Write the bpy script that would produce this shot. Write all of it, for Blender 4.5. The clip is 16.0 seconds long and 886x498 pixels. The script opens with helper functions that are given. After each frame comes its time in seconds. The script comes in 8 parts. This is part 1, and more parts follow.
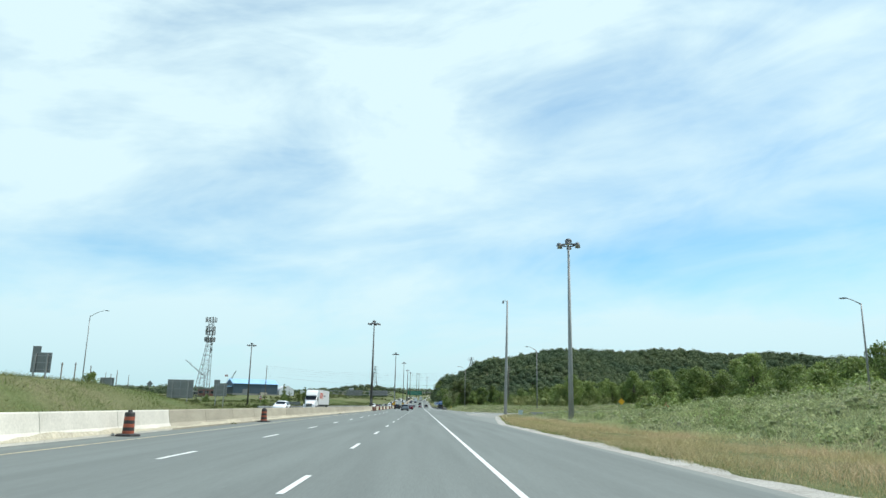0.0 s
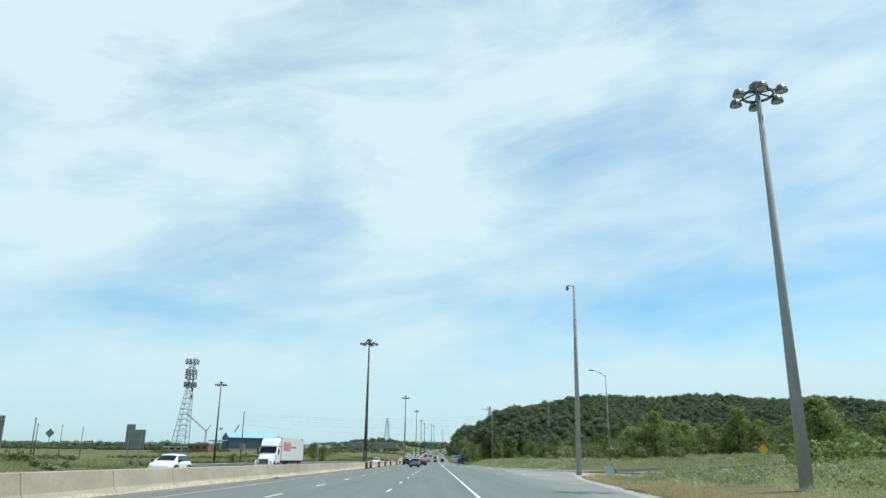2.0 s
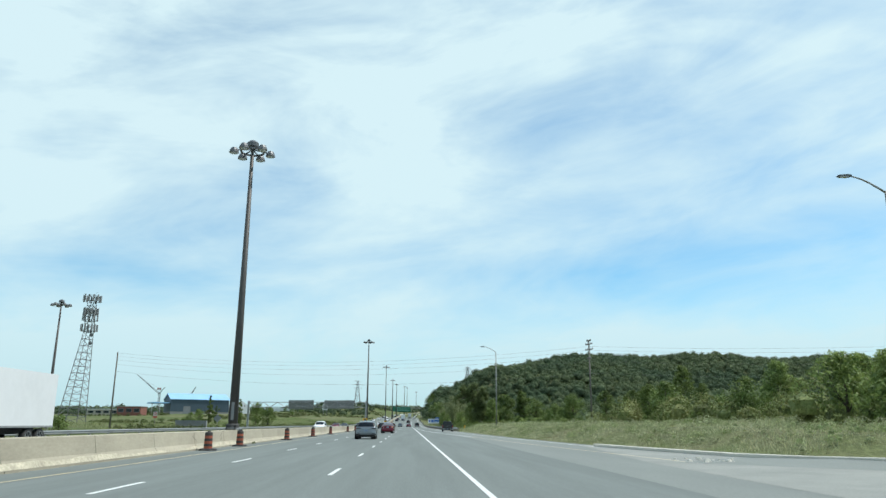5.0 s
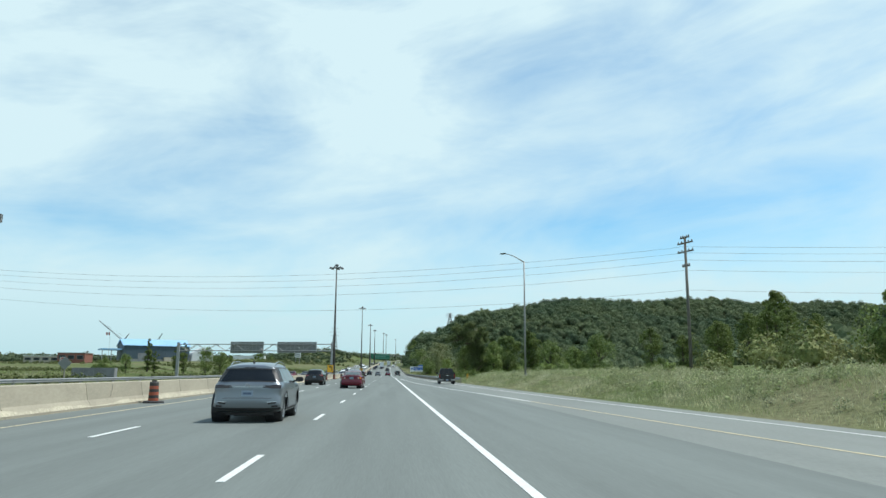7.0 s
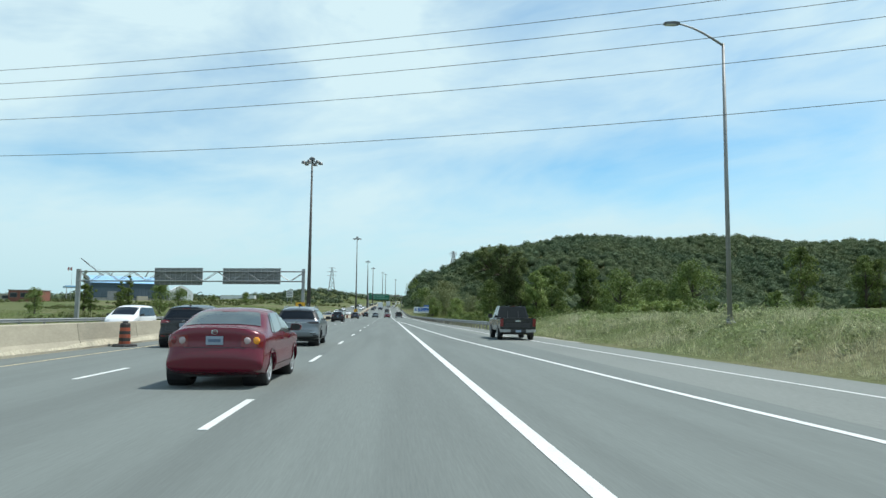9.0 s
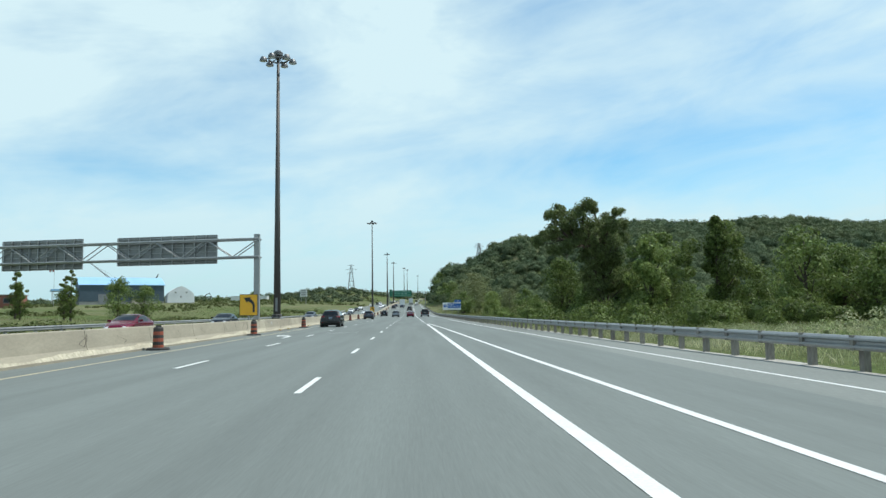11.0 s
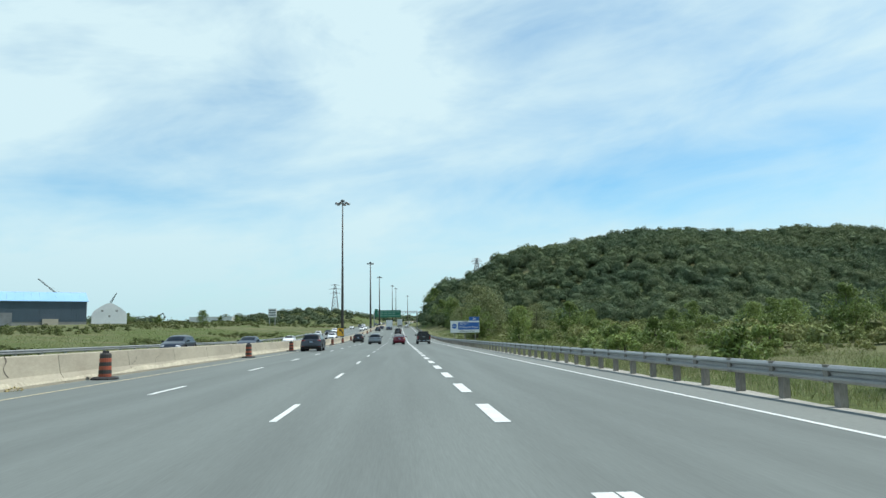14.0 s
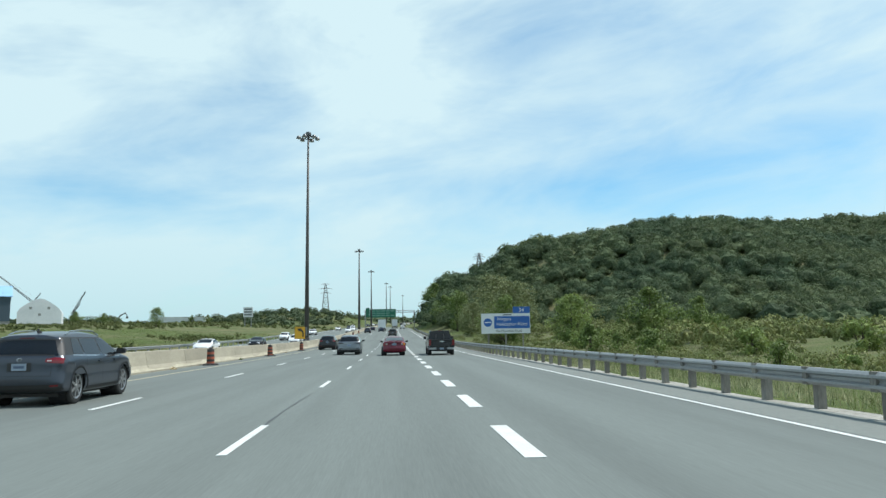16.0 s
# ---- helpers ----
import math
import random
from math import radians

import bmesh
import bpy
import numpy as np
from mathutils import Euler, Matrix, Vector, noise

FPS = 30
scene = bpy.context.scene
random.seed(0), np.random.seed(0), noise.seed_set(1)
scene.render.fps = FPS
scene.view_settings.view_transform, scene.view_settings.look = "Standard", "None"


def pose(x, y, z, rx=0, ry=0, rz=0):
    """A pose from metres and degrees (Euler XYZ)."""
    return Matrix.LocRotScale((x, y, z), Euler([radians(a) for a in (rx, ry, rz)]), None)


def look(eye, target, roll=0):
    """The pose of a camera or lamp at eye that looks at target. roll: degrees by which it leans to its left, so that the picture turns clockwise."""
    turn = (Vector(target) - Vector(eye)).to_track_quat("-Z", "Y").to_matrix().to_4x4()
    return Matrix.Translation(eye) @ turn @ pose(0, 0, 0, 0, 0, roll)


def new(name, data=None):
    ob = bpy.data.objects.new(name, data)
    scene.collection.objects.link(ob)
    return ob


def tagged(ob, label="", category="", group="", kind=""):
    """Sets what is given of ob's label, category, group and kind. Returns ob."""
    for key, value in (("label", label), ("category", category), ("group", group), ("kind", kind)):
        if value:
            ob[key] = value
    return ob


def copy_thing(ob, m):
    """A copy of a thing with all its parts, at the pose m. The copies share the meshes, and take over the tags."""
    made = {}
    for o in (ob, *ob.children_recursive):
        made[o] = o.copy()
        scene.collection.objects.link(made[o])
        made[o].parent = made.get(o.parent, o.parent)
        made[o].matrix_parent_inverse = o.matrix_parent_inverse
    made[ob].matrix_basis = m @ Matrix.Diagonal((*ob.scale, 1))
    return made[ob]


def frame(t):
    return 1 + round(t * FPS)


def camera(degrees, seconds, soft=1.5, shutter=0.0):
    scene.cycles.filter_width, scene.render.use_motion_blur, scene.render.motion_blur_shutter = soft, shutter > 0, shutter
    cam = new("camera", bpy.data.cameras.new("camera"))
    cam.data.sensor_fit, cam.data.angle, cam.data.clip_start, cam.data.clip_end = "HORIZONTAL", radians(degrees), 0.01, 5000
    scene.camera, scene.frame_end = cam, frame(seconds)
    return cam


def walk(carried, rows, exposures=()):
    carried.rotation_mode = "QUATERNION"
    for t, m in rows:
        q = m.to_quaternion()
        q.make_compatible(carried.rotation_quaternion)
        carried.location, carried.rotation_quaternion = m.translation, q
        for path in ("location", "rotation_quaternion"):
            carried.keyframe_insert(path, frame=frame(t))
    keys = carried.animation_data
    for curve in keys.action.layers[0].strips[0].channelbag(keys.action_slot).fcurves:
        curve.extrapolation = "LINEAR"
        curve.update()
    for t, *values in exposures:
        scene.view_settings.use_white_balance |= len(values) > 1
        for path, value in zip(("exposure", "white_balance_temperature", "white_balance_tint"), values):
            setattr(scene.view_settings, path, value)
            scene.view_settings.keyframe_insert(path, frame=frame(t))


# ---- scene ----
cam = camera(63.0, 16.0, soft=1.45)
# seconds, x, y, z, yaw, pitch, roll
ROWS = [
    (0, 0.23, -0.93, 1.38, -1.77, 12.24, -1.16),
    (0.5, 0.22, 11.27, 1.38, -1.33, 13.18, -0.92),
    (1, 0.22, 23.92, 1.38, -0.86, 14.46, -0.63),
    (1.5, 0.23, 36.51, 1.38, -0.68, 15.54, -0.65),
    (2, 0.22, 49.20, 1.38, -0.57, 16.25, -0.50),
    (2.5, 0.25, 61.79, 1.38, -0.64, 16.68, -0.69),
    (3, 0.20, 74.34, 1.38, -0.84, 16.45, -0.53),
    (3.5, 0.23, 86.52, 1.38, -1.09, 16.25, -0.78),
    (4, 0.24, 98.63, 1.38, -1.49, 15.55, -0.70),
    (6.5, 0.21, 157.02, 1.38, -4.08, 10.58, -0.26),
    (7, 0.18, 169.16, 1.38, -4.31, 9.69, -0.34),
    (7.5, 0.22, 181.13, 1.38, -4.72, 8.68, -0.57),
    (8, 0.18, 193.36, 1.38, -5.02, 7.27, -0.88),
    (8.5, 0.26, 205.48, 1.38, -4.96, 6.29, -1.16),
    (9, 0.23, 218.04, 1.38, -4.39, 5.13, -0.57),
    (11.5, 0.04, 273.49, 1.38, -2.57, 4.89, 0.87),
    (12, 0.14, 285.42, 1.38, -2.74, 5.31, 0.99),
    (12.5, 0.02, 296.79, 1.38, -2.79, 5.70, 0.91),
    (13, 0.08, 309.17, 1.38, -3.12, 6.14, 0.81),
    (13.5, 0.15, 321.86, 1.38, -3.23, 6.43, 0.87),
    (14, 0.16, 334.65, 1.38, -3.48, 6.73, 0.82),
    (14.5, 0.17, 347.43, 1.38, -3.60, 7.07, 0.57),
    (15, 0.20, 360.18, 1.38, -3.77, 7.24, 0.60),
    (15.5, 0.19, 372.89, 1.38, -3.87, 7.21, 0.80),
    (16, 0.17, 385.75, 1.38, -3.90, 6.92, 0.82),
]
EXPOSURES = [(0.0, 0.12, 6400, 7), (0.6, 0.06, 6400, 7), (1.5, 0.0, 6350, 7), (16.0, 0.0, 6350, 7)]
walk(cam, [(t, pose(x, y, z, 90 + pitch, roll, yaw)) for t, x, y, z, yaw, pitch, roll in ROWS], EXPOSURES)

# ---- world and sun ----
SUN_EL, SUN_AZ = 62.0, 82.0     # degrees above the horizon; degrees from the driving direction towards the right
world = bpy.data.worlds.new("sky")
scene.world = world
world.use_nodes = True
wt = world.node_tree
wt.nodes.clear()


def wnode(kind, **kw):
    n = wt.nodes.new(kind)
    for k, val in kw.items():
        setattr(n, k, val)
    return n


def wmath(op, a, b=None, clamp=False):
    n = wnode("ShaderNodeMath", operation=op, use_clamp=clamp)
    for i, s in enumerate((a, b)):
        if s is None:
            continue
        if isinstance(s, (int, float)):
            n.inputs[i].default_value = s
        else:
            wt.links.new(s, n.inputs[i])
    return n.outputs[0]


nish = wnode("ShaderNodeTexSky", sky_type="NISHITA", sun_disc=False, sun_elevation=radians(SUN_EL),
             sun_rotation=radians(SUN_AZ), air_density=1.0, dust_density=0.6, ozone_density=1.6)
tc = wnode("ShaderNodeTexCoord")
sep = wnode("ShaderNodeSeparateXYZ")
wt.links.new(tc.outputs["Generated"], sep.inputs[0])
dx, dy, dz = sep.outputs
azim, elev = wmath("ARCTAN2", dx, dy), wmath("ARCSINE", dz)
flat = wnode("ShaderNodeCombineXYZ")
wt.links.new(azim, flat.inputs[0])
wt.links.new(wmath("MULTIPLY", elev, 1.7), flat.inputs[1])


def cloud_noise(turn, stretch, scale, seed, detail=6.0, rough=0.6, warp=0.6):
    mp = wnode("ShaderNodeMapping")
    mp.inputs["Rotation"].default_value = (0, 0, radians(turn))
    mp.inputs["Location"].default_value = (seed, seed * 0.37, seed * 0.11)
    wt.links.new(flat.outputs[0], mp.inputs[0])
    sc = wnode("ShaderNodeMapping")
    sc.inputs["Scale"].default_value = (stretch, 1.0, 1.0)
    wt.links.new(mp.outputs[0], sc.inputs[0])
    n = wnode("ShaderNodeTexNoise")
    n.inputs["Scale"].default_value = scale
    n.inputs["Detail"].default_value = detail
    n.inputs["Roughness"].default_value = rough
    n.inputs["Distortion"].default_value = warp
    wt.links.new(sc.outputs[0], n.inputs["Vector"])
    return n.outputs[0]


def gap(az, el, waz, wel, tilt, depth):
    """A soft opening in the cirrus, by its bearing and height in degrees."""
    a = wmath("SUBTRACT", wmath("ARCTAN2", dx, dy), radians(az))
    e = wmath("SUBTRACT", wmath("ARCSINE", dz), radians(el))
    c, s = math.cos(radians(tilt)), math.sin(radians(tilt))
    u = wmath("DIVIDE", wmath("ADD", wmath("MULTIPLY", a, c), wmath("MULTIPLY", e, s)), radians(waz))
    w = wmath("DIVIDE", wmath("SUBTRACT", wmath("MULTIPLY", e, c), wmath("MULTIPLY", a, s)), radians(wel))
    r = wmath("ADD", wmath("MULTIPLY", u, u), wmath("MULTIPLY", w, w))
    return wmath("MULTIPLY", wmath("POWER", 2.718, wmath("MULTIPLY", r, -1.0)), depth)


big = cloud_noise(-14, 0.6, 3.4, 3.1, 5.0, 0.55, 0.6)
fine = cloud_noise(-20, 0.55, 7.0, 7.7, 7.0, 0.58, 0.5)
cover = wmath("ADD", wmath("MULTIPLY", wmath("SUBTRACT", big, 0.5), 1.9), wmath("MULTIPLY", wmath("SUBTRACT", fine, 0.5), 1.15))
cover = wmath("ADD", cover, 0.80)
for hole in ((23, 12.0, 17, 4.2, 7, 0.70), (-20, 10.0, 20, 1.6, -2, 0.26), (7, 11.5, 9, 1.6, 0, 0.30), (14, 24, 10, 3.5, 12, 0.14), (-6, 22, 9, 2.5, 30, 0.15), (25, 17, 7, 1.6, 20, 0.15), (-3, 19, 13, 7, 0, -0.32), (-28, 22, 15, 9, 0, -0.10), (34, 23, 9, 5, 25, -0.12)):
    cover = wmath("SUBTRACT", cover, gap(*hole))
low = wmath("POWER", 2.718, wmath("MULTIPLY", wmath("MAXIMUM", dz, 0.0), -10.0))   # haze above the horizon
cover = wmath("ADD", cover, wmath("MULTIPLY", low, 0.35))
cover = wmath("SUBTRACT", cover, wmath("MULTIPLY", wmath("MULTIPLY", wmath("SUBTRACT", dz, 0.60), 4.0, True), 0.9))   # the cirrus thins out overhead
cover = wmath("MINIMUM", wmath("MAXIMUM", cover, 0.04), 0.96)
sky_mul = wnode("ShaderNodeMix", data_type="RGBA", blend_type="MULTIPLY")
sky_mul.inputs["Factor"].default_value = 1.0
wt.links.new(nish.outputs[0], sky_mul.inputs["A"])
sky_mul.inputs["B"].default_value = (0.098, 0.150, 0.158, 1)
haze_mix = wnode("ShaderNodeMix", data_type="RGBA")
wt.links.new(wmath("MULTIPLY", low, 0.9), haze_mix.inputs["Factor"])
haze_mix.inputs["A"].default_value = (0.735, 0.905, 0.95, 1)
haze_mix.inputs["B"].default_value = (0.475, 0.71, 0.77, 1)
cloud_mix = wnode("ShaderNodeMix", data_type="RGBA")
wt.links.new(cover, cloud_mix.inputs["Factor"])
wt.links.new(sky_mul.outputs["Result"], cloud_mix.inputs["A"])
wt.links.new(haze_mix.outputs["Result"], cloud_mix.inputs["B"])
back = wnode("ShaderNodeBackground")
back.inputs["Strength"].default_value = 1.0
wt.links.new(cloud_mix.outputs["Result"], back.inputs["Color"])
wout = wnode("ShaderNodeOutputWorld")
wt.links.new(back.outputs[0], wout.inputs["Surface"])

sun = new("sun", bpy.data.lights.new("sun", "SUN"))
sun.data.energy, sun.data.angle, sun.data.color = 4.5, radians(0.6), (1.0, 0.95, 0.88)
SUN_DIR = Vector((math.sin(radians(SUN_AZ)) * math.cos(radians(SUN_EL)), math.cos(radians(SUN_AZ)) * math.cos(radians(SUN_EL)), math.sin(radians(SUN_EL))))
sun.matrix_world = look(SUN_DIR * 500, (0, 0, 0))

# ---- materials ----


def material(name, colour, rough=0.8, metal=0.0, second=None, scale=3.0, mix=0.6, grain=0.25, grain_scale=60.0, bump=0.0,
             bump_scale=40.0, island=0.0, obj=0.0, spec=0.5, translucent=0.0, stretch=(1, 1, 1), coat=0.0, warm=None):
    """A procedural surface: a base colour, large soft blotches of a second one, fine grain, bump and a chance tone for each piece."""
    m = bpy.data.materials.new(name)
    m.use_nodes = True
    nt = m.node_tree
    nt.nodes.clear()
    link = nt.links.new
    out = nt.nodes.new("ShaderNodeOutputMaterial")
    bsdf = nt.nodes.new("ShaderNodeBsdfPrincipled")
    bsdf.inputs["Roughness"].default_value = rough
    bsdf.inputs["Metallic"].default_value = metal
    bsdf.inputs["Specular IOR Level"].default_value = spec
    bsdf.inputs["Coat Weight"].default_value = coat
    bsdf.inputs["Coat Roughness"].default_value = 0.05
    geo = nt.nodes.new("ShaderNodeNewGeometry")
    mp = nt.nodes.new("ShaderNodeMapping")
    mp.inputs["Scale"].default_value = stretch
    link(geo.outputs["Position"], mp.inputs[0])

    def tex(sc, det=5.0, rg=0.6):
        n = nt.nodes.new("ShaderNodeTexNoise")
        n.inputs["Scale"].default_value, n.inputs["Detail"].default_value, n.inputs["Roughness"].default_value = sc, det, rg
        link(mp.outputs[0], n.inputs["Vector"])
        return n.outputs[0]

    def blend(kind, fac, a, b):
        n = nt.nodes.new("ShaderNodeMix")
        n.data_type, n.blend_type = "RGBA", kind
        for s, key in ((fac, "Factor"), (a, "A"), (b, "B")):
            i = n.inputs[key] if key != "Factor" else n.inputs[0]
            if isinstance(s, (int, float)):
                i.default_value = s
            elif isinstance(s, tuple):
                i.default_value = (*s[:3], 1)
            else:
                link(s, i)
        return n.outputs["Result"]

    def ramp(sock, lo, hi, a=0.0, b=1.0):
        n = nt.nodes.new("ShaderNodeMapRange")
        n.inputs[1].default_value, n.inputs[2].default_value, n.inputs[3].default_value, n.inputs[4].default_value = lo, hi, a, b
        link(sock, n.inputs[0])
        return n.outputs[0]

    col = blend("MIX", ramp(tex(scale), 0.38, 0.64, 0, mix), tuple(colour), tuple(second or [c * 0.8 for c in colour]))
    if warm:
        col = blend("MIX", ramp(tex(scale * 0.23), 0.45, 0.62, 0, 0.9), col, tuple(warm))
    if grain:
        n = nt.nodes.new("ShaderNodeCombineColor")
        g = ramp(tex(grain_scale, 3.0, 0.7), 0.3, 0.7, 1 - grain, 1 + grain)
        for i in range(3):
            link(g, n.inputs[i])
        col = blend("MULTIPLY", 1.0, col, n.outputs[0])
    if island or obj:
        if island:
            src = geo.outputs["Random Per Island"]
        else:
            src = nt.nodes.new("ShaderNodeObjectInfo").outputs["Random"]
        k = island or obj
        n = nt.nodes.new("ShaderNodeCombineColor")
        g = ramp(src, 0, 1, 1 - k, 1 + k)
        for i in range(3):
            link(g, n.inputs[i])
        col = blend("MULTIPLY", 1.0, col, n.outputs[0])
    link(col, bsdf.inputs["Base Color"])
    if bump:
        b = nt.nodes.new("ShaderNodeBump")
        b.inputs["Strength"].default_value = bump
        b.inputs["Distance"].default_value = 0.6 / bump_scale
        link(tex(bump_scale, 4.0), b.inputs["Height"])
        link(b.outputs[0], bsdf.inputs["Normal"])
    if translucent:
        tr = nt.nodes.new("ShaderNodeBsdfTranslucent")
        link(col, tr.inputs["Color"])
        mx = nt.nodes.new("ShaderNodeMixShader")
        mx.inputs[0].default_value = translucent
        link(bsdf.outputs[0], mx.inputs[1])
        link(tr.outputs[0], mx.inputs[2])
        link(mx.outputs[0], out.inputs[0])
    else:
        link(bsdf.outputs[0], out.inputs[0])
    return m


ASPHALT = material("asphalt", (0.158, 0.178, 0.167), 0.88, second=(0.124, 0.139, 0.131), scale=0.9, mix=0.8, grain=0.09, grain_scale=40, bump=0.12, bump_scale=60, stretch=(1, 0.04, 1), spec=0.3)
SHOULDER = material("shoulder asphalt", (0.196, 0.212, 0.196), 0.9, second=(0.162, 0.176, 0.164), scale=0.3, mix=0.8, grain=0.12, grain_scale=25, bump=0.15, bump_scale=40, stretch=(1, 0.15, 1), spec=0.3)
DUST = material("dusty pavement", (0.265, 0.272, 0.25), 0.95, second=(0.21, 0.22, 0.204), scale=0.35, mix=0.9, grain=0.16, grain_scale=18, bump=0.2, bump_scale=30, spec=0.2)
GRAVEL = material("gravel", (0.37, 0.36, 0.325), 0.95, second=(0.26, 0.25, 0.22), scale=0.6, mix=0.9, grain=0.35, grain_scale=14, bump=0.6, bump_scale=12)
WHITE_LINE = material("white road paint", (0.66, 0.67, 0.645), 0.6, second=(0.54, 0.55, 0.535), scale=2.5, mix=0.6, grain=0.12, grain_scale=30)
SMEAR = material("spilt paint", (0.40, 0.41, 0.40), 0.7, second=(0.28, 0.29, 0.285), scale=2.0, mix=0.9, grain=0.3, grain_scale=12)
YELLOW_LINE = material("yellow road paint", (0.54, 0.455, 0.27), 0.6, second=(0.40, 0.36, 0.25), scale=1.5, mix=0.7, grain=0.12, grain_scale=30)
CONCRETE = material("barrier concrete", (0.35, 0.318, 0.244), 0.9, second=(0.275, 0.25, 0.193), scale=0.7, mix=0.8, grain=0.09, grain_scale=9, bump=0.3, bump_scale=30, stretch=(1, 0.5, 1.6), obj=0.10)
TOE_DUST = material("cream road dust", (0.47, 0.43, 0.33), 0.95, second=(0.36, 0.33, 0.255), scale=1.2, mix=0.9, grain=0.25, grain_scale=8, bump=0.2, bump_scale=30, spec=0.2)
CONCRETE_NEW = material("pale concrete", (0.60, 0.57, 0.50), 0.85, second=(0.48, 0.46, 0.40), scale=0.8, mix=0.7, grain=0.1, grain_scale=10, bump=0.2, bump_scale=30, obj=0.05)
STAIN = material("dark stain", (0.10, 0.085, 0.07), 0.95, grain=0.3, grain_scale=25)
SEAL = material("crack sealant", (0.045, 0.046, 0.047), 0.55, grain=0.2, grain_scale=30)
GRASS_GROUND = material("meadow", (0.100, 0.122, 0.050), 0.95, second=(0.160, 0.150, 0.084), scale=0.10, mix=0.9, grain=0.4, grain_scale=3.5, bump=0.9, bump_scale=3.0, warm=(0.080, 0.112, 0.034), spec=0.1)
GRASS = material("green grass blades", (0.145, 0.200, 0.060), 0.8, second=(0.225, 0.222, 0.11), scale=0.15, mix=0.9, grain=0.2, grain_scale=4, island=0.35, translucent=0.25, spec=0.2)
DRY_GRASS = material("dry grass blades", (0.56, 0.42, 0.26), 0.85, second=(0.42, 0.38, 0.18), scale=0.22, mix=0.85, grain=0.2, grain_scale=4, island=0.30, translucent=0.2, spec=0.2)
POLE_WOOD = material("tarred pole timber", (0.175, 0.165, 0.145), 0.9, second=(0.105, 0.10, 0.09), scale=2.0, mix=0.8, grain=0.3, grain_scale=40, bump=0.2, stretch=(1, 1, 0.12), spec=0.2)
VERGE_GRASS = material("mixed verge grass", (0.56, 0.54, 0.36), 0.85, second=(0.225, 0.275, 0.11), scale=0.42, mix=1.0, grain=0.45, grain_scale=2.2, island=0.4, translucent=0.25, spec=0.2)
PALE_GRASS = material("pale seeding grass", (0.50, 0.475, 0.30), 0.85, second=(0.235, 0.255, 0.115), scale=0.18, mix=0.9, grain=0.2, grain_scale=4, island=0.35, translucent=0.2, spec=0.2)
BANK_GRASS = material("pale bank grass", (0.51, 0.54, 0.32), 0.85, second=(0.275, 0.33, 0.13), scale=0.25, mix=0.9, grain=0.25, grain_scale=3, island=0.3, translucent=0.4, spec=0.2)
LEAF = material("deciduous leaves", (0.125, 0.178, 0.046), 0.6, second=(0.165, 0.222, 0.062), scale=0.35, mix=0.9, grain=0.2, grain_scale=5, island=0.45, translucent=0.28, spec=0.35)
LEAF_LIGHT = material("light green leaves", (0.225, 0.285, 0.085), 0.6, second=(0.165, 0.235, 0.066), scale=0.35, mix=0.9, grain=0.2, grain_scale=5, island=0.40, translucent=0.38, spec=0.35)
LEAF_OLIVE = material("willow leaves", (0.160, 0.190, 0.080), 0.6, second=(0.215, 0.235, 0.105), scale=0.3, mix=0.9, grain=0.2, grain_scale=4, island=0.35, translucent=0.25, spec=0.3)
LEAF_DARK = material("dark leaves", (0.098, 0.138, 0.036), 0.6, second=(0.135, 0.178, 0.050), scale=0.35, mix=0.9, grain=0.2, grain_scale=5, island=0.5, translucent=0.36, spec=0.22)
OAK_LEAF = material("oak leaves", (0.115, 0.152, 0.054), 0.6, second=(0.155, 0.190, 0.074), scale=0.35, mix=0.9, grain=0.2, grain_scale=5, island=0.5, translucent=0.38, spec=0.25)
# Both canopy colours are greyed and blued to stand in for aerial haze.
CANOPY = material("hazed woodland canopy", (0.102, 0.136, 0.070), 0.8, second=(0.136, 0.168, 0.084), bump=0.6, bump_scale=2.2, scale=0.10, mix=1.0, grain=0.3, grain_scale=1.2, island=0.30, translucent=0.28, spec=0.15, warm=(0.084, 0.122, 0.070))
CANOPY_FAR = material("hazed far woodland", (0.092, 0.118, 0.068), 0.9, second=(0.072, 0.098, 0.056), scale=0.02, mix=1.0, grain=0.3, grain_scale=0.4, island=0.3, spec=0.1)
SCRUB = material("olive scrub", (0.080, 0.105, 0.035), 0.8, second=(0.12, 0.13, 0.05), scale=0.1, mix=1.0, grain=0.3, grain_scale=3, island=0.4, translucent=0.15, spec=0.2)
SHRUB = material("shrub leaves", (0.160, 0.198, 0.070), 0.7, second=(0.235, 0.245, 0.095), scale=0.16, mix=1.0, grain=0.3, grain_scale=4, bump=0.6, bump_scale=3, island=0.4, translucent=0.2, spec=0.2)
BANK_SCRUB = material("bank scrub leaves", (0.23, 0.275, 0.12), 0.8, second=(0.42, 0.42, 0.27), scale=0.45, mix=1.0, grain=0.3, grain_scale=5, island=0.35, translucent=0.35, spec=0.2, warm=(0.28, 0.35, 0.14))
BARK = material("bark", (0.085, 0.068, 0.052), 0.95, second=(0.055, 0.045, 0.036), scale=2, grain=0.3, grain_scale=18, bump=0.6, bump_scale=18, stretch=(1, 1, 0.3))
# The masts' backlit darkness is put into this base colour.
MAST_DARK = material("backlit steel mast", (0.085, 0.08, 0.075), 0.6, metal=0.25, second=(0.055, 0.05, 0.048), scale=0.7, grain=0.15, grain_scale=12, stretch=(1, 1, 0.3))
CONC_POLE = material("concrete pole", (0.315, 0.325, 0.325), 0.85, second=(0.255, 0.263, 0.263), scale=0.6, grain=0.12, grain_scale=12, bump=0.15, bump_scale=40, stretch=(1, 1, 0.3))
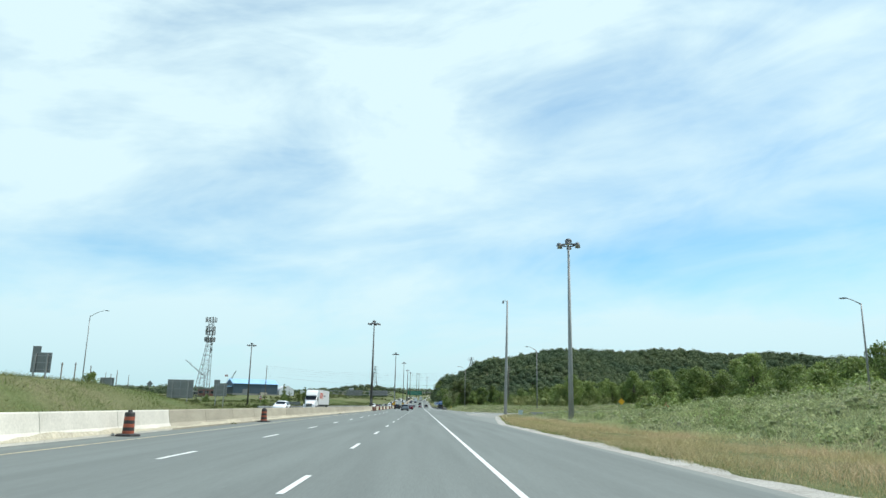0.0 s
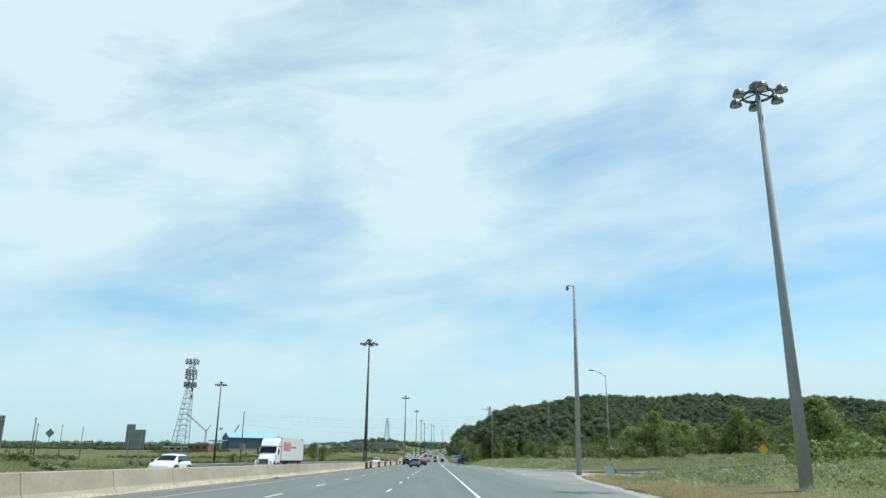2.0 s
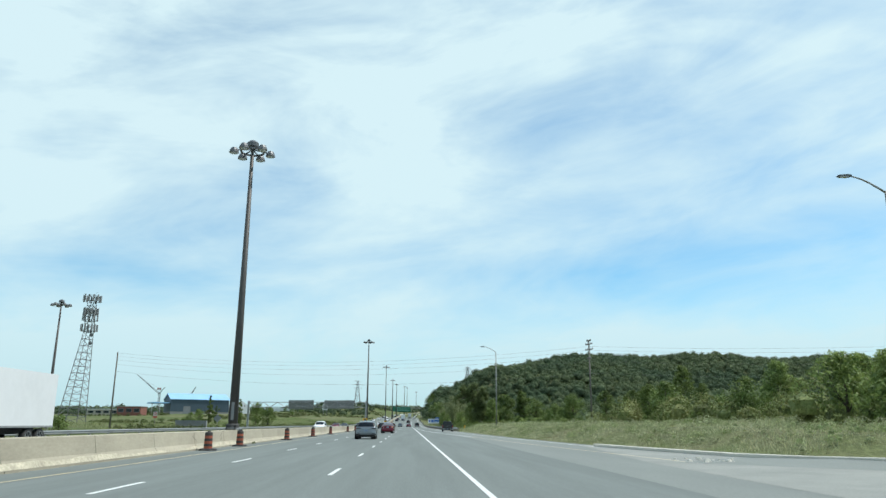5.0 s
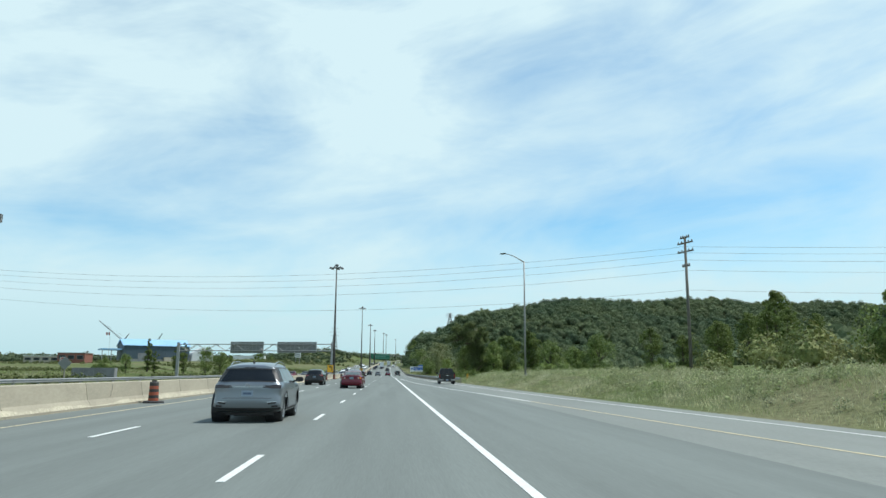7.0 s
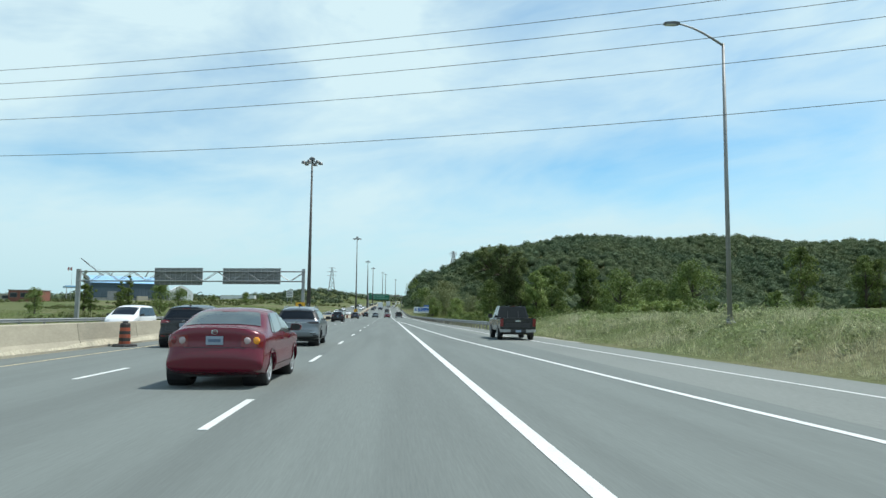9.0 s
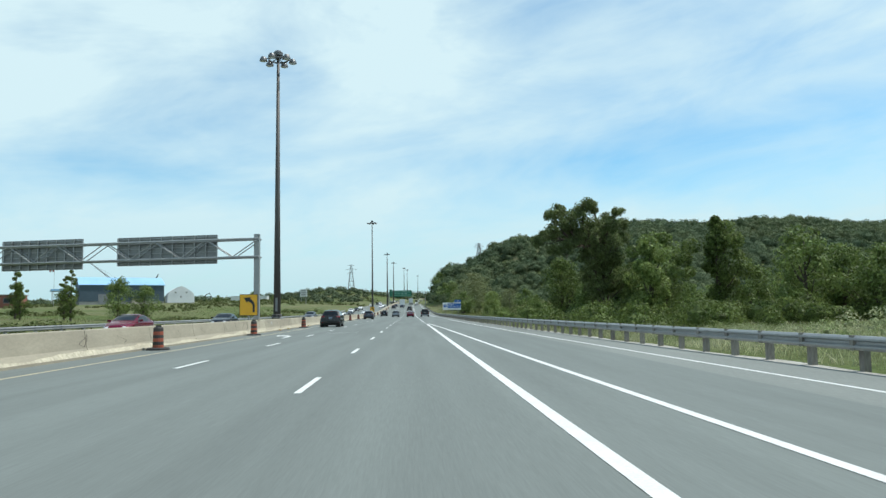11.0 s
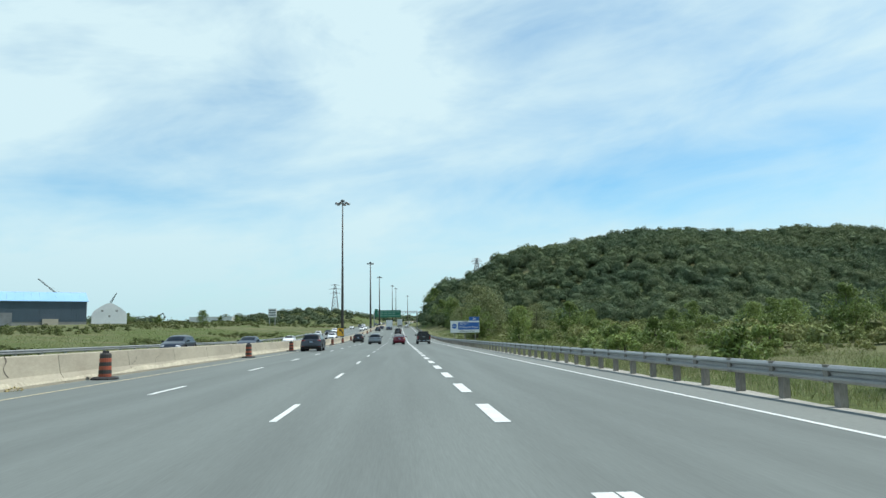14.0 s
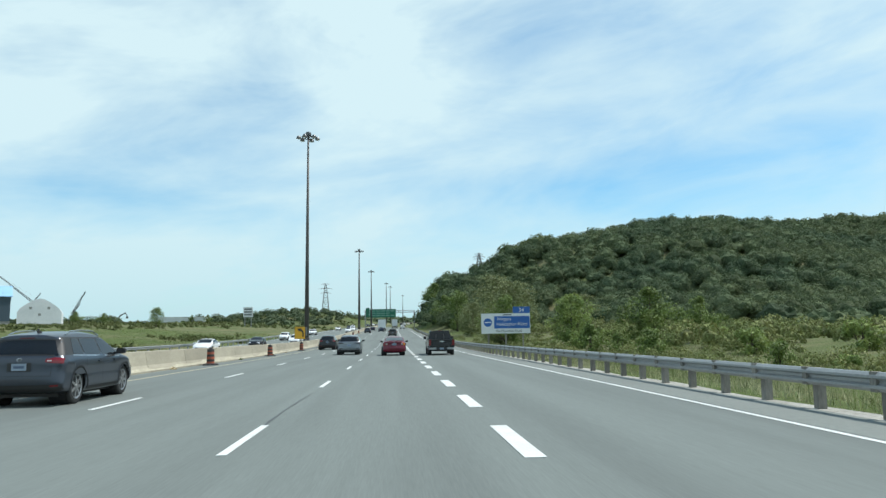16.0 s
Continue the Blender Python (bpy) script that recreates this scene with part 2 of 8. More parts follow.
# Darker than STEEL: part of the poles' backlit shade is in the colour.
LAMP_STEEL = material("shade-darkened lamp steel", (0.27, 0.275, 0.27), 0.55, metal=0.3, second=(0.21, 0.215, 0.21), scale=1.2, grain=0.1, grain_scale=20)
STEEL = material("galvanised steel", (0.33, 0.34, 0.34), 0.5, metal=0.45, second=(0.26, 0.27, 0.27), scale=1.2, grain=0.1, grain_scale=20)
CABINET = material("pale cabinet paint", (0.36, 0.44, 0.45), 0.5, second=(0.31, 0.38, 0.39), scale=1.0, grain=0.08)
ALU = material("aluminium sheet", (0.235, 0.243, 0.245), 0.5, metal=0.4, second=(0.19, 0.197, 0.20), scale=0.9, grain=0.08, grain_scale=10)
WOOD_POST = material("weathered timber", (0.235, 0.22, 0.195), 0.9, second=(0.16, 0.15, 0.13), scale=1.5, grain=0.25, grain_scale=20, stretch=(1, 1, 0.25), obj=0.2)
WIRE = material("cable", (0.10, 0.10, 0.10), 0.6, grain=0.1)
LAMP_HEAD = material("lamp housing", (0.13, 0.135, 0.14), 0.45, metal=0.3, grain=0.1, grain_scale=20)
LENS = material("lamp glass", (0.55, 0.57, 0.58), 0.15, grain=0.05)
ORANGE = material("orange plastic", (0.33, 0.075, 0.035), 0.55, second=(0.20, 0.055, 0.03), scale=3, grain=0.1, grain_scale=20, obj=0.12)
BLACK_BAND = material("black band", (0.030, 0.028, 0.027), 0.6, second=(0.05, 0.045, 0.04), scale=4, grain=0.15)
RUBBER = material("rubber", (0.022, 0.022, 0.023), 0.8, second=(0.035, 0.034, 0.033), scale=4, grain=0.2)
YELLOW = material("yellow sign sheeting", (0.80, 0.42, 0.02), 0.4, second=(0.70, 0.36, 0.02), scale=1.2, grain=0.04)
BLACK = material("black print", (0.02, 0.02, 0.022), 0.5, grain=0.1)
SIGN_WHITE = material("white sign sheeting", (0.74, 0.75, 0.76), 0.4, second=(0.66, 0.67, 0.69), scale=1.5, grain=0.04)
SIGN_BLUE = material("blue sign sheeting", (0.03, 0.12, 0.42), 0.4, second=(0.025, 0.10, 0.36), scale=1.5, grain=0.04)
PALE_GREEN = material("faded sign lettering", (0.22, 0.42, 0.34), 0.5, grain=0.1)
SIGN_GREEN = material("green sign sheeting", (0.015, 0.16, 0.09), 0.4, second=(0.012, 0.13, 0.075), scale=1.0, grain=0.04)
SHED_WALL = material("slate blue cladding", (0.055, 0.085, 0.115), 0.6, second=(0.045, 0.07, 0.095), scale=0.2, grain=0.06, grain_scale=3, stretch=(1, 1, 0.2))
SHED_ROOF = material("pale blue roof sheet", (0.25, 0.46, 0.70), 0.4, second=(0.31, 0.52, 0.74), scale=0.15, grain=0.05, grain_scale=3)
BARN_WHITE = material("white fabric shelter", (0.72, 0.73, 0.74), 0.6, second=(0.60, 0.62, 0.64), scale=0.25, grain=0.05, grain_scale=3)
PLINTH = material("grey block wall", (0.28, 0.28, 0.27), 0.9, second=(0.22, 0.22, 0.21), scale=0.4, grain=0.15, grain_scale=3)
BRICK_RED = material("red brick wall", (0.24, 0.095, 0.07), 0.9, second=(0.17, 0.08, 0.06), scale=0.5, grain=0.2, grain_scale=4)
TAN_WALL = material("tan cladding", (0.42, 0.38, 0.31), 0.8, second=(0.36, 0.33, 0.27), scale=0.4, grain=0.1, grain_scale=3)
GREY_WALL = material("grey panel wall", (0.20, 0.21, 0.22), 0.8, second=(0.15, 0.16, 0.17), scale=0.1, grain=0.15, grain_scale=1)
DARK_GLASS = material("tinted glass", (0.012, 0.014, 0.016), 0.05, grain=0.0, spec=0.35)
# Opaque; the grey stands in for daylight seen through the cabin.
PALE_GLASS = material("greyed car glass", (0.085, 0.105, 0.10), 0.05, grain=0.0, spec=0.6, coat=0.5)
HUBCAP = material("silver hubcap", (0.52, 0.53, 0.54), 0.35, metal=0.4, grain=0.05)
CHROME = material("bright trim", (0.60, 0.61, 0.62), 0.18, metal=0.9, grain=0.03)
RIM = material("alloy rim", (0.30, 0.31, 0.32), 0.3, metal=0.7, grain=0.05)
RED_LIGHT = material("red lamp lens", (0.17, 0.010, 0.014), 0.15, grain=0.05, coat=0.5)
SMOKED = material("smoked lamp lens", (0.022, 0.014, 0.017), 0.12, grain=0.05, coat=0.5)
# The lit signal's glow is only this bright amber colour; nothing emits.
AMBER = material("lit amber lamp lens", (0.90, 0.34, 0.02), 0.15, grain=0.05, coat=0.5)
CLEAR_LIGHT = material("clear lamp lens", (0.65, 0.67, 0.70), 0.12, grain=0.03, coat=0.5)
REVERSE = material("frosted lamp lens", (0.45, 0.36, 0.36), 0.2, grain=0.05, coat=0.3)
PLATE_INK = material("plate ink", (0.10, 0.14, 0.22), 0.5, grain=0.05)
PLATE = material("plate blank", (0.24, 0.30, 0.38), 0.4, second=(0.34, 0.40, 0.47), grain=0.05)
PLASTIC = material("black plastic trim", (0.025, 0.025, 0.026), 0.55, grain=0.12, grain_scale=40)
CRANE_RED = material("crane paint", (0.45, 0.10, 0.07), 0.6, grain=0.1)
LATTICE = material("lattice steel", (0.15, 0.155, 0.16), 0.55, metal=0.3, grain=0.1)
ANTENNA = material("antenna panel", (0.22, 0.225, 0.23), 0.5, grain=0.05)


def paint(name, colour, metal=0.0, rough=0.28, coat=0.3):
    return material(name, colour, rough, metal=metal, second=[c * 0.92 for c in colour], scale=1.5, grain=0.03, grain_scale=60, coat=coat)


# ---- mesh helpers ----


class Mesh:
    """Collects vertices and faces of one part."""

    def __init__(self):
        self.v, self.f = [], []

    def add(self, verts, faces):
        n = len(self.v)
        self.v.extend(tuple(p) for p in verts)
        self.f.extend(tuple(i + n for i in q) for q in faces)
        return self

    def box(self, x0, x1, y0, y1, z0, z1):
        return self.add([(x, y, z) for z in (z0, z1) for y in (y0, y1) for x in (x0, x1)],
                        [(0, 2, 3, 1), (4, 5, 7, 6), (0, 1, 5, 4), (2, 6, 7, 3), (0, 4, 6, 2), (1, 3, 7, 5)])

    def tube(self, points, radii, sides=8, caps=True):
        """A tapered round bar along a line of points."""
        rings = []
        pts = [Vector(p) for p in points]
        ref = Vector((0.13, 0.99, 0.05))
        for i, p in enumerate(pts):
            d = (pts[min(i + 1, len(pts) - 1)] - pts[max(i - 1, 0)]).normalized()
            a = d.cross(ref if abs(d.dot(ref)) < 0.95 else Vector((1, 0, 0))).normalized()
            b = d.cross(a)
            r = radii[i] if isinstance(radii, (list, tuple)) else radii
            rings.append([p + a * (r * math.cos(k * math.tau / sides)) + b * (r * math.sin(k * math.tau / sides)) for k in range(sides)])
        faces = [(i * sides + k, i * sides + (k + 1) % sides, (i + 1) * sides + (k + 1) % sides, (i + 1) * sides + k)
                 for i in range(len(pts) - 1) for k in range(sides)]
        if caps:
            faces += [tuple(range(sides))[::-1], tuple((len(pts) - 1) * sides + k for k in range(sides))]
        return self.add([p for r in rings for p in r], faces)

    def lathe(self, profile, sides=24, centre=(0, 0, 0), axis="z", caps=True):
        """Turns a profile of (radius, height) round an axis."""
        vs, fs = [], []
        for r, h in profile:
            for k in range(sides):
                c, s = r * math.cos(k * math.tau / sides), r * math.sin(k * math.tau / sides)
                q = (c, s, h) if axis == "z" else (h, c, s) if axis == "x" else (c, h, s)
                vs.append(tuple(a + b for a, b in zip(q, centre)))
        for i in range(len(profile) - 1):
            for k in range(sides):
                fs.append((i * sides + k, i * sides + (k + 1) % sides, (i + 1) * sides + (k + 1) % sides, (i + 1) * sides + k))
        if caps and profile[0][0] > 1e-4:
            fs.append(tuple(range(sides))[::-1])
        if caps and profile[-1][0] > 1e-4:
            fs.append(tuple((len(profile) - 1) * sides + k for k in range(sides)))
        return self.add(vs, fs)

    def sweep(self, section, stations, close=False):
        """A section of (across, up) points carried along stations of (x, y, z)."""
        n = len(section)
        vs = [(x + a, y, z + b) for x, y, z in stations for a, b in section]
        fs = [(i * n + k, (i + 1) * n + k, (i + 1) * n + (k + 1) % n, i * n + (k + 1) % n)
              for i in range(len(stations) - 1) for k in range(n if close else n - 1)]
        if close:
            fs += [tuple(range(n)), tuple((len(stations) - 1) * n + k for k in range(n))[::-1]]
        return self.add(vs, fs)

    def extrude(self, outline, d, plane="xz", at=0.0):
        """A flat outline given a thickness d; the outline lies in the named plane."""
        n = len(outline)
        put = {"xz": lambda a, b, c: (a, c, b), "yz": lambda a, b, c: (c, a, b), "xy": lambda a, b, c: (a, b, c)}[plane]
        vs = [put(a, b, at) for a, b in outline] + [put(a, b, at + d) for a, b in outline]
        fs = [tuple(range(n)), tuple(range(n, 2 * n))[::-1]] + [(k, (k + 1) % n, n + (k + 1) % n, n + k) for k in range(n)]
        return self.add(vs, fs)

    def data(self, name, mat, smooth=False, fix=True):
        me = bpy.data.meshes.new(name)
        me.from_pydata(self.v, [], self.f)
        if fix:
            bm = bmesh.new()
            bm.from_mesh(me)
            bmesh.ops.recalc_face_normals(bm, faces=bm.faces)
            bm.to_mesh(me)
            bm.free()
        me.materials.append(mat)
        if smooth:
            me.polygons.foreach_set("use_smooth", [True] * len(me.polygons))
        me.update()
        return me


def part(name, mesh, mat, parent=None, label="", smooth=False, at=None, fix=True):
    ob = new(name, mesh.data(name, mat, smooth, fix))
    if parent is not None:
        ob.parent = parent
    if at is not None:
        ob.matrix_basis = at
    if label:
        ob["label"] = label
    return ob


def thing(name, label, category, group="", kind="", at=None):
    ob = new(name)
    ob.empty_display_size = 0.2
    if at is not None:
        ob.matrix_basis = at
    return tagged(ob, label, category, group, kind)


def raw_mesh(name, verts, faces, mat, smooth=False):
    """A mesh straight from arrays: verts (n, 3), faces (m, 3 or 4)."""
    verts, faces = np.asarray(verts, np.float32), np.asarray(faces, np.int32)
    me = bpy.data.meshes.new(name)
    k = faces.shape[1]
    me.vertices.add(len(verts)), me.loops.add(faces.size), me.polygons.add(len(faces))
    me.vertices.foreach_set("co", verts.ravel())
    me.loops.foreach_set("vertex_index", faces.ravel())
    me.polygons.foreach_set("loop_start", np.arange(0, faces.size, k, dtype=np.int32))
    me.polygons.foreach_set("loop_total", np.full(len(faces), k, np.int32))
    me.polygons.foreach_set("use_smooth", np.full(len(faces), smooth))
    me.materials.append(mat)
    me.update(calc_edges=True)
    me.validate()
    return me


# ---- lie of the land ----


def smooth(a, b, v):
    t = np.clip((np.asarray(v, float) - a) / (b - a), 0, 1)
    return t * t * (3 - 2 * t)


def road_z(y):
    """The road runs level, then climbs gently in the distance."""
    y = np.asarray(y, float)
    u = np.clip(y - 440, 0, None)
    rise = np.where(u < 100, 0.024 * u * u / 200, 0.024 * (u - 50))
    return np.where(y < 1150, rise, 0.024 * 660 + 6 * (1 - np.exp(-(y - 1150) / 300.0)))


def road_x(y):
    """How far the road bends to the right in the distance."""
    return 20 * (np.clip(np.asarray(y, float) - 640, 0, None) / 460) ** 2


def right_edge(y):
    """The edge of the pavement on the right, with the ramp that joins."""
    return np.interp(y, [-60, 60, 85, 110, 128, 150, 175, 192, 215, 239, 267, 315, 345, 700, 1500], [6.9, 6.7, 9.0, 11.5, 14.5, 16.0, 13.2, 12.0, 11.0, 10.4, 9.4, 8.3, 7.7, 7.6, 7.6])


def barrier_x(y):
    return np.interp(y, [-60, 50, 150, 2000], [-11.9, -11.9, -10.9, -10.9])


def hill(x, y):
    """The wooded hill on the right: a long crest with a blunt nose beside the road."""
    foot = 9.5 + 28 * smooth(720, 500, y) + 30 * smooth(480, 380, y)
    across = smooth(foot, foot + 58 + 31 * smooth(760, 600, y), x)
    along = smooth(521, 752, y - 0.16 * np.clip(x - 70, 0, 260))
    back = 9.2 * smooth(60, 185, x) + 1.0 * smooth(185, 330, x) + 2.2 * np.exp(-((x - 140) / 70) ** 2)
    nose = 25 * np.exp(-((x - 9) / 23.4) ** 2 - ((y - 743) / 76) ** 2) * smooth(9.5, 26, x)
    rough = 1 + 0.04 * np.sin(x * 0.05 + 1.0) + 0.04 * np.sin(y * 0.031 + x * 0.01)
    return (40.3 * across + back) * along * rough + nose


def land_z(x, y):
    x, y = np.asarray(x, float), np.asarray(y, float)
    xr = x - road_x(y)
    z = road_z(y) * (1 - 0.5 * smooth(-70, -320, xr)) - 0.06
    # left: a grassy rise beside the oncoming road, then level fields
    z = z + 3.3 * smooth(-27, -36, xr) * smooth(140, 70, y)
    z = z - 0.9 * smooth(-25.5, -29, xr) * smooth(-40, -33, xr) * smooth(120, 200, y)
    z = z + 3.0 * smooth(-45, -120, xr) * smooth(330, 600, y) + 1.2 * smooth(-40, -90, xr) * smooth(150, 260, y)
    # right: low bank behind the verge
    e = right_edge(y)
    z = z + (0.25 + 1.5 * smooth(95, 60, y)) * smooth(e + 8, e + 22, xr) * smooth(140, 95, y)
    z = z + 1.25 * smooth(e + 0.6, e + 6.5, xr) * smooth(151 - 0.18 * np.clip(xr - 16, 0, 40), 158 - 0.18 * np.clip(xr - 16, 0, 40), y) * smooth(300, 270, y)
    z = z - 0.7 * smooth(e + 1.6, e + 6, xr) * smooth(300, 325, y)
    z = z + 1.3 * smooth(e + 10, e + 40, xr)
    z = z + 0.22 * np.sin(x * 0.31 + 2) * np.sin(y * 0.23) * smooth(e + 2, e + 8, xr)
    z = z + hill(xr, y)
    # the far ridge that closes the view
    z = z + 5 * smooth(1250, 2100, y) + 4 * np.sin(x * 0.004 + 1.3) * smooth(1300, 1900, y)
    z = z + 9 * np.exp(-((xr + 80) / 45) ** 2 - ((y - 1010) / 130) ** 2)
    z = z + 4 * smooth(-120, -420, xr) * smooth(900, 1500, y)
    return z


def ground_sheet():
    xs = np.unique(np.concatenate([np.linspace(-4500, -500, 17), np.linspace(-500, -130, 25), np.linspace(-130, -30, 41), np.linspace(-30, -12, 19),
                                   np.linspace(-10, 6, 5), np.linspace(6.5, 45, 40), np.linspace(45, 300, 45), np.linspace(300, 700, 17), np.linspace(700, 4500, 15)]))
    ys = np.unique(np.concatenate([np.linspace(-900, -60, 15), np.linspace(-60, 500, 170), np.linspace(500, 1200, 80), np.linspace(1200, 2400, 41), np.linspace(2400, 5200, 15)]))
    X, Y = np.meshgrid(xs, ys)
    Xw = X + road_x(Y) * np.exp(-np.abs(X) / 400)
    Z = land_z(Xw, Y)
    nx, ny = len(xs), len(ys)
    idx = np.arange(nx * ny).reshape(ny, nx)
    faces = np.stack([idx[:-1, :-1], idx[:-1, 1:], idx[1:, 1:], idx[1:, :-1]], -1).reshape(-1, 4)
    ob = new("ground", raw_mesh("ground", np.stack([Xw, Y, Z], -1).reshape(-1, 3), faces, GRASS_GROUND, True))
    tagged(ob, "rolling green and straw-coloured meadow beside the highway", "ground", kind="structure")


def strip(name, left, right, y0, y1, mat, lift, label, category, step=6.0, kind="structure", parent=None):
    """A band of pavement between two lines x = left(y), right(y)."""
    n = max(2, int((y1 - y0) / step) + 1)
    ys = np.linspace(y0, y1, n)
    f = lambda q: np.array([float(q(y)) if callable(q) else q for y in ys])
    a, b, off, z = f(left), f(right), road_x(ys), road_z(ys) + lift
    v = np.concatenate([np.stack([a + off, ys, z], 1), np.stack([b + off, ys, z], 1)])
    i = np.arange(n - 1)
    faces = np.stack([i, i + n, i + n + 1, i + 1], 1)
    ob = new(name, raw_mesh(name, v, faces, mat))
    if parent is not None:
        ob.parent = parent
        return ob
    return tagged(ob, label, category, kind=kind)


ground_sheet()
strip("road", lambda y: barrier_x(y) + 0.3, 6.4, -80, 1700, ASPHALT, 0.0, "grey weathered asphalt highway with three lanes", "road")
strip("road", -25.5, lambda y: barrier_x(y) - 0.3, -80, 1700, ASPHALT, 0.0, "grey asphalt carriageway of the oncoming traffic", "road")
strip("ramp", 6.4, right_edge, -80, 1700, SHOULDER, 0.0, "pale grey asphalt shoulder and joining ramp", "road", step=3.0)
strip("gravel_verge", right_edge, lambda y: right_edge(y) + 0.95 + 0.22 * math.sin(y * 0.7) + 0.14 * math.sin(y * 1.9) + 5.0 * float(smooth(100, 116, y) * smooth(150, 136, y)), -80, 175, GRAVEL, -0.02, "strip of pale gravel and sand along the shoulder", "verge", step=0.8)
strip("gravel_verge", right_edge, lambda y: right_edge(y) + 0.5 + 0.15 * math.sin(y * 0.7), 255, 600, GRAVEL, -0.02, "strip of gravel under the guardrail", "verge", step=1.5)

strip("apron", lambda y: float(np.interp(y, [92, 112, 150, 175], [8.9, 8.0, 9.4, 12.3])), lambda y: float(right_edge(y)) + 0.1, 96, 174, DUST, 0.004, "pale dusty pavement apron where the ramp joins", "pavement", step=2.0)


def ramp_road():
    pts = [(95, 132), (70, 137.5), (48, 141), (34, 142.5), (24, 145.3), (17.5, 148.5), (13.0, 153)]
    n, v = 60, []
    xs, ys = [p[0] for p in pts], [p[1] for p in pts]
    for i in range(n + 1):
        u = i / n * (len(pts) - 1)
        x, y = float(np.interp(u, range(len(pts)), xs)), float(np.interp(u, range(len(pts)), ys))
        x2, y2 = float(np.interp(u + 0.05, range(len(pts)), xs)), float(np.interp(u + 0.05, range(len(pts)), ys))
        x1, y1 = float(np.interp(u - 0.05, range(len(pts)), xs)), float(np.interp(u - 0.05, range(len(pts)), ys))
        d = Vector((x2 - x1, y2 - y1)).normalized()
        for k in (-3.4, 3.4):
            a, b = x - d.y * k, y + d.x * k
            v.append((a, b, 0.007 if a < float(right_edge(b)) + 0.8 else max(float(land_z(a, b)) + 0.09, 0.012)))
    ob = new("ramp", raw_mesh("ramp", v, [(2 * i, 2 * i + 1, 2 * i + 3, 2 * i + 2) for i in range(n)], SHOULDER))
    tagged(ob, "grey asphalt loop ramp curving in to join the highway", "road", kind="structure")


ramp_road()
curb = Mesh()
for k in range(12):
    x0, y0, x1, y1 = 16.6 + 2 * k, 129.5 + 0.55 * k, 18.56 + 2 * k, 130.04 + 0.55 * k
    z = float(land_z(x0, y0))
    curb.add([(x0, y0, z - 0.2), (x1, y1, z - 0.2), (x1, y1 + 0.3, z - 0.2), (x0, y0 + 0.3, z - 0.2), (x0, y0, z + 0.16), (x1, y1, z + 0.16), (x1, y1 + 0.3, z + 0.16), (x0, y0 + 0.3, z + 0.16)],
             [(0, 1, 5, 4), (1, 2, 6, 5), (2, 3, 7, 6), (3, 0, 4, 7), (4, 5, 6, 7)])
far_curb = [(12.6, 171), (13.6, 164), (15.2, 155.6), (17.0, 152.8), (20.0, 150.8), (24.0, 149.2), (28.0, 147.8), (34.0, 146.2), (42.0, 144.8), (50.0, 143.9)]
far_curb_mesh = Mesh().sweep([(-0.15, -0.2), (-0.15, 0.13), (-0.10, 0.16), (0.15, 0.16), (0.15, -0.2)], [(x, y, 0.02) for x, y in far_curb], True)
tagged(part("curb", far_curb_mesh, CONCRETE_NEW), "weathered concrete kerb along the far edge of the ramp", "kerb", kind="structure")
tagged(part("curb", curb, CONCRETE_NEW), "low pale concrete kerb beside the ramp", "kerb", kind="structure")

# ---- road markings ----
markings = thing("road_marking", "white and yellow painted lane lines on the asphalt", "road marking", kind="structure")


def line(name, x, y0, y1, width, mat, step=8.0, lift=0.006):
    f = x if callable(x) else (lambda y: x)
    strip(name, lambda y: f(y) - width / 2, lambda y: f(y) + width / 2, y0, y1, mat, lift, "", "", step, parent=markings)


DASH_Y = 0.31
dash = Mesh().box(-0.06, 0.06, -1.5, 1.5, 0.0, 0.006).data("dash", WHITE_LINE)
wide_dash = Mesh().box(-0.13, 0.13, -1.5, 1.5, 0.0, 0.006).data("wide_dash", WHITE_LINE)


def dashes(x, y0, y1, data, name, pitch, start):
    k = math.ceil((y0 - start) / pitch)
    while start + k * pitch < y1:
        y = start + k * pitch
        ob = new(name, data)
        ob.parent = markings
        g = (float(road_z(y + 1)) - float(road_z(y - 1))) / 2
        ob.matrix_basis = pose(x + float(road_x(y)), y, float(road_z(y)) + 0.002, math.degrees(math.atan(g)), 0, 0)
        k += 1


dashes(-1.9, -20, 900, dash, "dash", 12.0, DASH_Y)
dashes(-6.0, -20, 900, dash, "dash", 12.0, DASH_Y + 6.4)
dashes(1.78, 346, 700, wide_dash, "wide_dash", 6.0, 347.6)
dashes(-16.2, 0, 700, dash, "dash", 12.0, 2.0)
dashes(-20.0, 0, 700, dash, "dash", 12.0, 5.0)
yellow_x = lambda y: float(np.interp(y, [-60, 50, 150, 2000], [-9.9, -9.9, -9.05, -9.3]))
line("yellow_line", yellow_x, -80, 1500, 0.105, YELLOW_LINE)
half = lambda y: 0.065 + 0.035 * float(smooth(150, 250, y))
strip("edge_line", lambda y: 1.9 - half(y), lambda y: 1.9 + half(y), -80, 341, WHITE_LINE, 0.006, "", "", 8.0, parent=markings)
inner_x = lambda y: float(np.interp(y, [150, 175, 186, 210, 230, 259, 282, 320, 341], [11.2, 9.1, 8.3, 6.9, 5.5, 4.0, 3.45, 2.75, 2.1]))
line("ramp_yellow_line", inner_x, 150, 205, 0.11, YELLOW_LINE, 3.0)
line("ramp_inner_line", inner_x, 205, 341, 0.16, WHITE_LINE, 4.0)
outer_x = lambda y: float(np.interp(y, [150, 175, 191, 210, 236, 269, 300, 340, 412, 1500], [14.3, 12.0, 11.0, 9.8, 8.6, 7.6, 6.9, 6.3, 6.2, 6.2]))
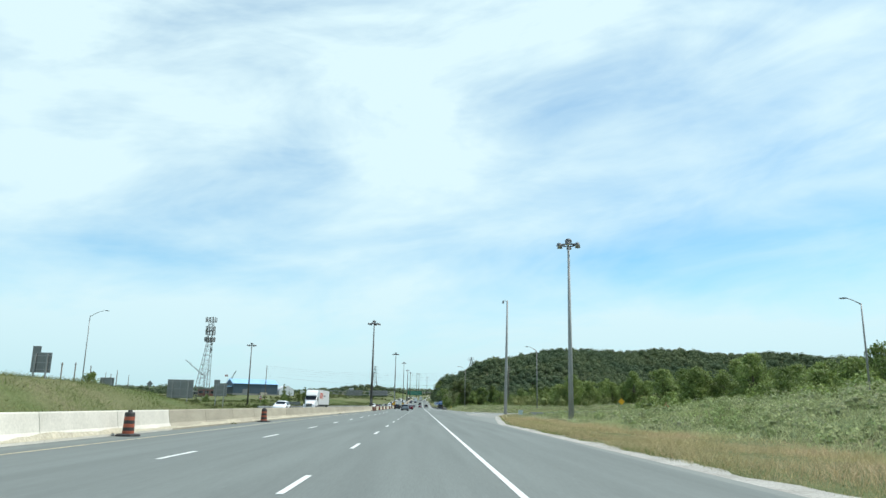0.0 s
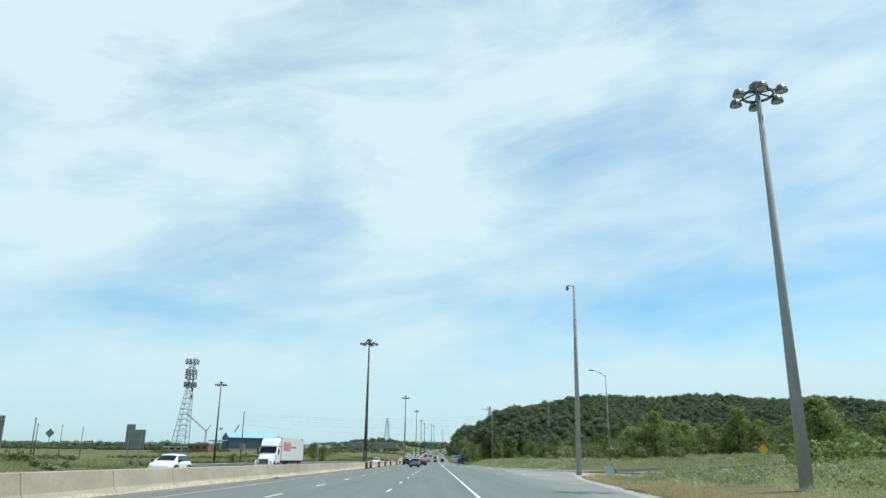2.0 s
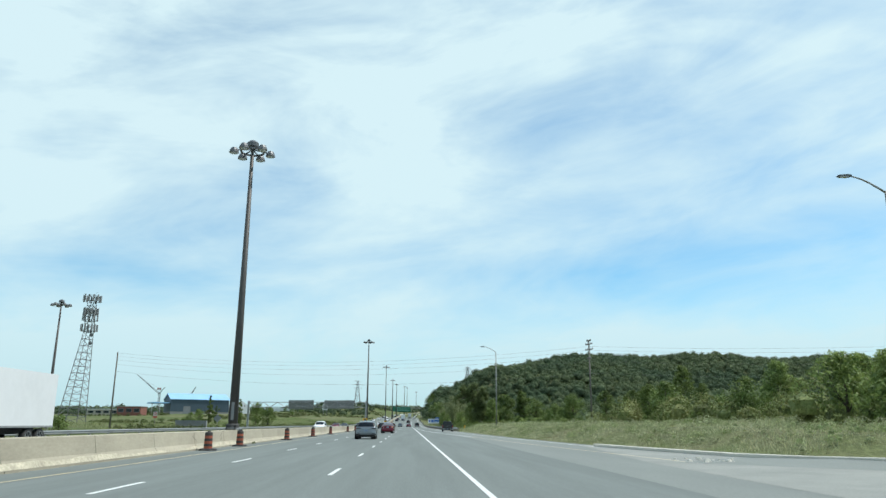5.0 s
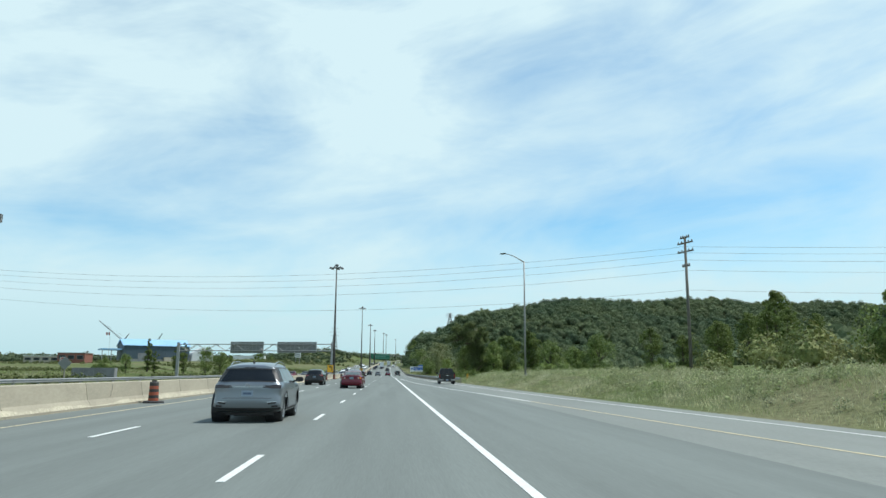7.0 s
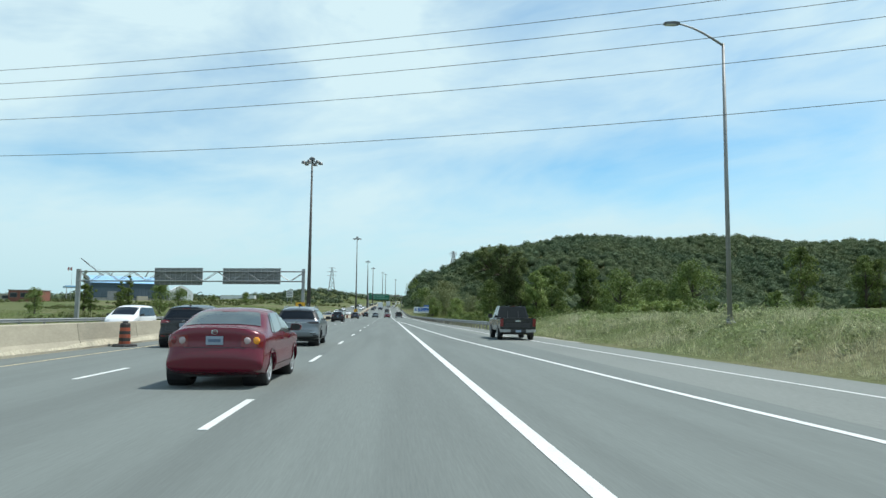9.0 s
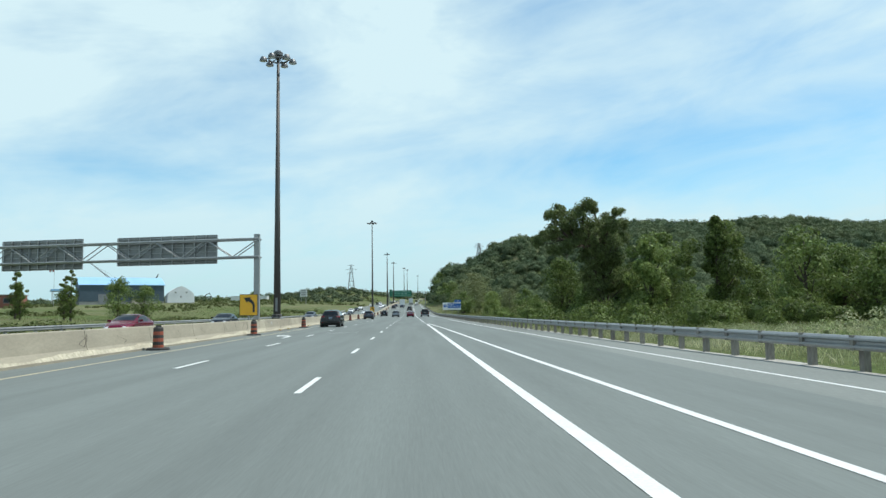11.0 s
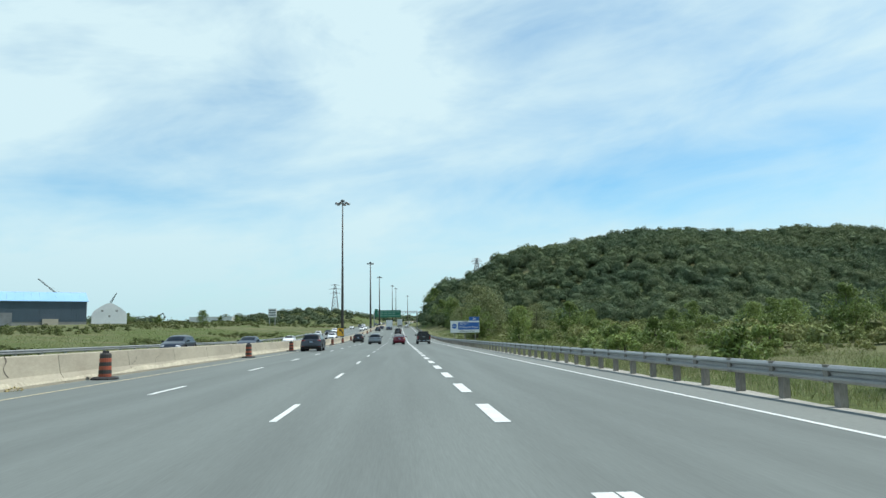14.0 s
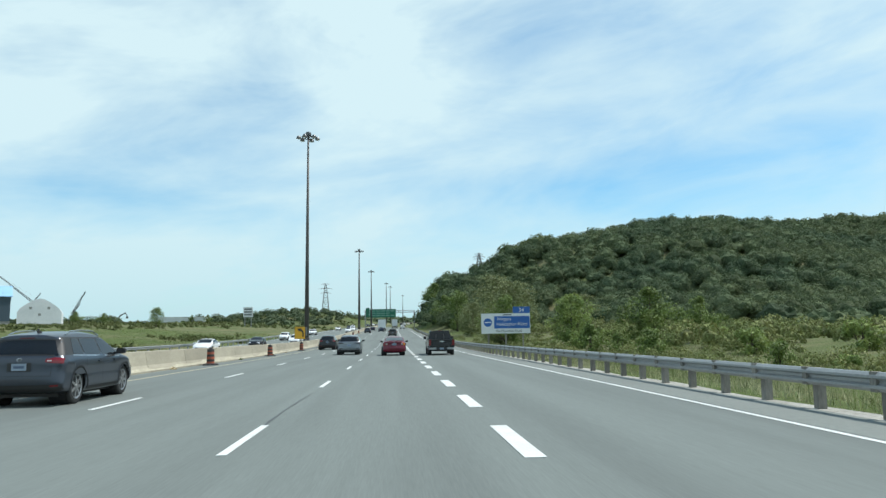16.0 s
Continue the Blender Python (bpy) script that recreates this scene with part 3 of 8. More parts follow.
line("outer_line", outer_x, 170, 1400, 0.12, WHITE_LINE, 5.0)
line("far_edge_line", -12.6, -80, 1200, 0.12, YELLOW_LINE)
line("far_edge_line", -24.0, -80, 1200, 0.12, WHITE_LINE)

# surface wear: sealed cracks and a merge arrow
rng = random.Random(5)
wear = thing("crack_seal", "dark sealed cracks and old paint smears on the asphalt", "road wear", kind="structure")


def seal_line(x, y0, y1, width, seed, mat=SEAL, wob=0.12, cross=False):
    r = random.Random(seed)
    n = max(4, int((y1 - y0) / 0.7))
    pts = [(x + wob * math.sin(i * 0.5 + seed) * r.uniform(0.2, 1), y0 + (y1 - y0) * i / n) for i in range(n + 1)]
    v, fs = [], []
    for a, b in pts:
        w = width * r.uniform(0.5, 1.2)
        v += [(a - w, b, 0.005), (a + w, b, 0.005)] if not cross else [(b, a - w, 0.005), (b, a + w, 0.005)]
    fs = [(2 * i, 2 * i + 1, 2 * i + 3, 2 * i + 2) for i in range(n)]
    m = Mesh()
    m.add(v, fs)
    part("seal", m, mat, wear)


seal_line(-1.92, 396.0, 404.5, 0.022, 77, wob=0.03)
seal_line(-1.90, 238.0, 246.0, 0.016, 78, wob=0.03)
for k in range(9):
    x, y = -5.2 + 0.17 * k + rng.uniform(-0.2, 0.2), 311.2 + 0.16 * k + rng.uniform(-0.25, 0.25)
    seal_line(y, x - rng.uniform(0.15, 0.5), x + rng.uniform(0.15, 0.6), rng.uniform(0.04, 0.13), 300 + k, SMEAR, 0.10, True)
arrow = Mesh()
arrow.extrude([(-7.1, 303.0), (-6.95, 303.0), (-6.95, 305.6), (-7.55, 307.2), (-7.35, 307.5), (-8.2, 307.9), (-7.95, 306.2), (-7.75, 306.6), (-7.1, 305.2)], 0.005, "xy", 0.002)
part("merge_arrow", arrow, WHITE_LINE, markings)

# ---- median barrier ----
SECTION = [(-0.42, 0.0), (-0.42, 0.07), (-0.25, 0.32), (-0.15, 0.90), (-0.12, 0.93), (0.12, 0.93), (0.15, 0.90), (0.25, 0.32), (0.42, 0.07), (0.42, 0.0)]
barrier = thing("median_barrier", "tan weathered concrete median barrier with stained faces", "barrier", kind="structure")
seg = Mesh().sweep(SECTION, [(0, 0, 0), (0, 5.97, 0)], True).data("barrier_block", CONCRETE)
seg_new = Mesh().sweep(SECTION, [(0, 0, 0), (0, 5.97, 0)], True).data("barrier_block", CONCRETE_NEW)
for k in range(-12, 125):
    y = k * 6.0 - 1.2
    x = float(barrier_x(y) + road_x(y))
    g = float(road_z(y + 6) - road_z(y)) / 6
    yaw = math.degrees(math.atan(-(float(barrier_x(y + 6) + road_x(y + 6)) - x) / 6))
    ob = new("barrier_block", seg_new if y < 29 else seg)
    ob.parent = barrier
    ob.matrix_basis = pose(x, y, float(road_z(y)), math.degrees(math.atan(g)), 0, yaw)
far_wall = Mesh().sweep(SECTION, [(float(barrier_x(y) + road_x(y)), float(y), float(road_z(y))) for y in np.arange(748.8, 1500, 20)], True)
part("barrier_run", far_wall, CONCRETE, barrier)
for i in range(46):
    y = rng.uniform(2, 470)
    if i % 3 == 0:
        y = rng.uniform(296, 345)
    h = rng.uniform(0.25, 0.6)
    x = float(barrier_x(y)) + 0.252
    r = random.Random(i)
    m = Mesh()
    w, pts = rng.uniform(0.012, 0.03), []
    sway, lean, waves = rng.uniform(-0.4, 0.4), rng.uniform(-3, 3), rng.uniform(2.5, 8.0)
    for j in range(9):
        u = j / 8
        yy = y + r.uniform(-0.03, 0.03) + sway * math.sin(u * waves) + 0.25 * lean * u
        zz = 0.36 + u * h
        pts.append((x + 0.006 - (zz - 0.32) * 0.172, yy, zz))
    m.add([(a, b - w, c) for a, b, c in pts] + [(a, b + w * r.uniform(0.4, 1.5), c) for a, b, c in pts], [(j, j + 1, j + 10, j + 9) for j in range(8)])
    part("stain_streak", m, STAIN, barrier)

# pale road dust on the sloping toe, with an uneven upper edge
dust = random.Random(5)
ys = np.arange(-20, 480, 0.6)
tops = [0.20 + 0.05 * math.sin(y * 0.31) + 0.035 * math.sin(y * 1.1 + 1) + dust.uniform(-0.025, 0.025) for y in ys]
toe = [(float(barrier_x(y)) + 0.424 - (z - 0.07) * 0.68, float(y), z + float(road_z(y)) + 0.004) for y, top in zip(ys, tops) for z in (0.074, top)]
part("dust_skirt", Mesh().add(toe, [(2 * k, 2 * k + 2, 2 * k + 3, 2 * k + 1) for k in range(len(ys) - 1)]), TOE_DUST, barrier, "cream road dust on the barrier's toe")

for k in range(3):
    y, x = 318.9 + 0.22 * k, float(barrier_x(319)) + 0.252
    m = Mesh().add([(x + 0.008 - (z - 0.32) * 0.172, y + d, z) for z in (0.50, 0.74) for d in (0, 0.13)], [(0, 1, 3, 2)])
    part("white_mark", m, SMEAR, barrier)

# ---- guardrail on the right ----
WBEAM = [(0.0, -0.155), (0.03, -0.15), (0.08, -0.10), (0.08, -0.06), (0.015, -0.025), (0.015, 0.025), (0.08, 0.06), (0.08, 0.10), (0.03, 0.15), (0.0, 0.155),
         (-0.006, 0.155), (0.024, 0.15), (0.072, 0.10), (0.072, 0.062), (0.005, 0.03), (0.005, -0.03), (0.072, -0.062), (0.072, -0.10), (0.024, -0.15), (-0.006, -0.155)]


def guardrail(name, line_x, y0, y1, facing, pitch, label, z=0.58, ground=None, post_mat=WOOD_POST, limit=300):
    rail = thing(name, label, "guardrail", kind="structure")
    gz = ground or (lambda x, y: float(road_z(y)))
    ys = np.arange(y0, y1, 3.8)
    st = [(line_x(float(y)), float(y), gz(line_x(float(y)), float(y)) + z) for y in ys]
    for a, b in zip(st[:-1], st[1:]):
        m = Mesh().sweep([(facing * p, q) for p, q in WBEAM], [a, (b[0], b[1] + 0.12, b[2])], True)
        part("rail_panel", m, STEEL, rail)
    post = Mesh().box(-0.075, 0.075, -0.09, 0.09, -0.5, 0.72).data("post", post_mat)
    blk = Mesh().box(-0.10, 0.02, -0.075, 0.075, 0.42, 0.74).data("spacer", post_mat)
    n = 0
    for y in np.arange(y0 + 0.6, y1 - 1, pitch):
        x = line_x(float(y))
        p = new("post", post)
        p.parent = rail
        p.matrix_basis = pose(x - facing * 0.20, float(y), gz(x, float(y)), 0, 0, rng.uniform(-4, 4))
        s = new("spacer", blk)
        s.parent = p
        s.matrix_basis = pose(facing * 0.17, 0, 0)
        n += 1
        if n >= limit:
            break
    return rail


rail_x = lambda y: float(np.interp(y, [262, 268, 290, 315, 345, 367, 1500], [10.2, 9.75, 9.0, 8.35, 7.9, 7.75, 7.7]) + road_x(y))
guardrail("guardrail", rail_x, 267, 660, -1, 1.9, "galvanised steel beam guardrail on weathered timber posts")
far_rail = lambda y: -26.0 + float(road_x(y))
guardrail("guardrail", far_rail, 120, 560, 1, 3.8, "pale steel guardrail beside the oncoming carriageway", ground=lambda x, y: float(road_z(y)), post_mat=STEEL)


def cross_rail():
    rail = thing("guardrail", "steel guardrail on timber posts beside the joining ramp", "guardrail", kind="structure")
    pts = [(20.0 + i * 2.0, 132 + 0.25 * i * 2.0) for i in range(14)]
    for (x0, y0), (x1, y1) in zip(pts[:-1], pts[1:]):
        z0, z1 = float(land_z(x0, y0)), float(land_z(x1, y1))
        m = Mesh()
        for lo, hi, t in ((0.45, 0.55, 0.05), (0.55, 0.63, 0.02), (0.63, 0.74, 0.05)):
            m.add([(x0, y0 - t, z0 + lo), (x1, y1 - t, z1 + lo), (x1, y1 - t, z1 + hi), (x0, y0 - t, z0 + hi), (x0, y0 + 0.02, z0 + lo), (x1, y1 + 0.02, z1 + lo), (x1, y1 + 0.02, z1 + hi), (x0, y0 + 0.02, z0 + hi)],
                  [(0, 1, 2, 3), (4, 7, 6, 5), (0, 4, 5, 1), (3, 2, 6, 7)])
        part("rail_panel", m, STEEL, rail)
        part("post", Mesh().box(x0 - 0.08, x0 + 0.08, y0 + 0.03, y0 + 0.2, z0 - 0.4, z0 + 0.74), WOOD_POST, rail)


cross_rail()

# ---- masts, lamps and poles ----


def high_mast(x, y, z0, top, mat, lamps, r0=0.36, label="tall dark steel highway lighting mast with a ring of floodlights"):
    t = thing("high_mast_light", label, "light mast", group="high masts along the highway", at=pose(x, y, z0))
    h = top - z0
    part("base_plate", Mesh().lathe([(0.55, 0.0), (0.55, 0.06), (0.45, 0.08), (0.45, 0.14)], 12), STEEL, t)
    part("pole", Mesh().tube([(0, 0, 0.1), (0, 0, h * 0.4), (0, 0, h)], [r0, r0 * 0.72, r0 * 0.36], 14), mat, t, smooth=True)
    part("ring", Mesh().lathe([(0.75, h - 0.5), (0.85, h - 0.5), (0.85, h - 0.38), (0.75, h - 0.38), (0.75, h - 0.5)], 18, caps=False), LAMP_HEAD, t)
    part("cap", Mesh().lathe([(0.42, h - 0.1), (0.42, h + 0.18), (0.22, h + 0.36), (0.0, h + 0.4)], 14), LAMP_HEAD, t)
    arm = Mesh().tube([(0.1, 0, h - 0.3), (1.05, 0, h - 0.42)], 0.05, 6).data("arm", LAMP_HEAD)
    hd = Mesh()
    hd.lathe([(0.0, 0.26), (0.20, 0.20), (0.30, 0.02), (0.34, -0.16), (0.30, -0.18)], 12)
    head = hd.data("lamp_head", LAMP_HEAD)
    glass = Mesh().lathe([(0.30, -0.17), (0.2, -0.22), (0.0, -0.24)], 12).data("lens", LENS)
    if mat is MAST_DARK and z0 > 0.5:
        foot = part("foot", Mesh().box(-0.34, 0.34, -0.62, 0.62, 0.0, 0.09).lathe([(0.40, 0.09), (0.42, 0.12), (0.42, 0.34), (0.36, 0.38)], 12), mat, t, "dark bolted steel foot")
        for k in range(8):
            part("bolt", Mesh().lathe([(0.035, 0.09), (0.035, 0.30), (0.0, 0.32)], 6, ((-0.27, 0.27)[k % 2], (-0.54, -0.3, 0.3, 0.54)[k // 2], 0)), RUBBER, foot)
        part("cover_plate", Mesh().extrude([(-0.09, 0.62), (0.09, 0.62), (0.09, 1.75), (-0.09, 1.75)], 0.03, "xz", -r0 - 0.02), ALU, t, "pale cover plate")
    for k in range(lamps):
        a = 360.0 * k / lamps + 15
        m = pose(0, 0, 0, 0, 0, a)
        o = new("arm", arm)
        o.parent, o.matrix_basis = t, m
        o = new("lamp_head", head)
        o.parent, o.matrix_basis = t, m @ pose(1.25, 0, h - 0.5)
        g = new("lens", glass)
        g.parent, g.matrix_basis = o, Matrix()
    return t


high_mast(17.9, 85.2, float(land_z(17.9, 85.2)), 21.4, CONC_POLE, 6, 0.33, "tall pale concrete lighting mast with ring floodlights on the verge")
for y, top in ((170.8, 20.5), (324.0, 23.8), (482.0, 28.8), (629.0, 30.8), (735.0, 33.5), (902.0, 39.9), (950.0, 40.9), (1110.0, 43.0)):
    high_mast(-11.15 + float(road_x(y)), y, float(road_z(y)) + 0.93, top, MAST_DARK, 6, 0.31 if y < 600 else 0.45)
high_mast(-55.3, 238.6, float(land_z(-55.3, 238.6)), 19.9, MAST_DARK, 6, 0.3, "tall dark lighting mast standing in the field")


def camera_pole():
    x, y = 15.0, 126.9
    z0 = float(land_z(x, y))
    t = thing("camera_pole", "tall grey concrete pole with a traffic camera on a short arm", "pole", at=pose(x, y, z0, 0, 0.9))
    h = 20.0 - z0
    part("pole", Mesh().tube([(0, 0, -0.3), (0, 0, h * 0.5), (0, 0, h)], [0.28, 0.22, 0.14], 14), CONC_POLE, t, smooth=True)
    part("arm", Mesh().tube([(0, 0, h - 0.15), (-0.55, 0, h - 0.02), (-0.78, 0, h - 0.08)], 0.05, 8), STEEL, t)
    cam_part = part("traffic_camera", Mesh().lathe([(0.05, 0.0), (0.14, -0.05), (0.17, -0.3), (0.15, -0.42), (0.0, -0.56)], 14, (-0.74, 0, h - 0.08)), LAMP_HEAD, t, "dark dome traffic camera")
    part("bracket", Mesh().tube([(-0.74, 0, h - 0.05), (-0.74, 0, h - 0.2)], 0.04, 6), STEEL, cam_part)
    part("cover_plate", Mesh().lathe([(0.0, -0.31), (0.11, -0.31), (0.12, -0.26)], 14, (0, 0, 3.0), "y"), STEEL, t)
    c = thing("utility_cabinet", "pale blue-grey roadside utility cabinet on a concrete pad", "cabinet", at=pose(17.0, 122.0, float(land_z(17.0, 122.0))))
    c.scale = (0.72, 0.72, 0.72)
    part("pad", Mesh().box(-0.7, 0.7, -0.5, 0.5, -0.2, 0.12), CONC_POLE, c)
    part("body", Mesh().box(-0.5, 0.5, -0.32, 0.32, 0.12, 1.3), CABINET, c)
    part("lid", Mesh().box(-0.55, 0.55, -0.37, 0.37, 1.3, 1.37), CABINET, c)
    for k in (-1, 1):
        part("door", Mesh().box(k * 0.25 - 0.22, k * 0.25 + 0.22, -0.345, -0.32, 0.2, 1.22), CABINET, c)


camera_pole()


def street_lamp(x, y, z0, elbow, reach, rise, turn=0.0):
    t = thing("street_lamp", "slender galvanised street lamp with a curved arm", "street lamp", group="street lamps by the ramps", at=pose(x, y, z0, 0, 0, turn))
    h = elbow - z0
    part("base_plate", Mesh().lathe([(0.26, 0.0), (0.26, 0.06), (0.15, 0.1), (0.15, 0.25)], 10), LAMP_STEEL, t)
    part("pole", Mesh().tube([(0, 0, 0.1), (0, 0, h * 0.5), (0, 0, h)], [0.115, 0.095, 0.065], 10), LAMP_STEEL, t, smooth=True)
    pts = [(-reach * u, 0, h - 0.1 + rise * math.sin(u * math.pi / 2)) for u in (0, 0.2, 0.4, 0.6, 0.8, 0.92)]
    part("arm", Mesh().tube(pts, [0.06, 0.055, 0.05, 0.045, 0.04, 0.04], 8), LAMP_STEEL, t, smooth=True)
    e = pts[-1]
    hd = part("lamp_head", Mesh().extrude([(e[0] - 0.62, e[2] - 0.04), (e[0] - 0.58, e[2] + 0.02), (e[0] - 0.15, e[2] + 0.07), (e[0] + 0.12, e[2] + 0.045), (e[0] + 0.12, e[2] - 0.045), (e[0] - 0.1, e[2] - 0.06)], 0.26, "xz", -0.13), LAMP_HEAD, t)
    part("lens", Mesh().box(e[0] - 0.52, e[0] - 0.06, -0.12, 0.12, e[2] - 0.085, e[2] - 0.06), LENS, hd)


street_lamp(15.3, 249.0, float(land_z(15.3, 249)), 13.8, 2.35, 0.95)
street_lamp(25.4, 157.6, float(land_z(25.4, 157.6)), 13.6, 2.1, 0.9)
street_lamp(44.3, 70.0, float(land_z(44.3, 70)), 12.3, 1.7, 0.6)
street_lamp(-59.0, 129.5, float(land_z(-59, 129.5)), 15.8, 2.9, 1.1, 180)


def wood_pole(x, y, top, arms, group="timber utility poles"):
    z0 = float(land_z(x, y))
    h = top - z0
    t = thing("utility_pole", "weathered timber utility pole with crossarms and insulators", "utility pole", group=group, at=pose(x, y, z0, 0, 0, 17))
    part("pole", Mesh().tube([(0, 0, -0.5), (0, 0, h)], [0.17, 0.11], 10), POLE_WOOD, t, smooth=True)
    for dz, w in arms:
        a = part("crossarm", Mesh().box(-0.06, 0.06, -w, w, h - dz - 0.06, h - dz + 0.06), POLE_WOOD, t)
        for k in (-0.92, -0.45, 0.45, 0.92):
            part("insulator", Mesh().lathe([(0.03, 0.05), (0.07, 0.1), (0.05, 0.16), (0.07, 0.2), (0.0, 0.26)], 8, (0, k * w, h - dz)), ANTENNA, a)
    return t


wood_pole(28.6, 236.0, 14.5, ((0.12, 0.6), (0.65, 1.05), (1.5, 1.1), (2.9, 0.5)))
wood_pole(-54.7, 261.6, 14.2, ((0.5, 1.0), (1.5, 0.8)))
for x, y, top in ((-70, 150, 8.5), (-78, 175, 9.0), (-86, 210, 9.4), (-64, 132, 7.6), (-96, 230, 9.0), (-140, 330, 13), (-118, 300, 11)):
    wood_pole(x, y, top, ((0.4, 0.7),))
cables = thing("overhead_cable", "thin dark power cables sagging across the highway", "cable")
for za, zb in ((13.5, 14.0), (12.9, 13.4), (12.2, 12.7), (11.2, 11.9), (9.3, 10.6)):
    pts = []
    for i in range(41):
        u = i / 40
        pts.append((28.6 + (-54.7 - 28.6) * u, 236 + 25.6 * u, za + (zb - za) * u - 8.4 * u * (1 - u)))
    part("cable", Mesh().tube(pts, 0.011, 5), WIRE, cables)
    pts = [(28.6 + 70 * u / 20, 236 - 24 * u / 20, za - 4.0 * (u / 20) * (1 - u / 20)) for u in range(21)]
    part("cable", Mesh().tube(pts, 0.011, 5), WIRE, cables)


# ---- lattice towers, cranes ----


def lattice(m, base, top, w0, w1, bays, r=0.06, r2=0.035, sides=5):
    """A square lattice mast between two points (upright or leaning)."""
    a, b = Vector(base), Vector(top)
    d = (b - a).normalized()
    s = d.cross(Vector((0, 1, 0)) if abs(d.y) < 0.9 else Vector((1, 0, 0))).normalized()
    u = d.cross(s)
    ring = lambda k: [a.lerp(b, k / bays) + (s * i + u * j) * ((w0 + (w1 - w0) * k / bays) / 2) for i, j in ((1, 1), (1, -1), (-1, -1), (-1, 1))]
    for c in range(4):
        m.tube([ring(0)[c], ring(bays)[c]], [r, r * 0.7], sides)
    for k in range(bays):
        lo, hi = ring(k), ring(k + 1)
        for c in range(4):
            n = (c + 1) % 4
            m.tube([lo[c], hi[n]], r2, 4, False)
            m.tube([hi[c], hi[n]], r2, 4, False)
    return m


def cell_tower():
    x, y = -105.6, 365.0
    z0 = float(land_z(x, y))
    t = thing("cell_tower", "grey lattice communications tower crowded with panel antennas", "tower", at=pose(x, y, z0))
    h = 42.3 - z0
    part("lattice", lattice(lattice(Mesh(), (-2.1, 0, -0.2), (0, 0, h * 0.70), 6.4, 2.2, 13, 0.14, 0.06), (0, 0, h * 0.70), (0, 0, h), 2.2, 2.0, 7, 0.12, 0.06), LATTICE, t)
    for z, r, n in ((h - 1.2, 2.6, 12), (h - 5.5, 2.1, 12), (h - 7.6, 2.2, 9), (h - 11.0, 2.4, 15)):
        part("platform", Mesh().lathe([(r - 0.1, z - 0.9), (r, z - 0.9), (r, z - 0.78), (r - 0.1, z - 0.78), (r - 0.1, z - 0.9)], 12, caps=False), LATTICE, t)
        for k in range(n):
            a = math.tau * k / n
            c, s = math.cos(a) * (r + 0.12), math.sin(a) * (r + 0.12)
            part("antenna", Mesh().box(-0.22, 0.22, -0.13, 0.13, -1.1, 1.1), ANTENNA, t, at=pose(c, s, z + 0.1 * (k % 3), 0, 0, math.degrees(a) + 90))
    for z in (h - 16, h - 13.3):
        part("dish", Mesh().lathe([(0.0, 0.0), (0.35, -0.06), (0.6, -0.22), (0.62, -0.24)], 14, (1.4, -0.8, z), "y"), ANTENNA, t)
    part("rod", Mesh().tube([(0.4, 0, h), (1.4, 0, h + 1.2)], 0.05, 5), LATTICE, t)


cell_tower()


def pylon(x, y, top, w):
    z0 = float(land_z(x, y))
    t = thing("pylon", "distant grey steel power pylon", "pylon", group="power pylons", at=pose(x, y, z0))
    h = top - z0
    part("lattice", lattice(Mesh(), (0, 0, 0), (0, 0, h), w, w * 0.15, 8, 0.28, 0.14, 4), LATTICE, t)
    for f, a in ((0.98, 0.5), (0.86, 0.75), (0.74, 0.6)):
        part("crossarm", Mesh().tube([(-w * a, 0, h * f), (0, 0, h * f + 1.0), (w * a, 0, h * f)], [0.12, 0.35, 0.12], 4), LATTICE, t)


pylon(-75.0, 1200.0, 62.0, 10.0)
pylon(62.0, 900.0, 60.0, 6.0)


def crane(x, y, tip, foot=2.5, name="crawler_crane"):
    z0 = float(land_z(x, y))
    t = thing(name, "distant crawler crane with a raised lattice boom", "crane", at=pose(x, y, z0))
    part("tracks", Mesh().box(-2.2, -1.2, -3, 3, 0, 1.0).box(1.2, 2.2, -3, 3, 0, 1.0), PLASTIC, t)
    part("cab", Mesh().box(-1.6, 1.6, -2.2, 3.2, 1.0, 3.4), CRANE_RED, t)
    part("boom", lattice(Mesh(), (0, 0, foot), tip, 1.3, 0.6, 12, 0.14, 0.07, 4), LATTICE, t)
    if foot > 5:
        part("tower", lattice(Mesh(), (0, 0, 2.5), (0, 0, foot + 1), 1.6, 1.4, 10, 0.14, 0.07, 4), LATTICE, t)
    part("jib", lattice(Mesh(), (0, 0, foot), (5.5, 0, foot + 7.5), 0.9, 0.5, 5, 0.12, 0.06, 4), LATTICE, t)
    part("hoist_cable", Mesh().tube([(0, 0, foot + 5), tip], 0.04, 4), WIRE, t)


crane(-289, 990, (-27, -1, 55 - float(land_z(-289, 990))), 33.5 - float(land_z(-289, 990)))
crane(-256, 985, (9.5, 0, 41.5 - float(land_z(-256, 985))), max(2.5, 24 - float(land_z(-256, 985))))

# ---- signs ----


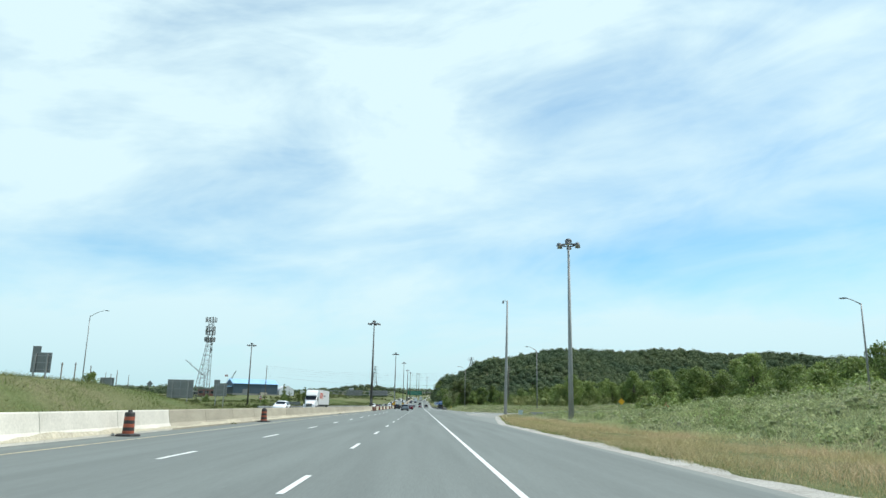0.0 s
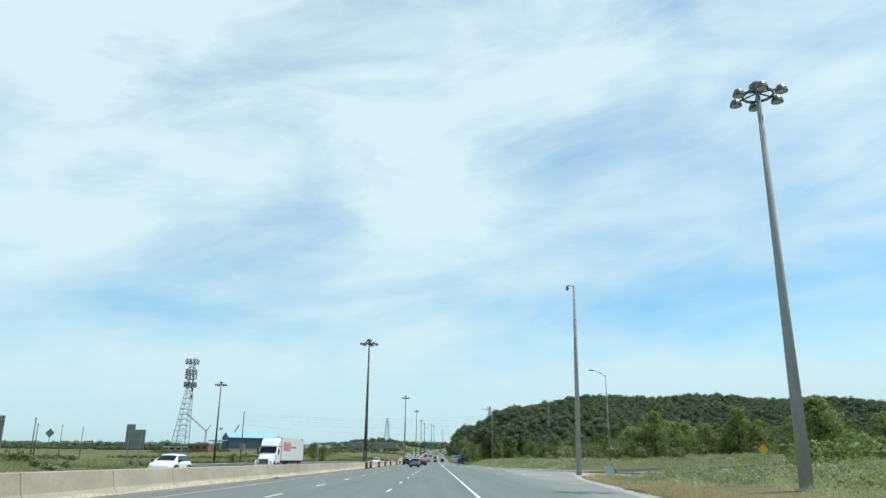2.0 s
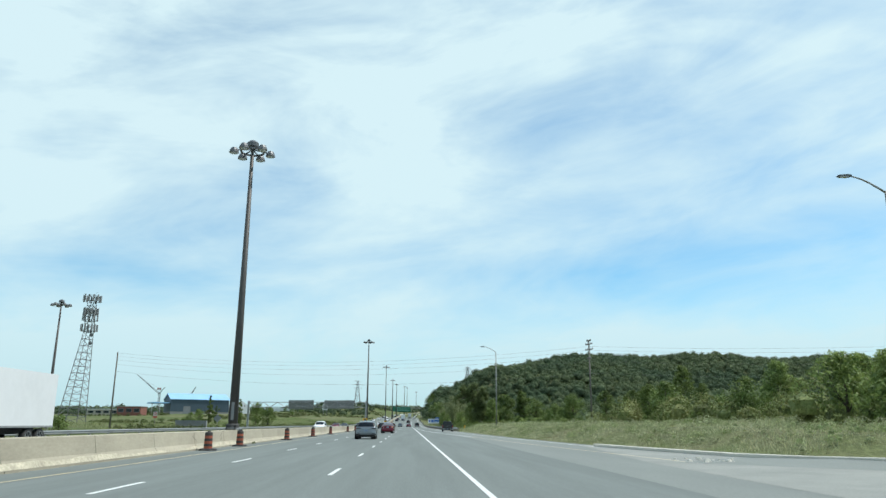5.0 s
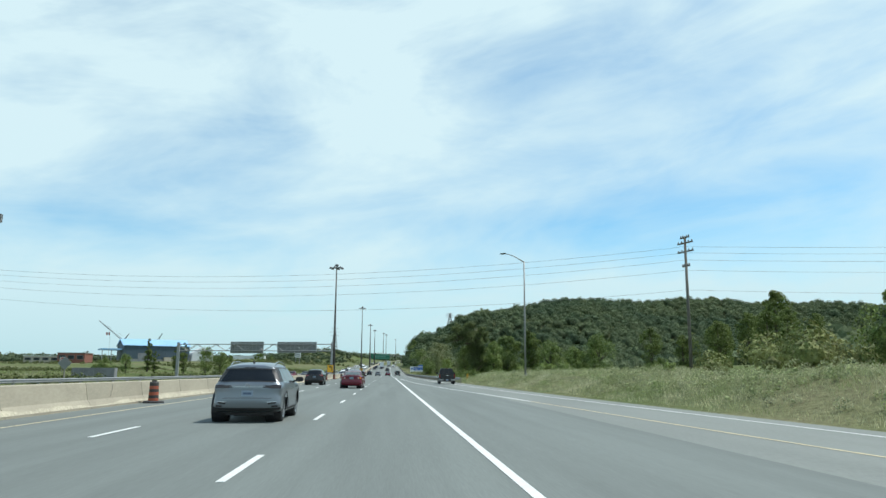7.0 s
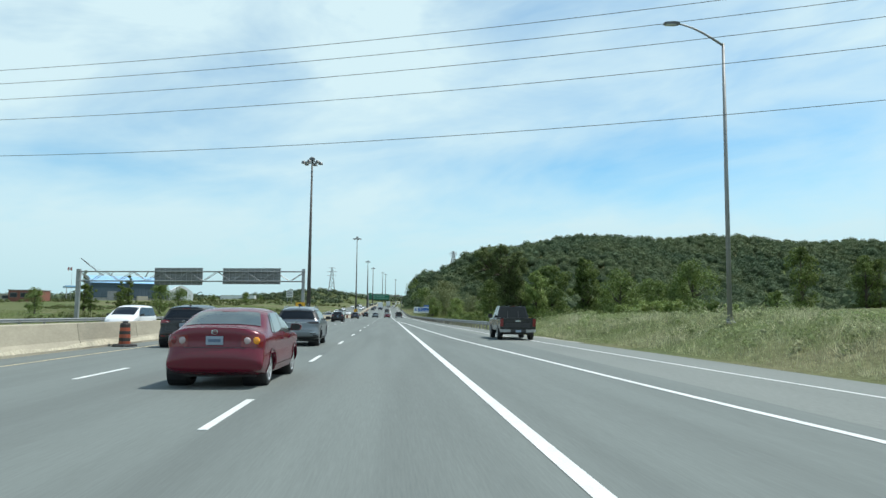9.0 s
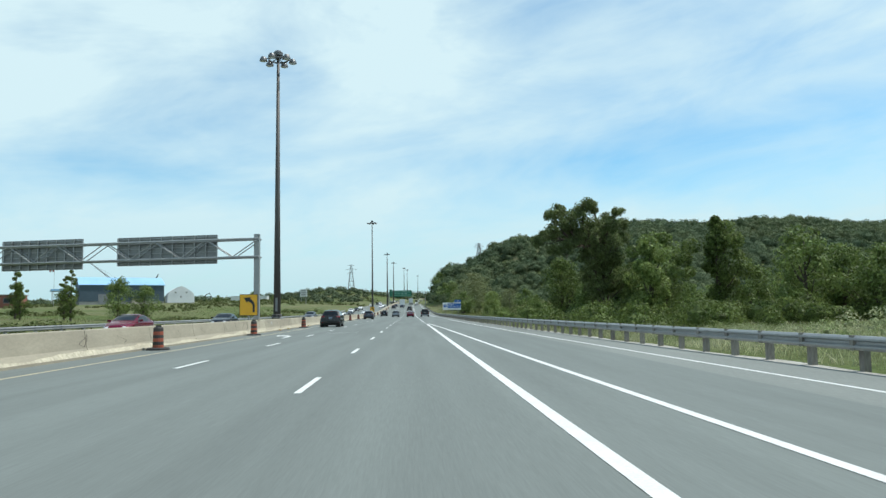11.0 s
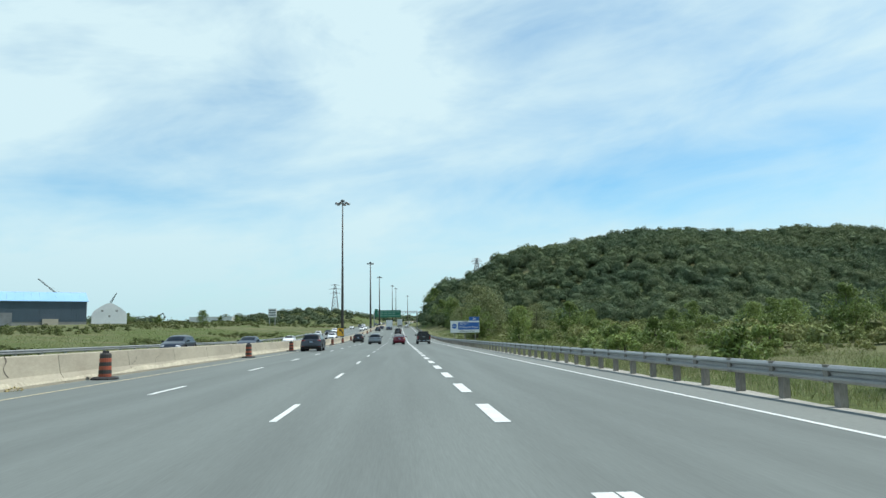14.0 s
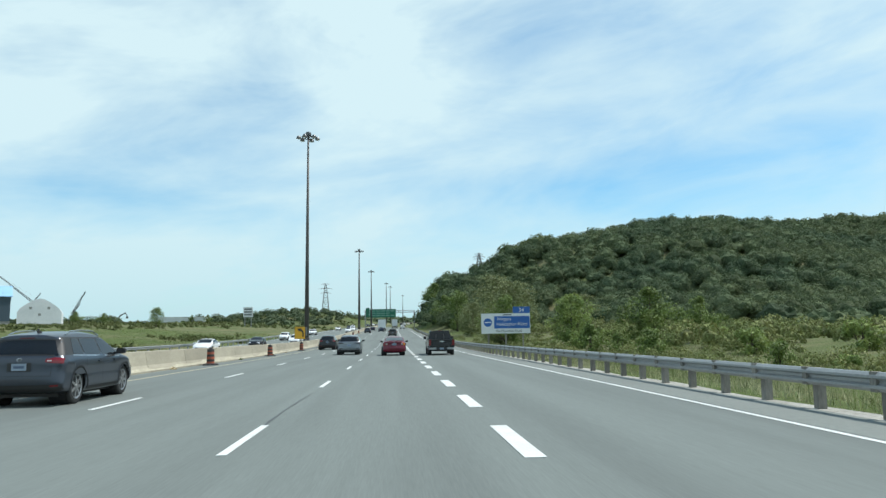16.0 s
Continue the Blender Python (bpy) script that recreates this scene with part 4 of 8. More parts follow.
def excavator(x, y, turn):
    z0 = float(land_z(x, y))
    t = thing("excavator", "small dark yellow excavator with a raised boom in the field", "excavator", at=pose(x, y, z0, 0, 0, turn))
    for side in (-1, 1):
        part("track", Mesh().extrude([(-1.9, 0.2), (-1.7, 0.0), (1.7, 0.0), (1.9, 0.2), (1.9, 0.6), (1.7, 0.8), (-1.7, 0.8), (-1.9, 0.6)], 0.55, "xz", side * 1.1 - 0.27), RUBBER, t)
    part("body", Mesh().extrude([(-2.0, 0.9), (1.2, 0.9), (1.2, 1.5), (0.2, 1.9), (-1.7, 2.0), (-2.0, 1.6)], 2.4, "xz", -1.2), YELLOW, t)
    cab = part("cab", Mesh().extrude([(0.0, 1.5), (1.3, 1.5), (1.35, 2.1), (1.1, 3.0), (0.0, 3.0)], 1.0, "xz", -1.2), YELLOW, t)
    part("window", Mesh().extrude([(0.12, 2.0), (1.22, 2.0), (1.02, 2.85), (0.12, 2.85)], 0.02, "xz", -1.23), DARK_GLASS, cab)
    part("boom", Mesh().tube([(1.0, 0.2, 1.5), (3.0, 0.2, 4.6), (5.4, 0.2, 5.9)], [0.30, 0.34, 0.20], 8), RUBBER, t)
    part("stick", Mesh().tube([(5.3, 0.2, 6.2), (6.6, 0.2, 4.0)], [0.22, 0.15], 8), RUBBER, t)
    part("bucket", Mesh().extrude([(6.3, 4.1), (6.9, 4.1), (6.9, 3.3), (6.2, 3.0), (5.9, 3.4)], 1.0, "xz", -0.3), RUBBER, t)


excavator(-146.0, 778.0, 0)


def back_sign(x0, x1, y, zb, zt, tab=None):
    z0 = float(land_z((x0 + x1) / 2, y))
    t = thing("road_sign", "large highway sign seen from its plain grey back on steel posts", "road sign", group="sign backs", at=pose((x0 + x1) / 2, y, z0))
    w, b, h = (x1 - x0) / 2, zb - z0, zt - z0
    n = max(3, int(2 * w / 0.75))
    for k in range(n):
        a, c = -w + 2 * w * k / n, -w + 2 * w * (k + 1) / n
        part("panel", Mesh().box(a + 0.01, c - 0.01, 0.0, 0.04, b, h), ALU, t)
    for z in (b + 0.3, (b + h) / 2, h - 0.3):
        part("stiffener", Mesh().box(-w, w, -0.05, 0.0, z - 0.04, z + 0.04), STEEL, t)
    for k in (-0.6, 0.6):
        part("post", Mesh().box(k * w - 0.07, k * w + 0.07, -0.17, -0.05, -0.3, h - 0.1), STEEL, t)
    if tab:
        part("tab", Mesh().box(tab[0] - (x0 + x1) / 2, tab[1] - (x0 + x1) / 2, 0.0, 0.04, h + 0.004, h + tab[2]), ALU, t)


back_sign(-36.0, -32.3, 105.5, 1.7, 4.3)
back_sign(-42.4, -39.7, 152.2, 2.4, 5.0, (-42.4, -41.2, 0.7))
back_sign(-61.6, -58.9, 142.7, 3.2, 5.4)
back_sign(-37.0, -35.1, 70.0, 3.7, 5.6, (-37.0, -36.2, 0.6))


def gantry():
    t = thing("sign_gantry", "steel truss sign gantry over the oncoming road with two sign backs", "sign gantry")
    zl = float(land_z(-42.6, 322))
    part("post", Mesh().box(-42.85, -42.35, 321.75, 322.25, zl - 0.2, 7.1), STEEL, t)
    part("post", Mesh().box(-11.09, -10.71, 314.46, 314.84, 0.93, 7.1), STEEL, t)
    part("footing", Mesh().box(-11.10, -10.70, 314.2, 315.1, 0.9, 0.98), CONCRETE, t)
    m = Mesh()
    a0, a1 = Vector((-42.6, 322, 0)), Vector((-10.7, 314.65, 0))
    n = 16
    for z in (5.45, 6.75):
        for off in (-0.45, 0.45):
            m.tube([a0 + Vector((0, off, z)), a1 + Vector((0, off, z))], 0.07, 8)
    for k in range(n):
        p, q = a0.lerp(a1, k / n), a0.lerp(a1, (k + 1) / n)
        for off in (-0.45, 0.45):
            lo, hi = (5.45, 6.75) if k % 2 else (6.75, 5.45)
            m.tube([p + Vector((0, off, lo)), q + Vector((0, off, hi))], 0.04, 6)
        m.tube([p + Vector((0, -0.45, 5.45)), q + Vector((0, 0.45, 5.45))], 0.035, 5)
    part("truss", m, STEEL, t)
    for x0, x1, zb, zt in ((-31.7, -24.9, 4.95, 7.3), (-22.0, -14.1, 5.10, 7.25)):
        sg = Mesh()
        yy = lambda x: 322 + (x + 42.6) / 31.9 * -7.35 + 0.62
        n = 9
        first = None
        for k in range(n):
            a, c = x0 + (x1 - x0) * k / n, x0 + (x1 - x0) * (k + 1) / n
            p = part("sign_panel", Mesh().add([(a + .012, yy(a), zb), (c - .012, yy(c), zb), (c - .012, yy(c), zt), (a + .012, yy(a), zt), (a + .012, yy(a) + .06, zb), (c - .012, yy(c) + .06, zb), (c - .012, yy(c) + .06, zt), (a + .012, yy(a) + .06, zt)],
                     [(0, 1, 2, 3), (4, 7, 6, 5), (0, 4, 5, 1), (3, 2, 6, 7), (0, 3, 7, 4), (1, 5, 6, 2)]), ALU, t)
        for k in range(n + 1):
            a = x0 + (x1 - x0) * k / n
            part("rib", Mesh().box(a - 0.035, a + 0.035, yy(a) - 0.13, yy(a) - 0.065, zb + 0.02, zt - 0.02), STEEL, t)
        for z in np.linspace(zb + 0.15, zt - 0.15, 6):
            part("stiffener", Mesh().add([(x0, yy(x0) - .06, z - .03), (x1, yy(x1) - .06, z - .03), (x1, yy(x1) - .06, z + .03), (x0, yy(x0) - .06, z + .03), (x0, yy(x0) - .004, z - .03), (x1, yy(x1) - .004, z - .03), (x1, yy(x1) - .004, z + .03), (x0, yy(x0) - .004, z + .03)],
                 [(0, 1, 2, 3), (4, 7, 6, 5), (0, 4, 5, 1), (3, 2, 6, 7)]), STEEL, t)


gantry()


def lane_shift_sign(x, y, w, h, z0, zb):
    t = thing("warning_sign", "yellow lane-shift warning sign with a black bent arrow on a post", "road sign", group="yellow lane-shift signs", at=pose(x, y, z0))
    b = zb - z0
    part("post", Mesh().box(-0.06, 0.06, 0.03, 0.13, 0.0, b + h * 0.9), STEEL, t)
    part("border", Mesh().box(-w / 2, w / 2, 0.0, 0.025, b, b + h), BLACK, t)
    part("panel", Mesh().box(-w / 2 + 0.03, w / 2 - 0.03, -0.006, 0.0, b + 0.03, b + h - 0.03), YELLOW, t)
    k = min(w, h)
    o = [(0.24, 0.16), (0.36, 0.16), (0.36, 0.50), (0.32, 0.62), (0.22, 0.72), (0.10, 0.80), (0.13, 0.86), (-0.27, 0.84), (-0.10, 0.60), (-0.03, 0.68), (0.12, 0.60), (0.21, 0.53), (0.24, 0.45)]
    part("arrow", Mesh().extrude([(a * w * 0.95, b + c * h) for a, c in o], 0.004, "xz", -0.012), BLACK, t)


lane_shift_sign(-10.9, 312.0, 1.22, 1.45, 0.93, 1.25)
lane_shift_sign(-10.75, 472.0, 1.25, 1.45, float(road_z(472)) + 0.93, 1.35)


def text_on(parent, body, size, at, mat, name="lettering"):
    c = bpy.data.curves.new(name, "FONT")
    c.body, c.size, c.align_x, c.align_y, c.extrude = body, size, "CENTER", "CENTER", 0.002
    ob = bpy.data.objects.new(name, c)
    scene.collection.objects.link(ob)
    dg = bpy.context.evaluated_depsgraph_get()
    me = bpy.data.meshes.new_from_object(ob.evaluated_get(dg))
    bpy.data.objects.remove(ob)
    me.materials.clear()
    me.materials.append(mat)
    o = new(name, me)
    o.parent = parent
    o.matrix_basis = at
    return o


def blue_sign():
    x0, x1, y = 8.95, 13.9, 458.0
    z0 = float(land_z(11.4, y))
    t = thing("attraction_sign", "blue and white roadside attraction sign with white lettering on three posts", "road sign", at=pose(11.42, y, z0))
    b, h = 1.62 - z0, 3.62 - z0
    w = 2.47
    part("backing", Mesh().box(-w, w, 0.0, 0.05, b, h), ALU, t)
    part("white_panel", Mesh().box(-w, w, -0.006, 0.0, b, h), SIGN_WHITE, t)
    part("blue_panel", Mesh().box(-w + 1.30, w - 0.05, -0.012, -0.006, b + 0.50, h - 0.28), SIGN_BLUE, t)
    part("logo", Mesh().lathe([(0.0, -0.014), (0.42, -0.014), (0.42, -0.006)], 28, (-w + 0.66, 0, (b + h) / 2 + 0.1), "y"), SIGN_BLUE, t, "round blue emblem")
    part("logo_bar", Mesh().box(-w + 0.34, -w + 0.98, -0.020, -0.014, (b + h) / 2 + 0.06, (b + h) / 2 + 0.16), SIGN_WHITE, t)
    part("tab", Mesh().box(0.75, w, -0.006, 0.05, h + 0.004, h + 0.66), SIGN_BLUE, t)
    text_on(t, "34", 0.55, pose(1.6, -0.010, h + 0.31, 90), SIGN_WHITE)
    text_on(t, "Niagara", 0.46, pose(-0.15, -0.016, h - 0.56, 90), SIGN_WHITE)
    text_on(t, "Helicopter Rides", 0.46, pose(0.63, -0.016, h - 1.08, 90), SIGN_WHITE)
    text_on(t, "Via Mountain Road", 0.34, pose(0.3, -0.010, b + 0.24, 90), BLACK)
    part("small_writing", Mesh().box(-0.3, 0.6, -0.010, -0.006, h - 0.19, h - 0.10), BLACK, t)
    for k in (-1.75, 0, 1.75):
        part("post", Mesh().box(k - 0.07, k + 0.07, 0.05, 0.17, -0.4, h - 0.1), WOOD_POST, t)


blue_sign()


def overhead_sign(y):
    z0, xo = float(road_z(y)), float(road_x(y))
    t = thing("overhead_sign", "distant overhead gantry with large green direction signs", "sign gantry", at=pose(xo, y, z0))
    for x in (-14.6, 9.5):
        part("post", Mesh().tube([(x, 0, 0), (x, 0, 8.6)], 0.25, 8), STEEL, t)
    part("truss", lattice(Mesh(), (-14.6, 0, 8), (9.5, 0, 8), 1.0, 1.0, 14, 0.1, 0.05, 4), STEEL, t)
    s = part("sign_panel", Mesh().box(-12.4, 0.4, -0.75, -0.65, 5.1, 9.2), SIGN_GREEN, t)
    for k, z in enumerate((8.3, 7.2, 6.1)):
        for i in range(5 - k % 2):
            part("writing", Mesh().box(-11.4 + i * 2.3, -9.6 + i * 2.3, -0.76, -0.752, z - 0.22, z + 0.22), PALE_GREEN, s)
    part("exit_panel", Mesh().box(-14.3, -12.5, -0.75, -0.65, 5.4, 9.9), SIGN_GREEN, t)


overhead_sign(745.0)


def small_sign(x, y, kind, zb, size):
    z0 = float(land_z(x, y))
    label = {"hazard": "black and yellow striped hazard marker on a post", "diamond": "yellow diamond warning sign on a post", "square": "small grey sign back turned on its corner, on a post", "triangle": "small red-orange triangular warning sign on the bank"}[kind]
    t = thing("hazard_marker" if kind == "hazard" else "warning_sign", label, "road sign", at=pose(x, y, z0))
    part("post", Mesh().box(-0.05, 0.05, 0.02, 0.10, -0.3, zb - z0 + size * 0.8), WOOD_POST, t)
    b = zb - z0
    if kind == "triangle":
        part("panel", Mesh().extrude([(-size / 2, b), (size / 2, b), (0.04, b + size * 0.9), (-0.04, b + size * 0.9)], 0.02, "xz", 0.0), CRANE_RED, t)
        part("symbol", Mesh().extrude([(-size * 0.16, b + 0.12), (size * 0.16, b + 0.12), (0.0, b + size * 0.5)], 0.004, "xz", -0.006), BLACK, t)
    elif kind == "hazard":
        part("panel", Mesh().box(-0.15, 0.15, 0.0, 0.02, b, b + 0.9), YELLOW, t)
        for k in range(4):
            z = b + 0.06 + k * 0.22
            part("stripe", Mesh().extrude([(-0.15, z), (0.15, z - 0.0 + 0.15), (0.15, z + 0.24 if z + 0.24 < b + 0.9 else b + 0.9), (-0.15, z + 0.09)], 0.004, "xz", -0.006), BLACK, t)
    else:
        s = size / 2
        part("panel", Mesh().extrude([(0, b), (s, b + s), (0, b + 2 * s), (-s, b + s)], 0.02, "xz", 0.0), YELLOW if kind == "diamond" else ALU, t)


small_sign(11.9, 276.7, "hazard", 0.25, 0.9)
small_sign(37.0, 133.0, "diamond", 2.2, 1.2)
small_sign(35.7, 104.7, "triangle", 1.6, 1.0)
small_sign(-29.5, 239.0, "square", 1.4, 1.25)
small_sign(-62.0, 170.0, "square", 4.2, 1.5)



def no_entry(x, y):
    z0 = float(land_z(x, y))
    t = thing("no_entry_sign", "red and white no-entry sign on a post beside the carriageway", "road sign", at=pose(x, y, z0))
    t.scale = (1.5, 1.5, 1.2)
    part("post", Mesh().box(-0.05, 0.05, 0.02, 0.10, -0.3, 2.9), WOOD_POST, t)
    part("panel", Mesh().box(-0.38, 0.38, 0.0, 0.02, 2.0, 2.9), SIGN_WHITE, t)
    part("disc", Mesh().lathe([(0.0, -0.012), (0.34, -0.012), (0.34, 0.0)], 24, (0, 0, 2.5), "y"), CRANE_RED, t)
    part("bar", Mesh().box(-0.24, 0.24, -0.020, -0.012, 2.44, 2.56), SIGN_WHITE, t)
    part("tab", Mesh().box(-0.38, 0.38, 0.0, 0.02, 1.45, 1.97), CRANE_RED, t)


no_entry(-73.0, 340.0)
bin_ = thing("dark_container", "low dark steel container lying in the field", "container", at=pose(-53, 307, float(land_z(-53, 307)), 0, 0, 8))
part("body", Mesh().box(-3.6, 3.6, -1.2, 1.2, -0.2, 1.7), GREY_WALL, bin_)
for k in range(9):
    part("rib", Mesh().box(-3.4 + k * 0.85, -3.3 + k * 0.85, -1.26, -1.2, 0.0, 1.6), GREY_WALL, bin_)

# ---- traffic drums ----


def drum(at):
    t = thing("traffic_drum", "orange and black banded construction drum on a rubber base", "traffic drum", group="construction drums", at=at)
    part("base", Mesh().lathe([(0.46, 0.0), (0.46, 0.05), (0.40, 0.09), (0.30, 0.10)], 8), RUBBER, t)
    z, r = 0.07, 0.215
    for k, mat in enumerate((ORANGE, BLACK_BAND, ORANGE, BLACK_BAND, ORANGE, BLACK_BAND)):
        r1 = r - 0.005
        part("band", Mesh().lathe([(r, z), (r, z + 0.115), (r1, z + 0.132)], 18), mat, t, smooth=False)
        z, r = z + 0.132, r1
    part("cap", Mesh().lathe([(r, z), (r * 0.9, z + 0.04), (0.0, z + 0.05)], 18), BLACK_BAND, t)
    part("handle", Mesh().box(-0.10, 0.10, -0.03, 0.03, z + 0.04, z + 0.12), BLACK_BAND, t)
    return t


first_drum = None
for y in (28.0, 52.5, 160.6, 167.7, 185.1, 202.0, 220.0, 247.2, 264.9, 291.5, 309.2, 331.0, 360.5, 384.5, 404.0, 427.0, 446.5, 467.0, 490.0, 512.0, 540.0, 570.0, 600.0):
    x = float(barrier_x(y)) + 0.42 + 0.55
    m = pose(x, y, float(road_z(y)), 0, 0, rng.uniform(0, 90))
    if first_drum is None:
        first_drum = drum(m)
    else:
        copy_thing(first_drum, m)

# ---- buildings ----


def shed():
    t = thing("warehouse", "large slate-blue industrial shed with a pale blue sheet roof", "warehouse", at=pose(-142.1, 624.5, float(land_z(-137, 628)) - 0.6, 0, 0, 28))
    t.scale = (0.885, 1, 1)
    part("plinth", Mesh().box(-21, 21, -12, 12, -1.5, 1.6), PLINTH, t)
    for k in range(21):
        part("wall_panel", Mesh().box(-21 + 2 * k + 0.03, -19 + 2 * k - 0.03, -12.1, -11.9, 1.6, 9.3), SHED_WALL, t)
    part("wall", Mesh().box(-20.95, 20.95, -11.9, 12, 1.6, 9.2), SHED_WALL, t)
    for k in range(14):
        a = -21.6 + 43.2 * k / 14
        c = a + 43.2 / 14 - 0.04
        part("roof_sheet", Mesh().add([(a, -12.6, 9.2), (c, -12.6, 9.2), (c, 0, 13.2), (a, 0, 13.2), (a, -12.6, 9.45), (c, -12.6, 9.45), (c, 0, 13.45), (a, 0, 13.45)],
                                      [(0, 1, 2, 3), (4, 7, 6, 5), (0, 4, 5, 1), (1, 5, 6, 2), (2, 6, 7, 3), (3, 7, 4, 0)]), SHED_ROOF, t)
    part("roof", Mesh().extrude([(0, 13.15), (12.6, 9.2), (12.6, 9.4), (0, 13.4)], 43.2, "yz", -21.6), SHED_ROOF, t)
    part("gable", Mesh().extrude([(-12, 9.2), (12, 9.2), (0, 13.1)], 41.9, "yz", -20.95), SHED_WALL, t)
    part("canopy", Mesh().box(-34, -21.7, -11, 6, 6.6, 7.4), SHED_ROOF, t)
    for x in (-33.5, -28):
        part("canopy_post", Mesh().box(x - 0.2, x + 0.2, -10.8, -10.4, -1, 6.6), STEEL, t)
    part("door", Mesh().box(-26 + 14, -26 + 19, -12.18, -12.1, 0.0, 5.0), GREY_WALL, t)
    part("lean_to", Mesh().box(4, 10, -15, -12.12, -1, 2.6), TAN_WALL, t)


shed()


def dome_barn():
    t = thing("storage_dome", "white arched fabric storage building with small vents", "storage building", at=pose(-116.0, 634.0, float(land_z(-112, 634)) - 0.6, 0, 0, 22))
    t.scale = (0.8, 0.8, 0.88)
    o = [(-7.9, -1.0), (-7.9, 4.8), (-6.9, 6.3), (-4.2, 8.2), (-1.6, 9.6), (0, 9.9), (1.6, 9.6), (4.2, 8.2), (6.9, 6.3), (7.9, 4.8), (7.9, -1.0)]
    part("shell", Mesh().extrude(o, 22.0, "xz", -9.0), BARN_WHITE, t)
    for x, z in ((-3.2, 6.4), (3.2, 6.4), (0, 4.0)):
        part("vent", Mesh().box(x - 0.5, x + 0.5, -9.06, -9.0, z - 0.45, z + 0.45), PLINTH, t)
    part("plinth", Mesh().box(-8.1, 8.1, -9.15, 13.1, -1.5, 0.7), PLINTH, t)


dome_barn()


def block_building(x, y, w, d, h, wall, label, windows=0, turn=0.0, base=1.0, name="building", roof=None):
    t = thing(name, label, "building", at=pose(x, y, float(land_z(x, y)), 0, 0, turn))
    part("wall", Mesh().box(-w / 2, w / 2, -d / 2, d / 2, -base, h), wall, t)
    part("roof", Mesh().box(-w / 2 - 0.3, w / 2 + 0.3, -d / 2 - 0.3, d / 2 + 0.3, h, h + 0.35), roof or PLINTH, t)
    for k in range(windows):
        a = -w / 2 + w * (k + 0.5) / windows
        f = part("window", Mesh().box(a - w / windows * 0.36, a + w / windows * 0.36, -d / 2 - 0.06, -d / 2, h * 0.35, h * 0.8), GREY_WALL, t)
        part("pane", Mesh().box(a - w / windows * 0.32, a + w / windows * 0.32, -d / 2 - 0.09, -d / 2 - 0.06, h * 0.39, h * 0.76), DARK_GLASS, f)
    return t


block_building(-156, 548, 13, 10, 4.6, BRICK_RED, "low red brick industrial building", 3)
block_building(-172, 552, 17, 10, 3.0, TAN_WALL, "low tan industrial building with a white roof beside the fields", 4, roof=BARN_WHITE)
block_building(-117.0, 800, 26, 8, 2.5, BARN_WHITE, "long plain white trailer-like building among shrubs", 0, roof=BARN_WHITE)


def billboard():
    t = thing("pylon_sign", "tall double-post roadside sign with pale panels", "sign", at=pose(-69, 738, float(land_z(-69, 738))))
    for x in (-1.5, 1.5):
        part("post", Mesh().tube([(x, 0, -0.5), (x, 0, 9)], 0.18, 8), STEEL, t)
    part("board", Mesh().box(-2.2, 2.2, -0.3, 0.3, 4.5, 9.2), SIGN_WHITE, t)
    for z in (8.2, 6.9, 5.6):
        part("writing", Mesh().box(-1.8, 1.8, -0.33, -0.302, z - 0.35, z + 0.35), GREY_WALL, t)


billboard()


def flag(x, y, top):
    z0 = float(land_z(x, y))
    t = thing("flagpole", "flagpole with a small red and white flag", "flagpole", at=pose(x, y, z0))
    part("pole", Mesh().tube([(0, 0, 0), (0, 0, top - z0)], [0.09, 0.05], 6), STEEL, t)
    h = top - z0
    for k, mat in enumerate((CRANE_RED, BARN_WHITE, CRANE_RED)):
        part("flag_panel", Mesh().add([(-0.1 - k * 0.7, 0, h - 0.2), (-0.8 - k * 0.7, 0.15, h - 0.3), (-0.8 - k * 0.7, 0.15, h - 1.8), (-0.1 - k * 0.7, 0, h - 1.7), (-0.1 - k * 0.7, 0.03, h - 0.2), (-0.8 - k * 0.7, 0.18, h - 0.3), (-0.8 - k * 0.7, 0.18, h - 1.8), (-0.1 - k * 0.7, 0.03, h - 1.7)],
             [(0, 1, 2, 3), (4, 7, 6, 5), (0, 4, 5, 1), (3, 2, 6, 7), (0, 3, 7, 4), (1, 5, 6, 2)]), mat, t)


flag(-150, 575, 22)

# ---- vehicles ----


def wheel_meshes(r, w, rim_mat=None):
    tyre = Mesh().lathe([(r * 0.70, -w / 2), (r * 0.93, -w / 2), (r, -w / 2 + 0.03), (r, w / 2 - 0.03), (r * 0.93, w / 2), (r * 0.72, w / 2 - 0.004)], 28, axis="x", caps=False).data("tyre", RUBBER, True)
    rim = Mesh()
    rim.lathe([(r * 0.72, w / 2 - 0.002), (r * 0.70, w / 2 + 0.004), (r * 0.62, w / 2 - 0.016)], 24, axis="x", caps=False)
    rim.lathe([(0.0, w / 2 + 0.002), (0.06, w / 2 + 0.002), (0.07, w / 2 - 0.018)], 12, axis="x")
    for k in range(7):
        a = math.tau * k / 7
        c, s = math.cos(a), math.sin(a)
        q = lambda u, v2, x: (x, c * u - s * v2, s * u + c * v2)
        x1, x0 = w / 2 - 0.003, w / 2 - 0.018
        rim.add([q(0.07, -0.035, x1), q(0.07, 0.035, x1), q(r * 0.64, 0.025, x1), q(r * 0.64, -0.025, x1), q(0.07, -0.035, x0), q(0.07, 0.035, x0), q(r * 0.64, 0.025, x0), q(r * 0.64, -0.025, x0)],
                [(0, 1, 2, 3), (0, 4, 5, 1), (1, 5, 6, 2), (3, 2, 6, 7), (0, 3, 7, 4)])
    return tyre, rim.data("rim", rim_mat or RIM), Mesh().lathe([(0.0, w / 2 - 0.019), (r * 0.68, w / 2 - 0.019)], 24, axis="x").data("brake_disc", PLASTIC)


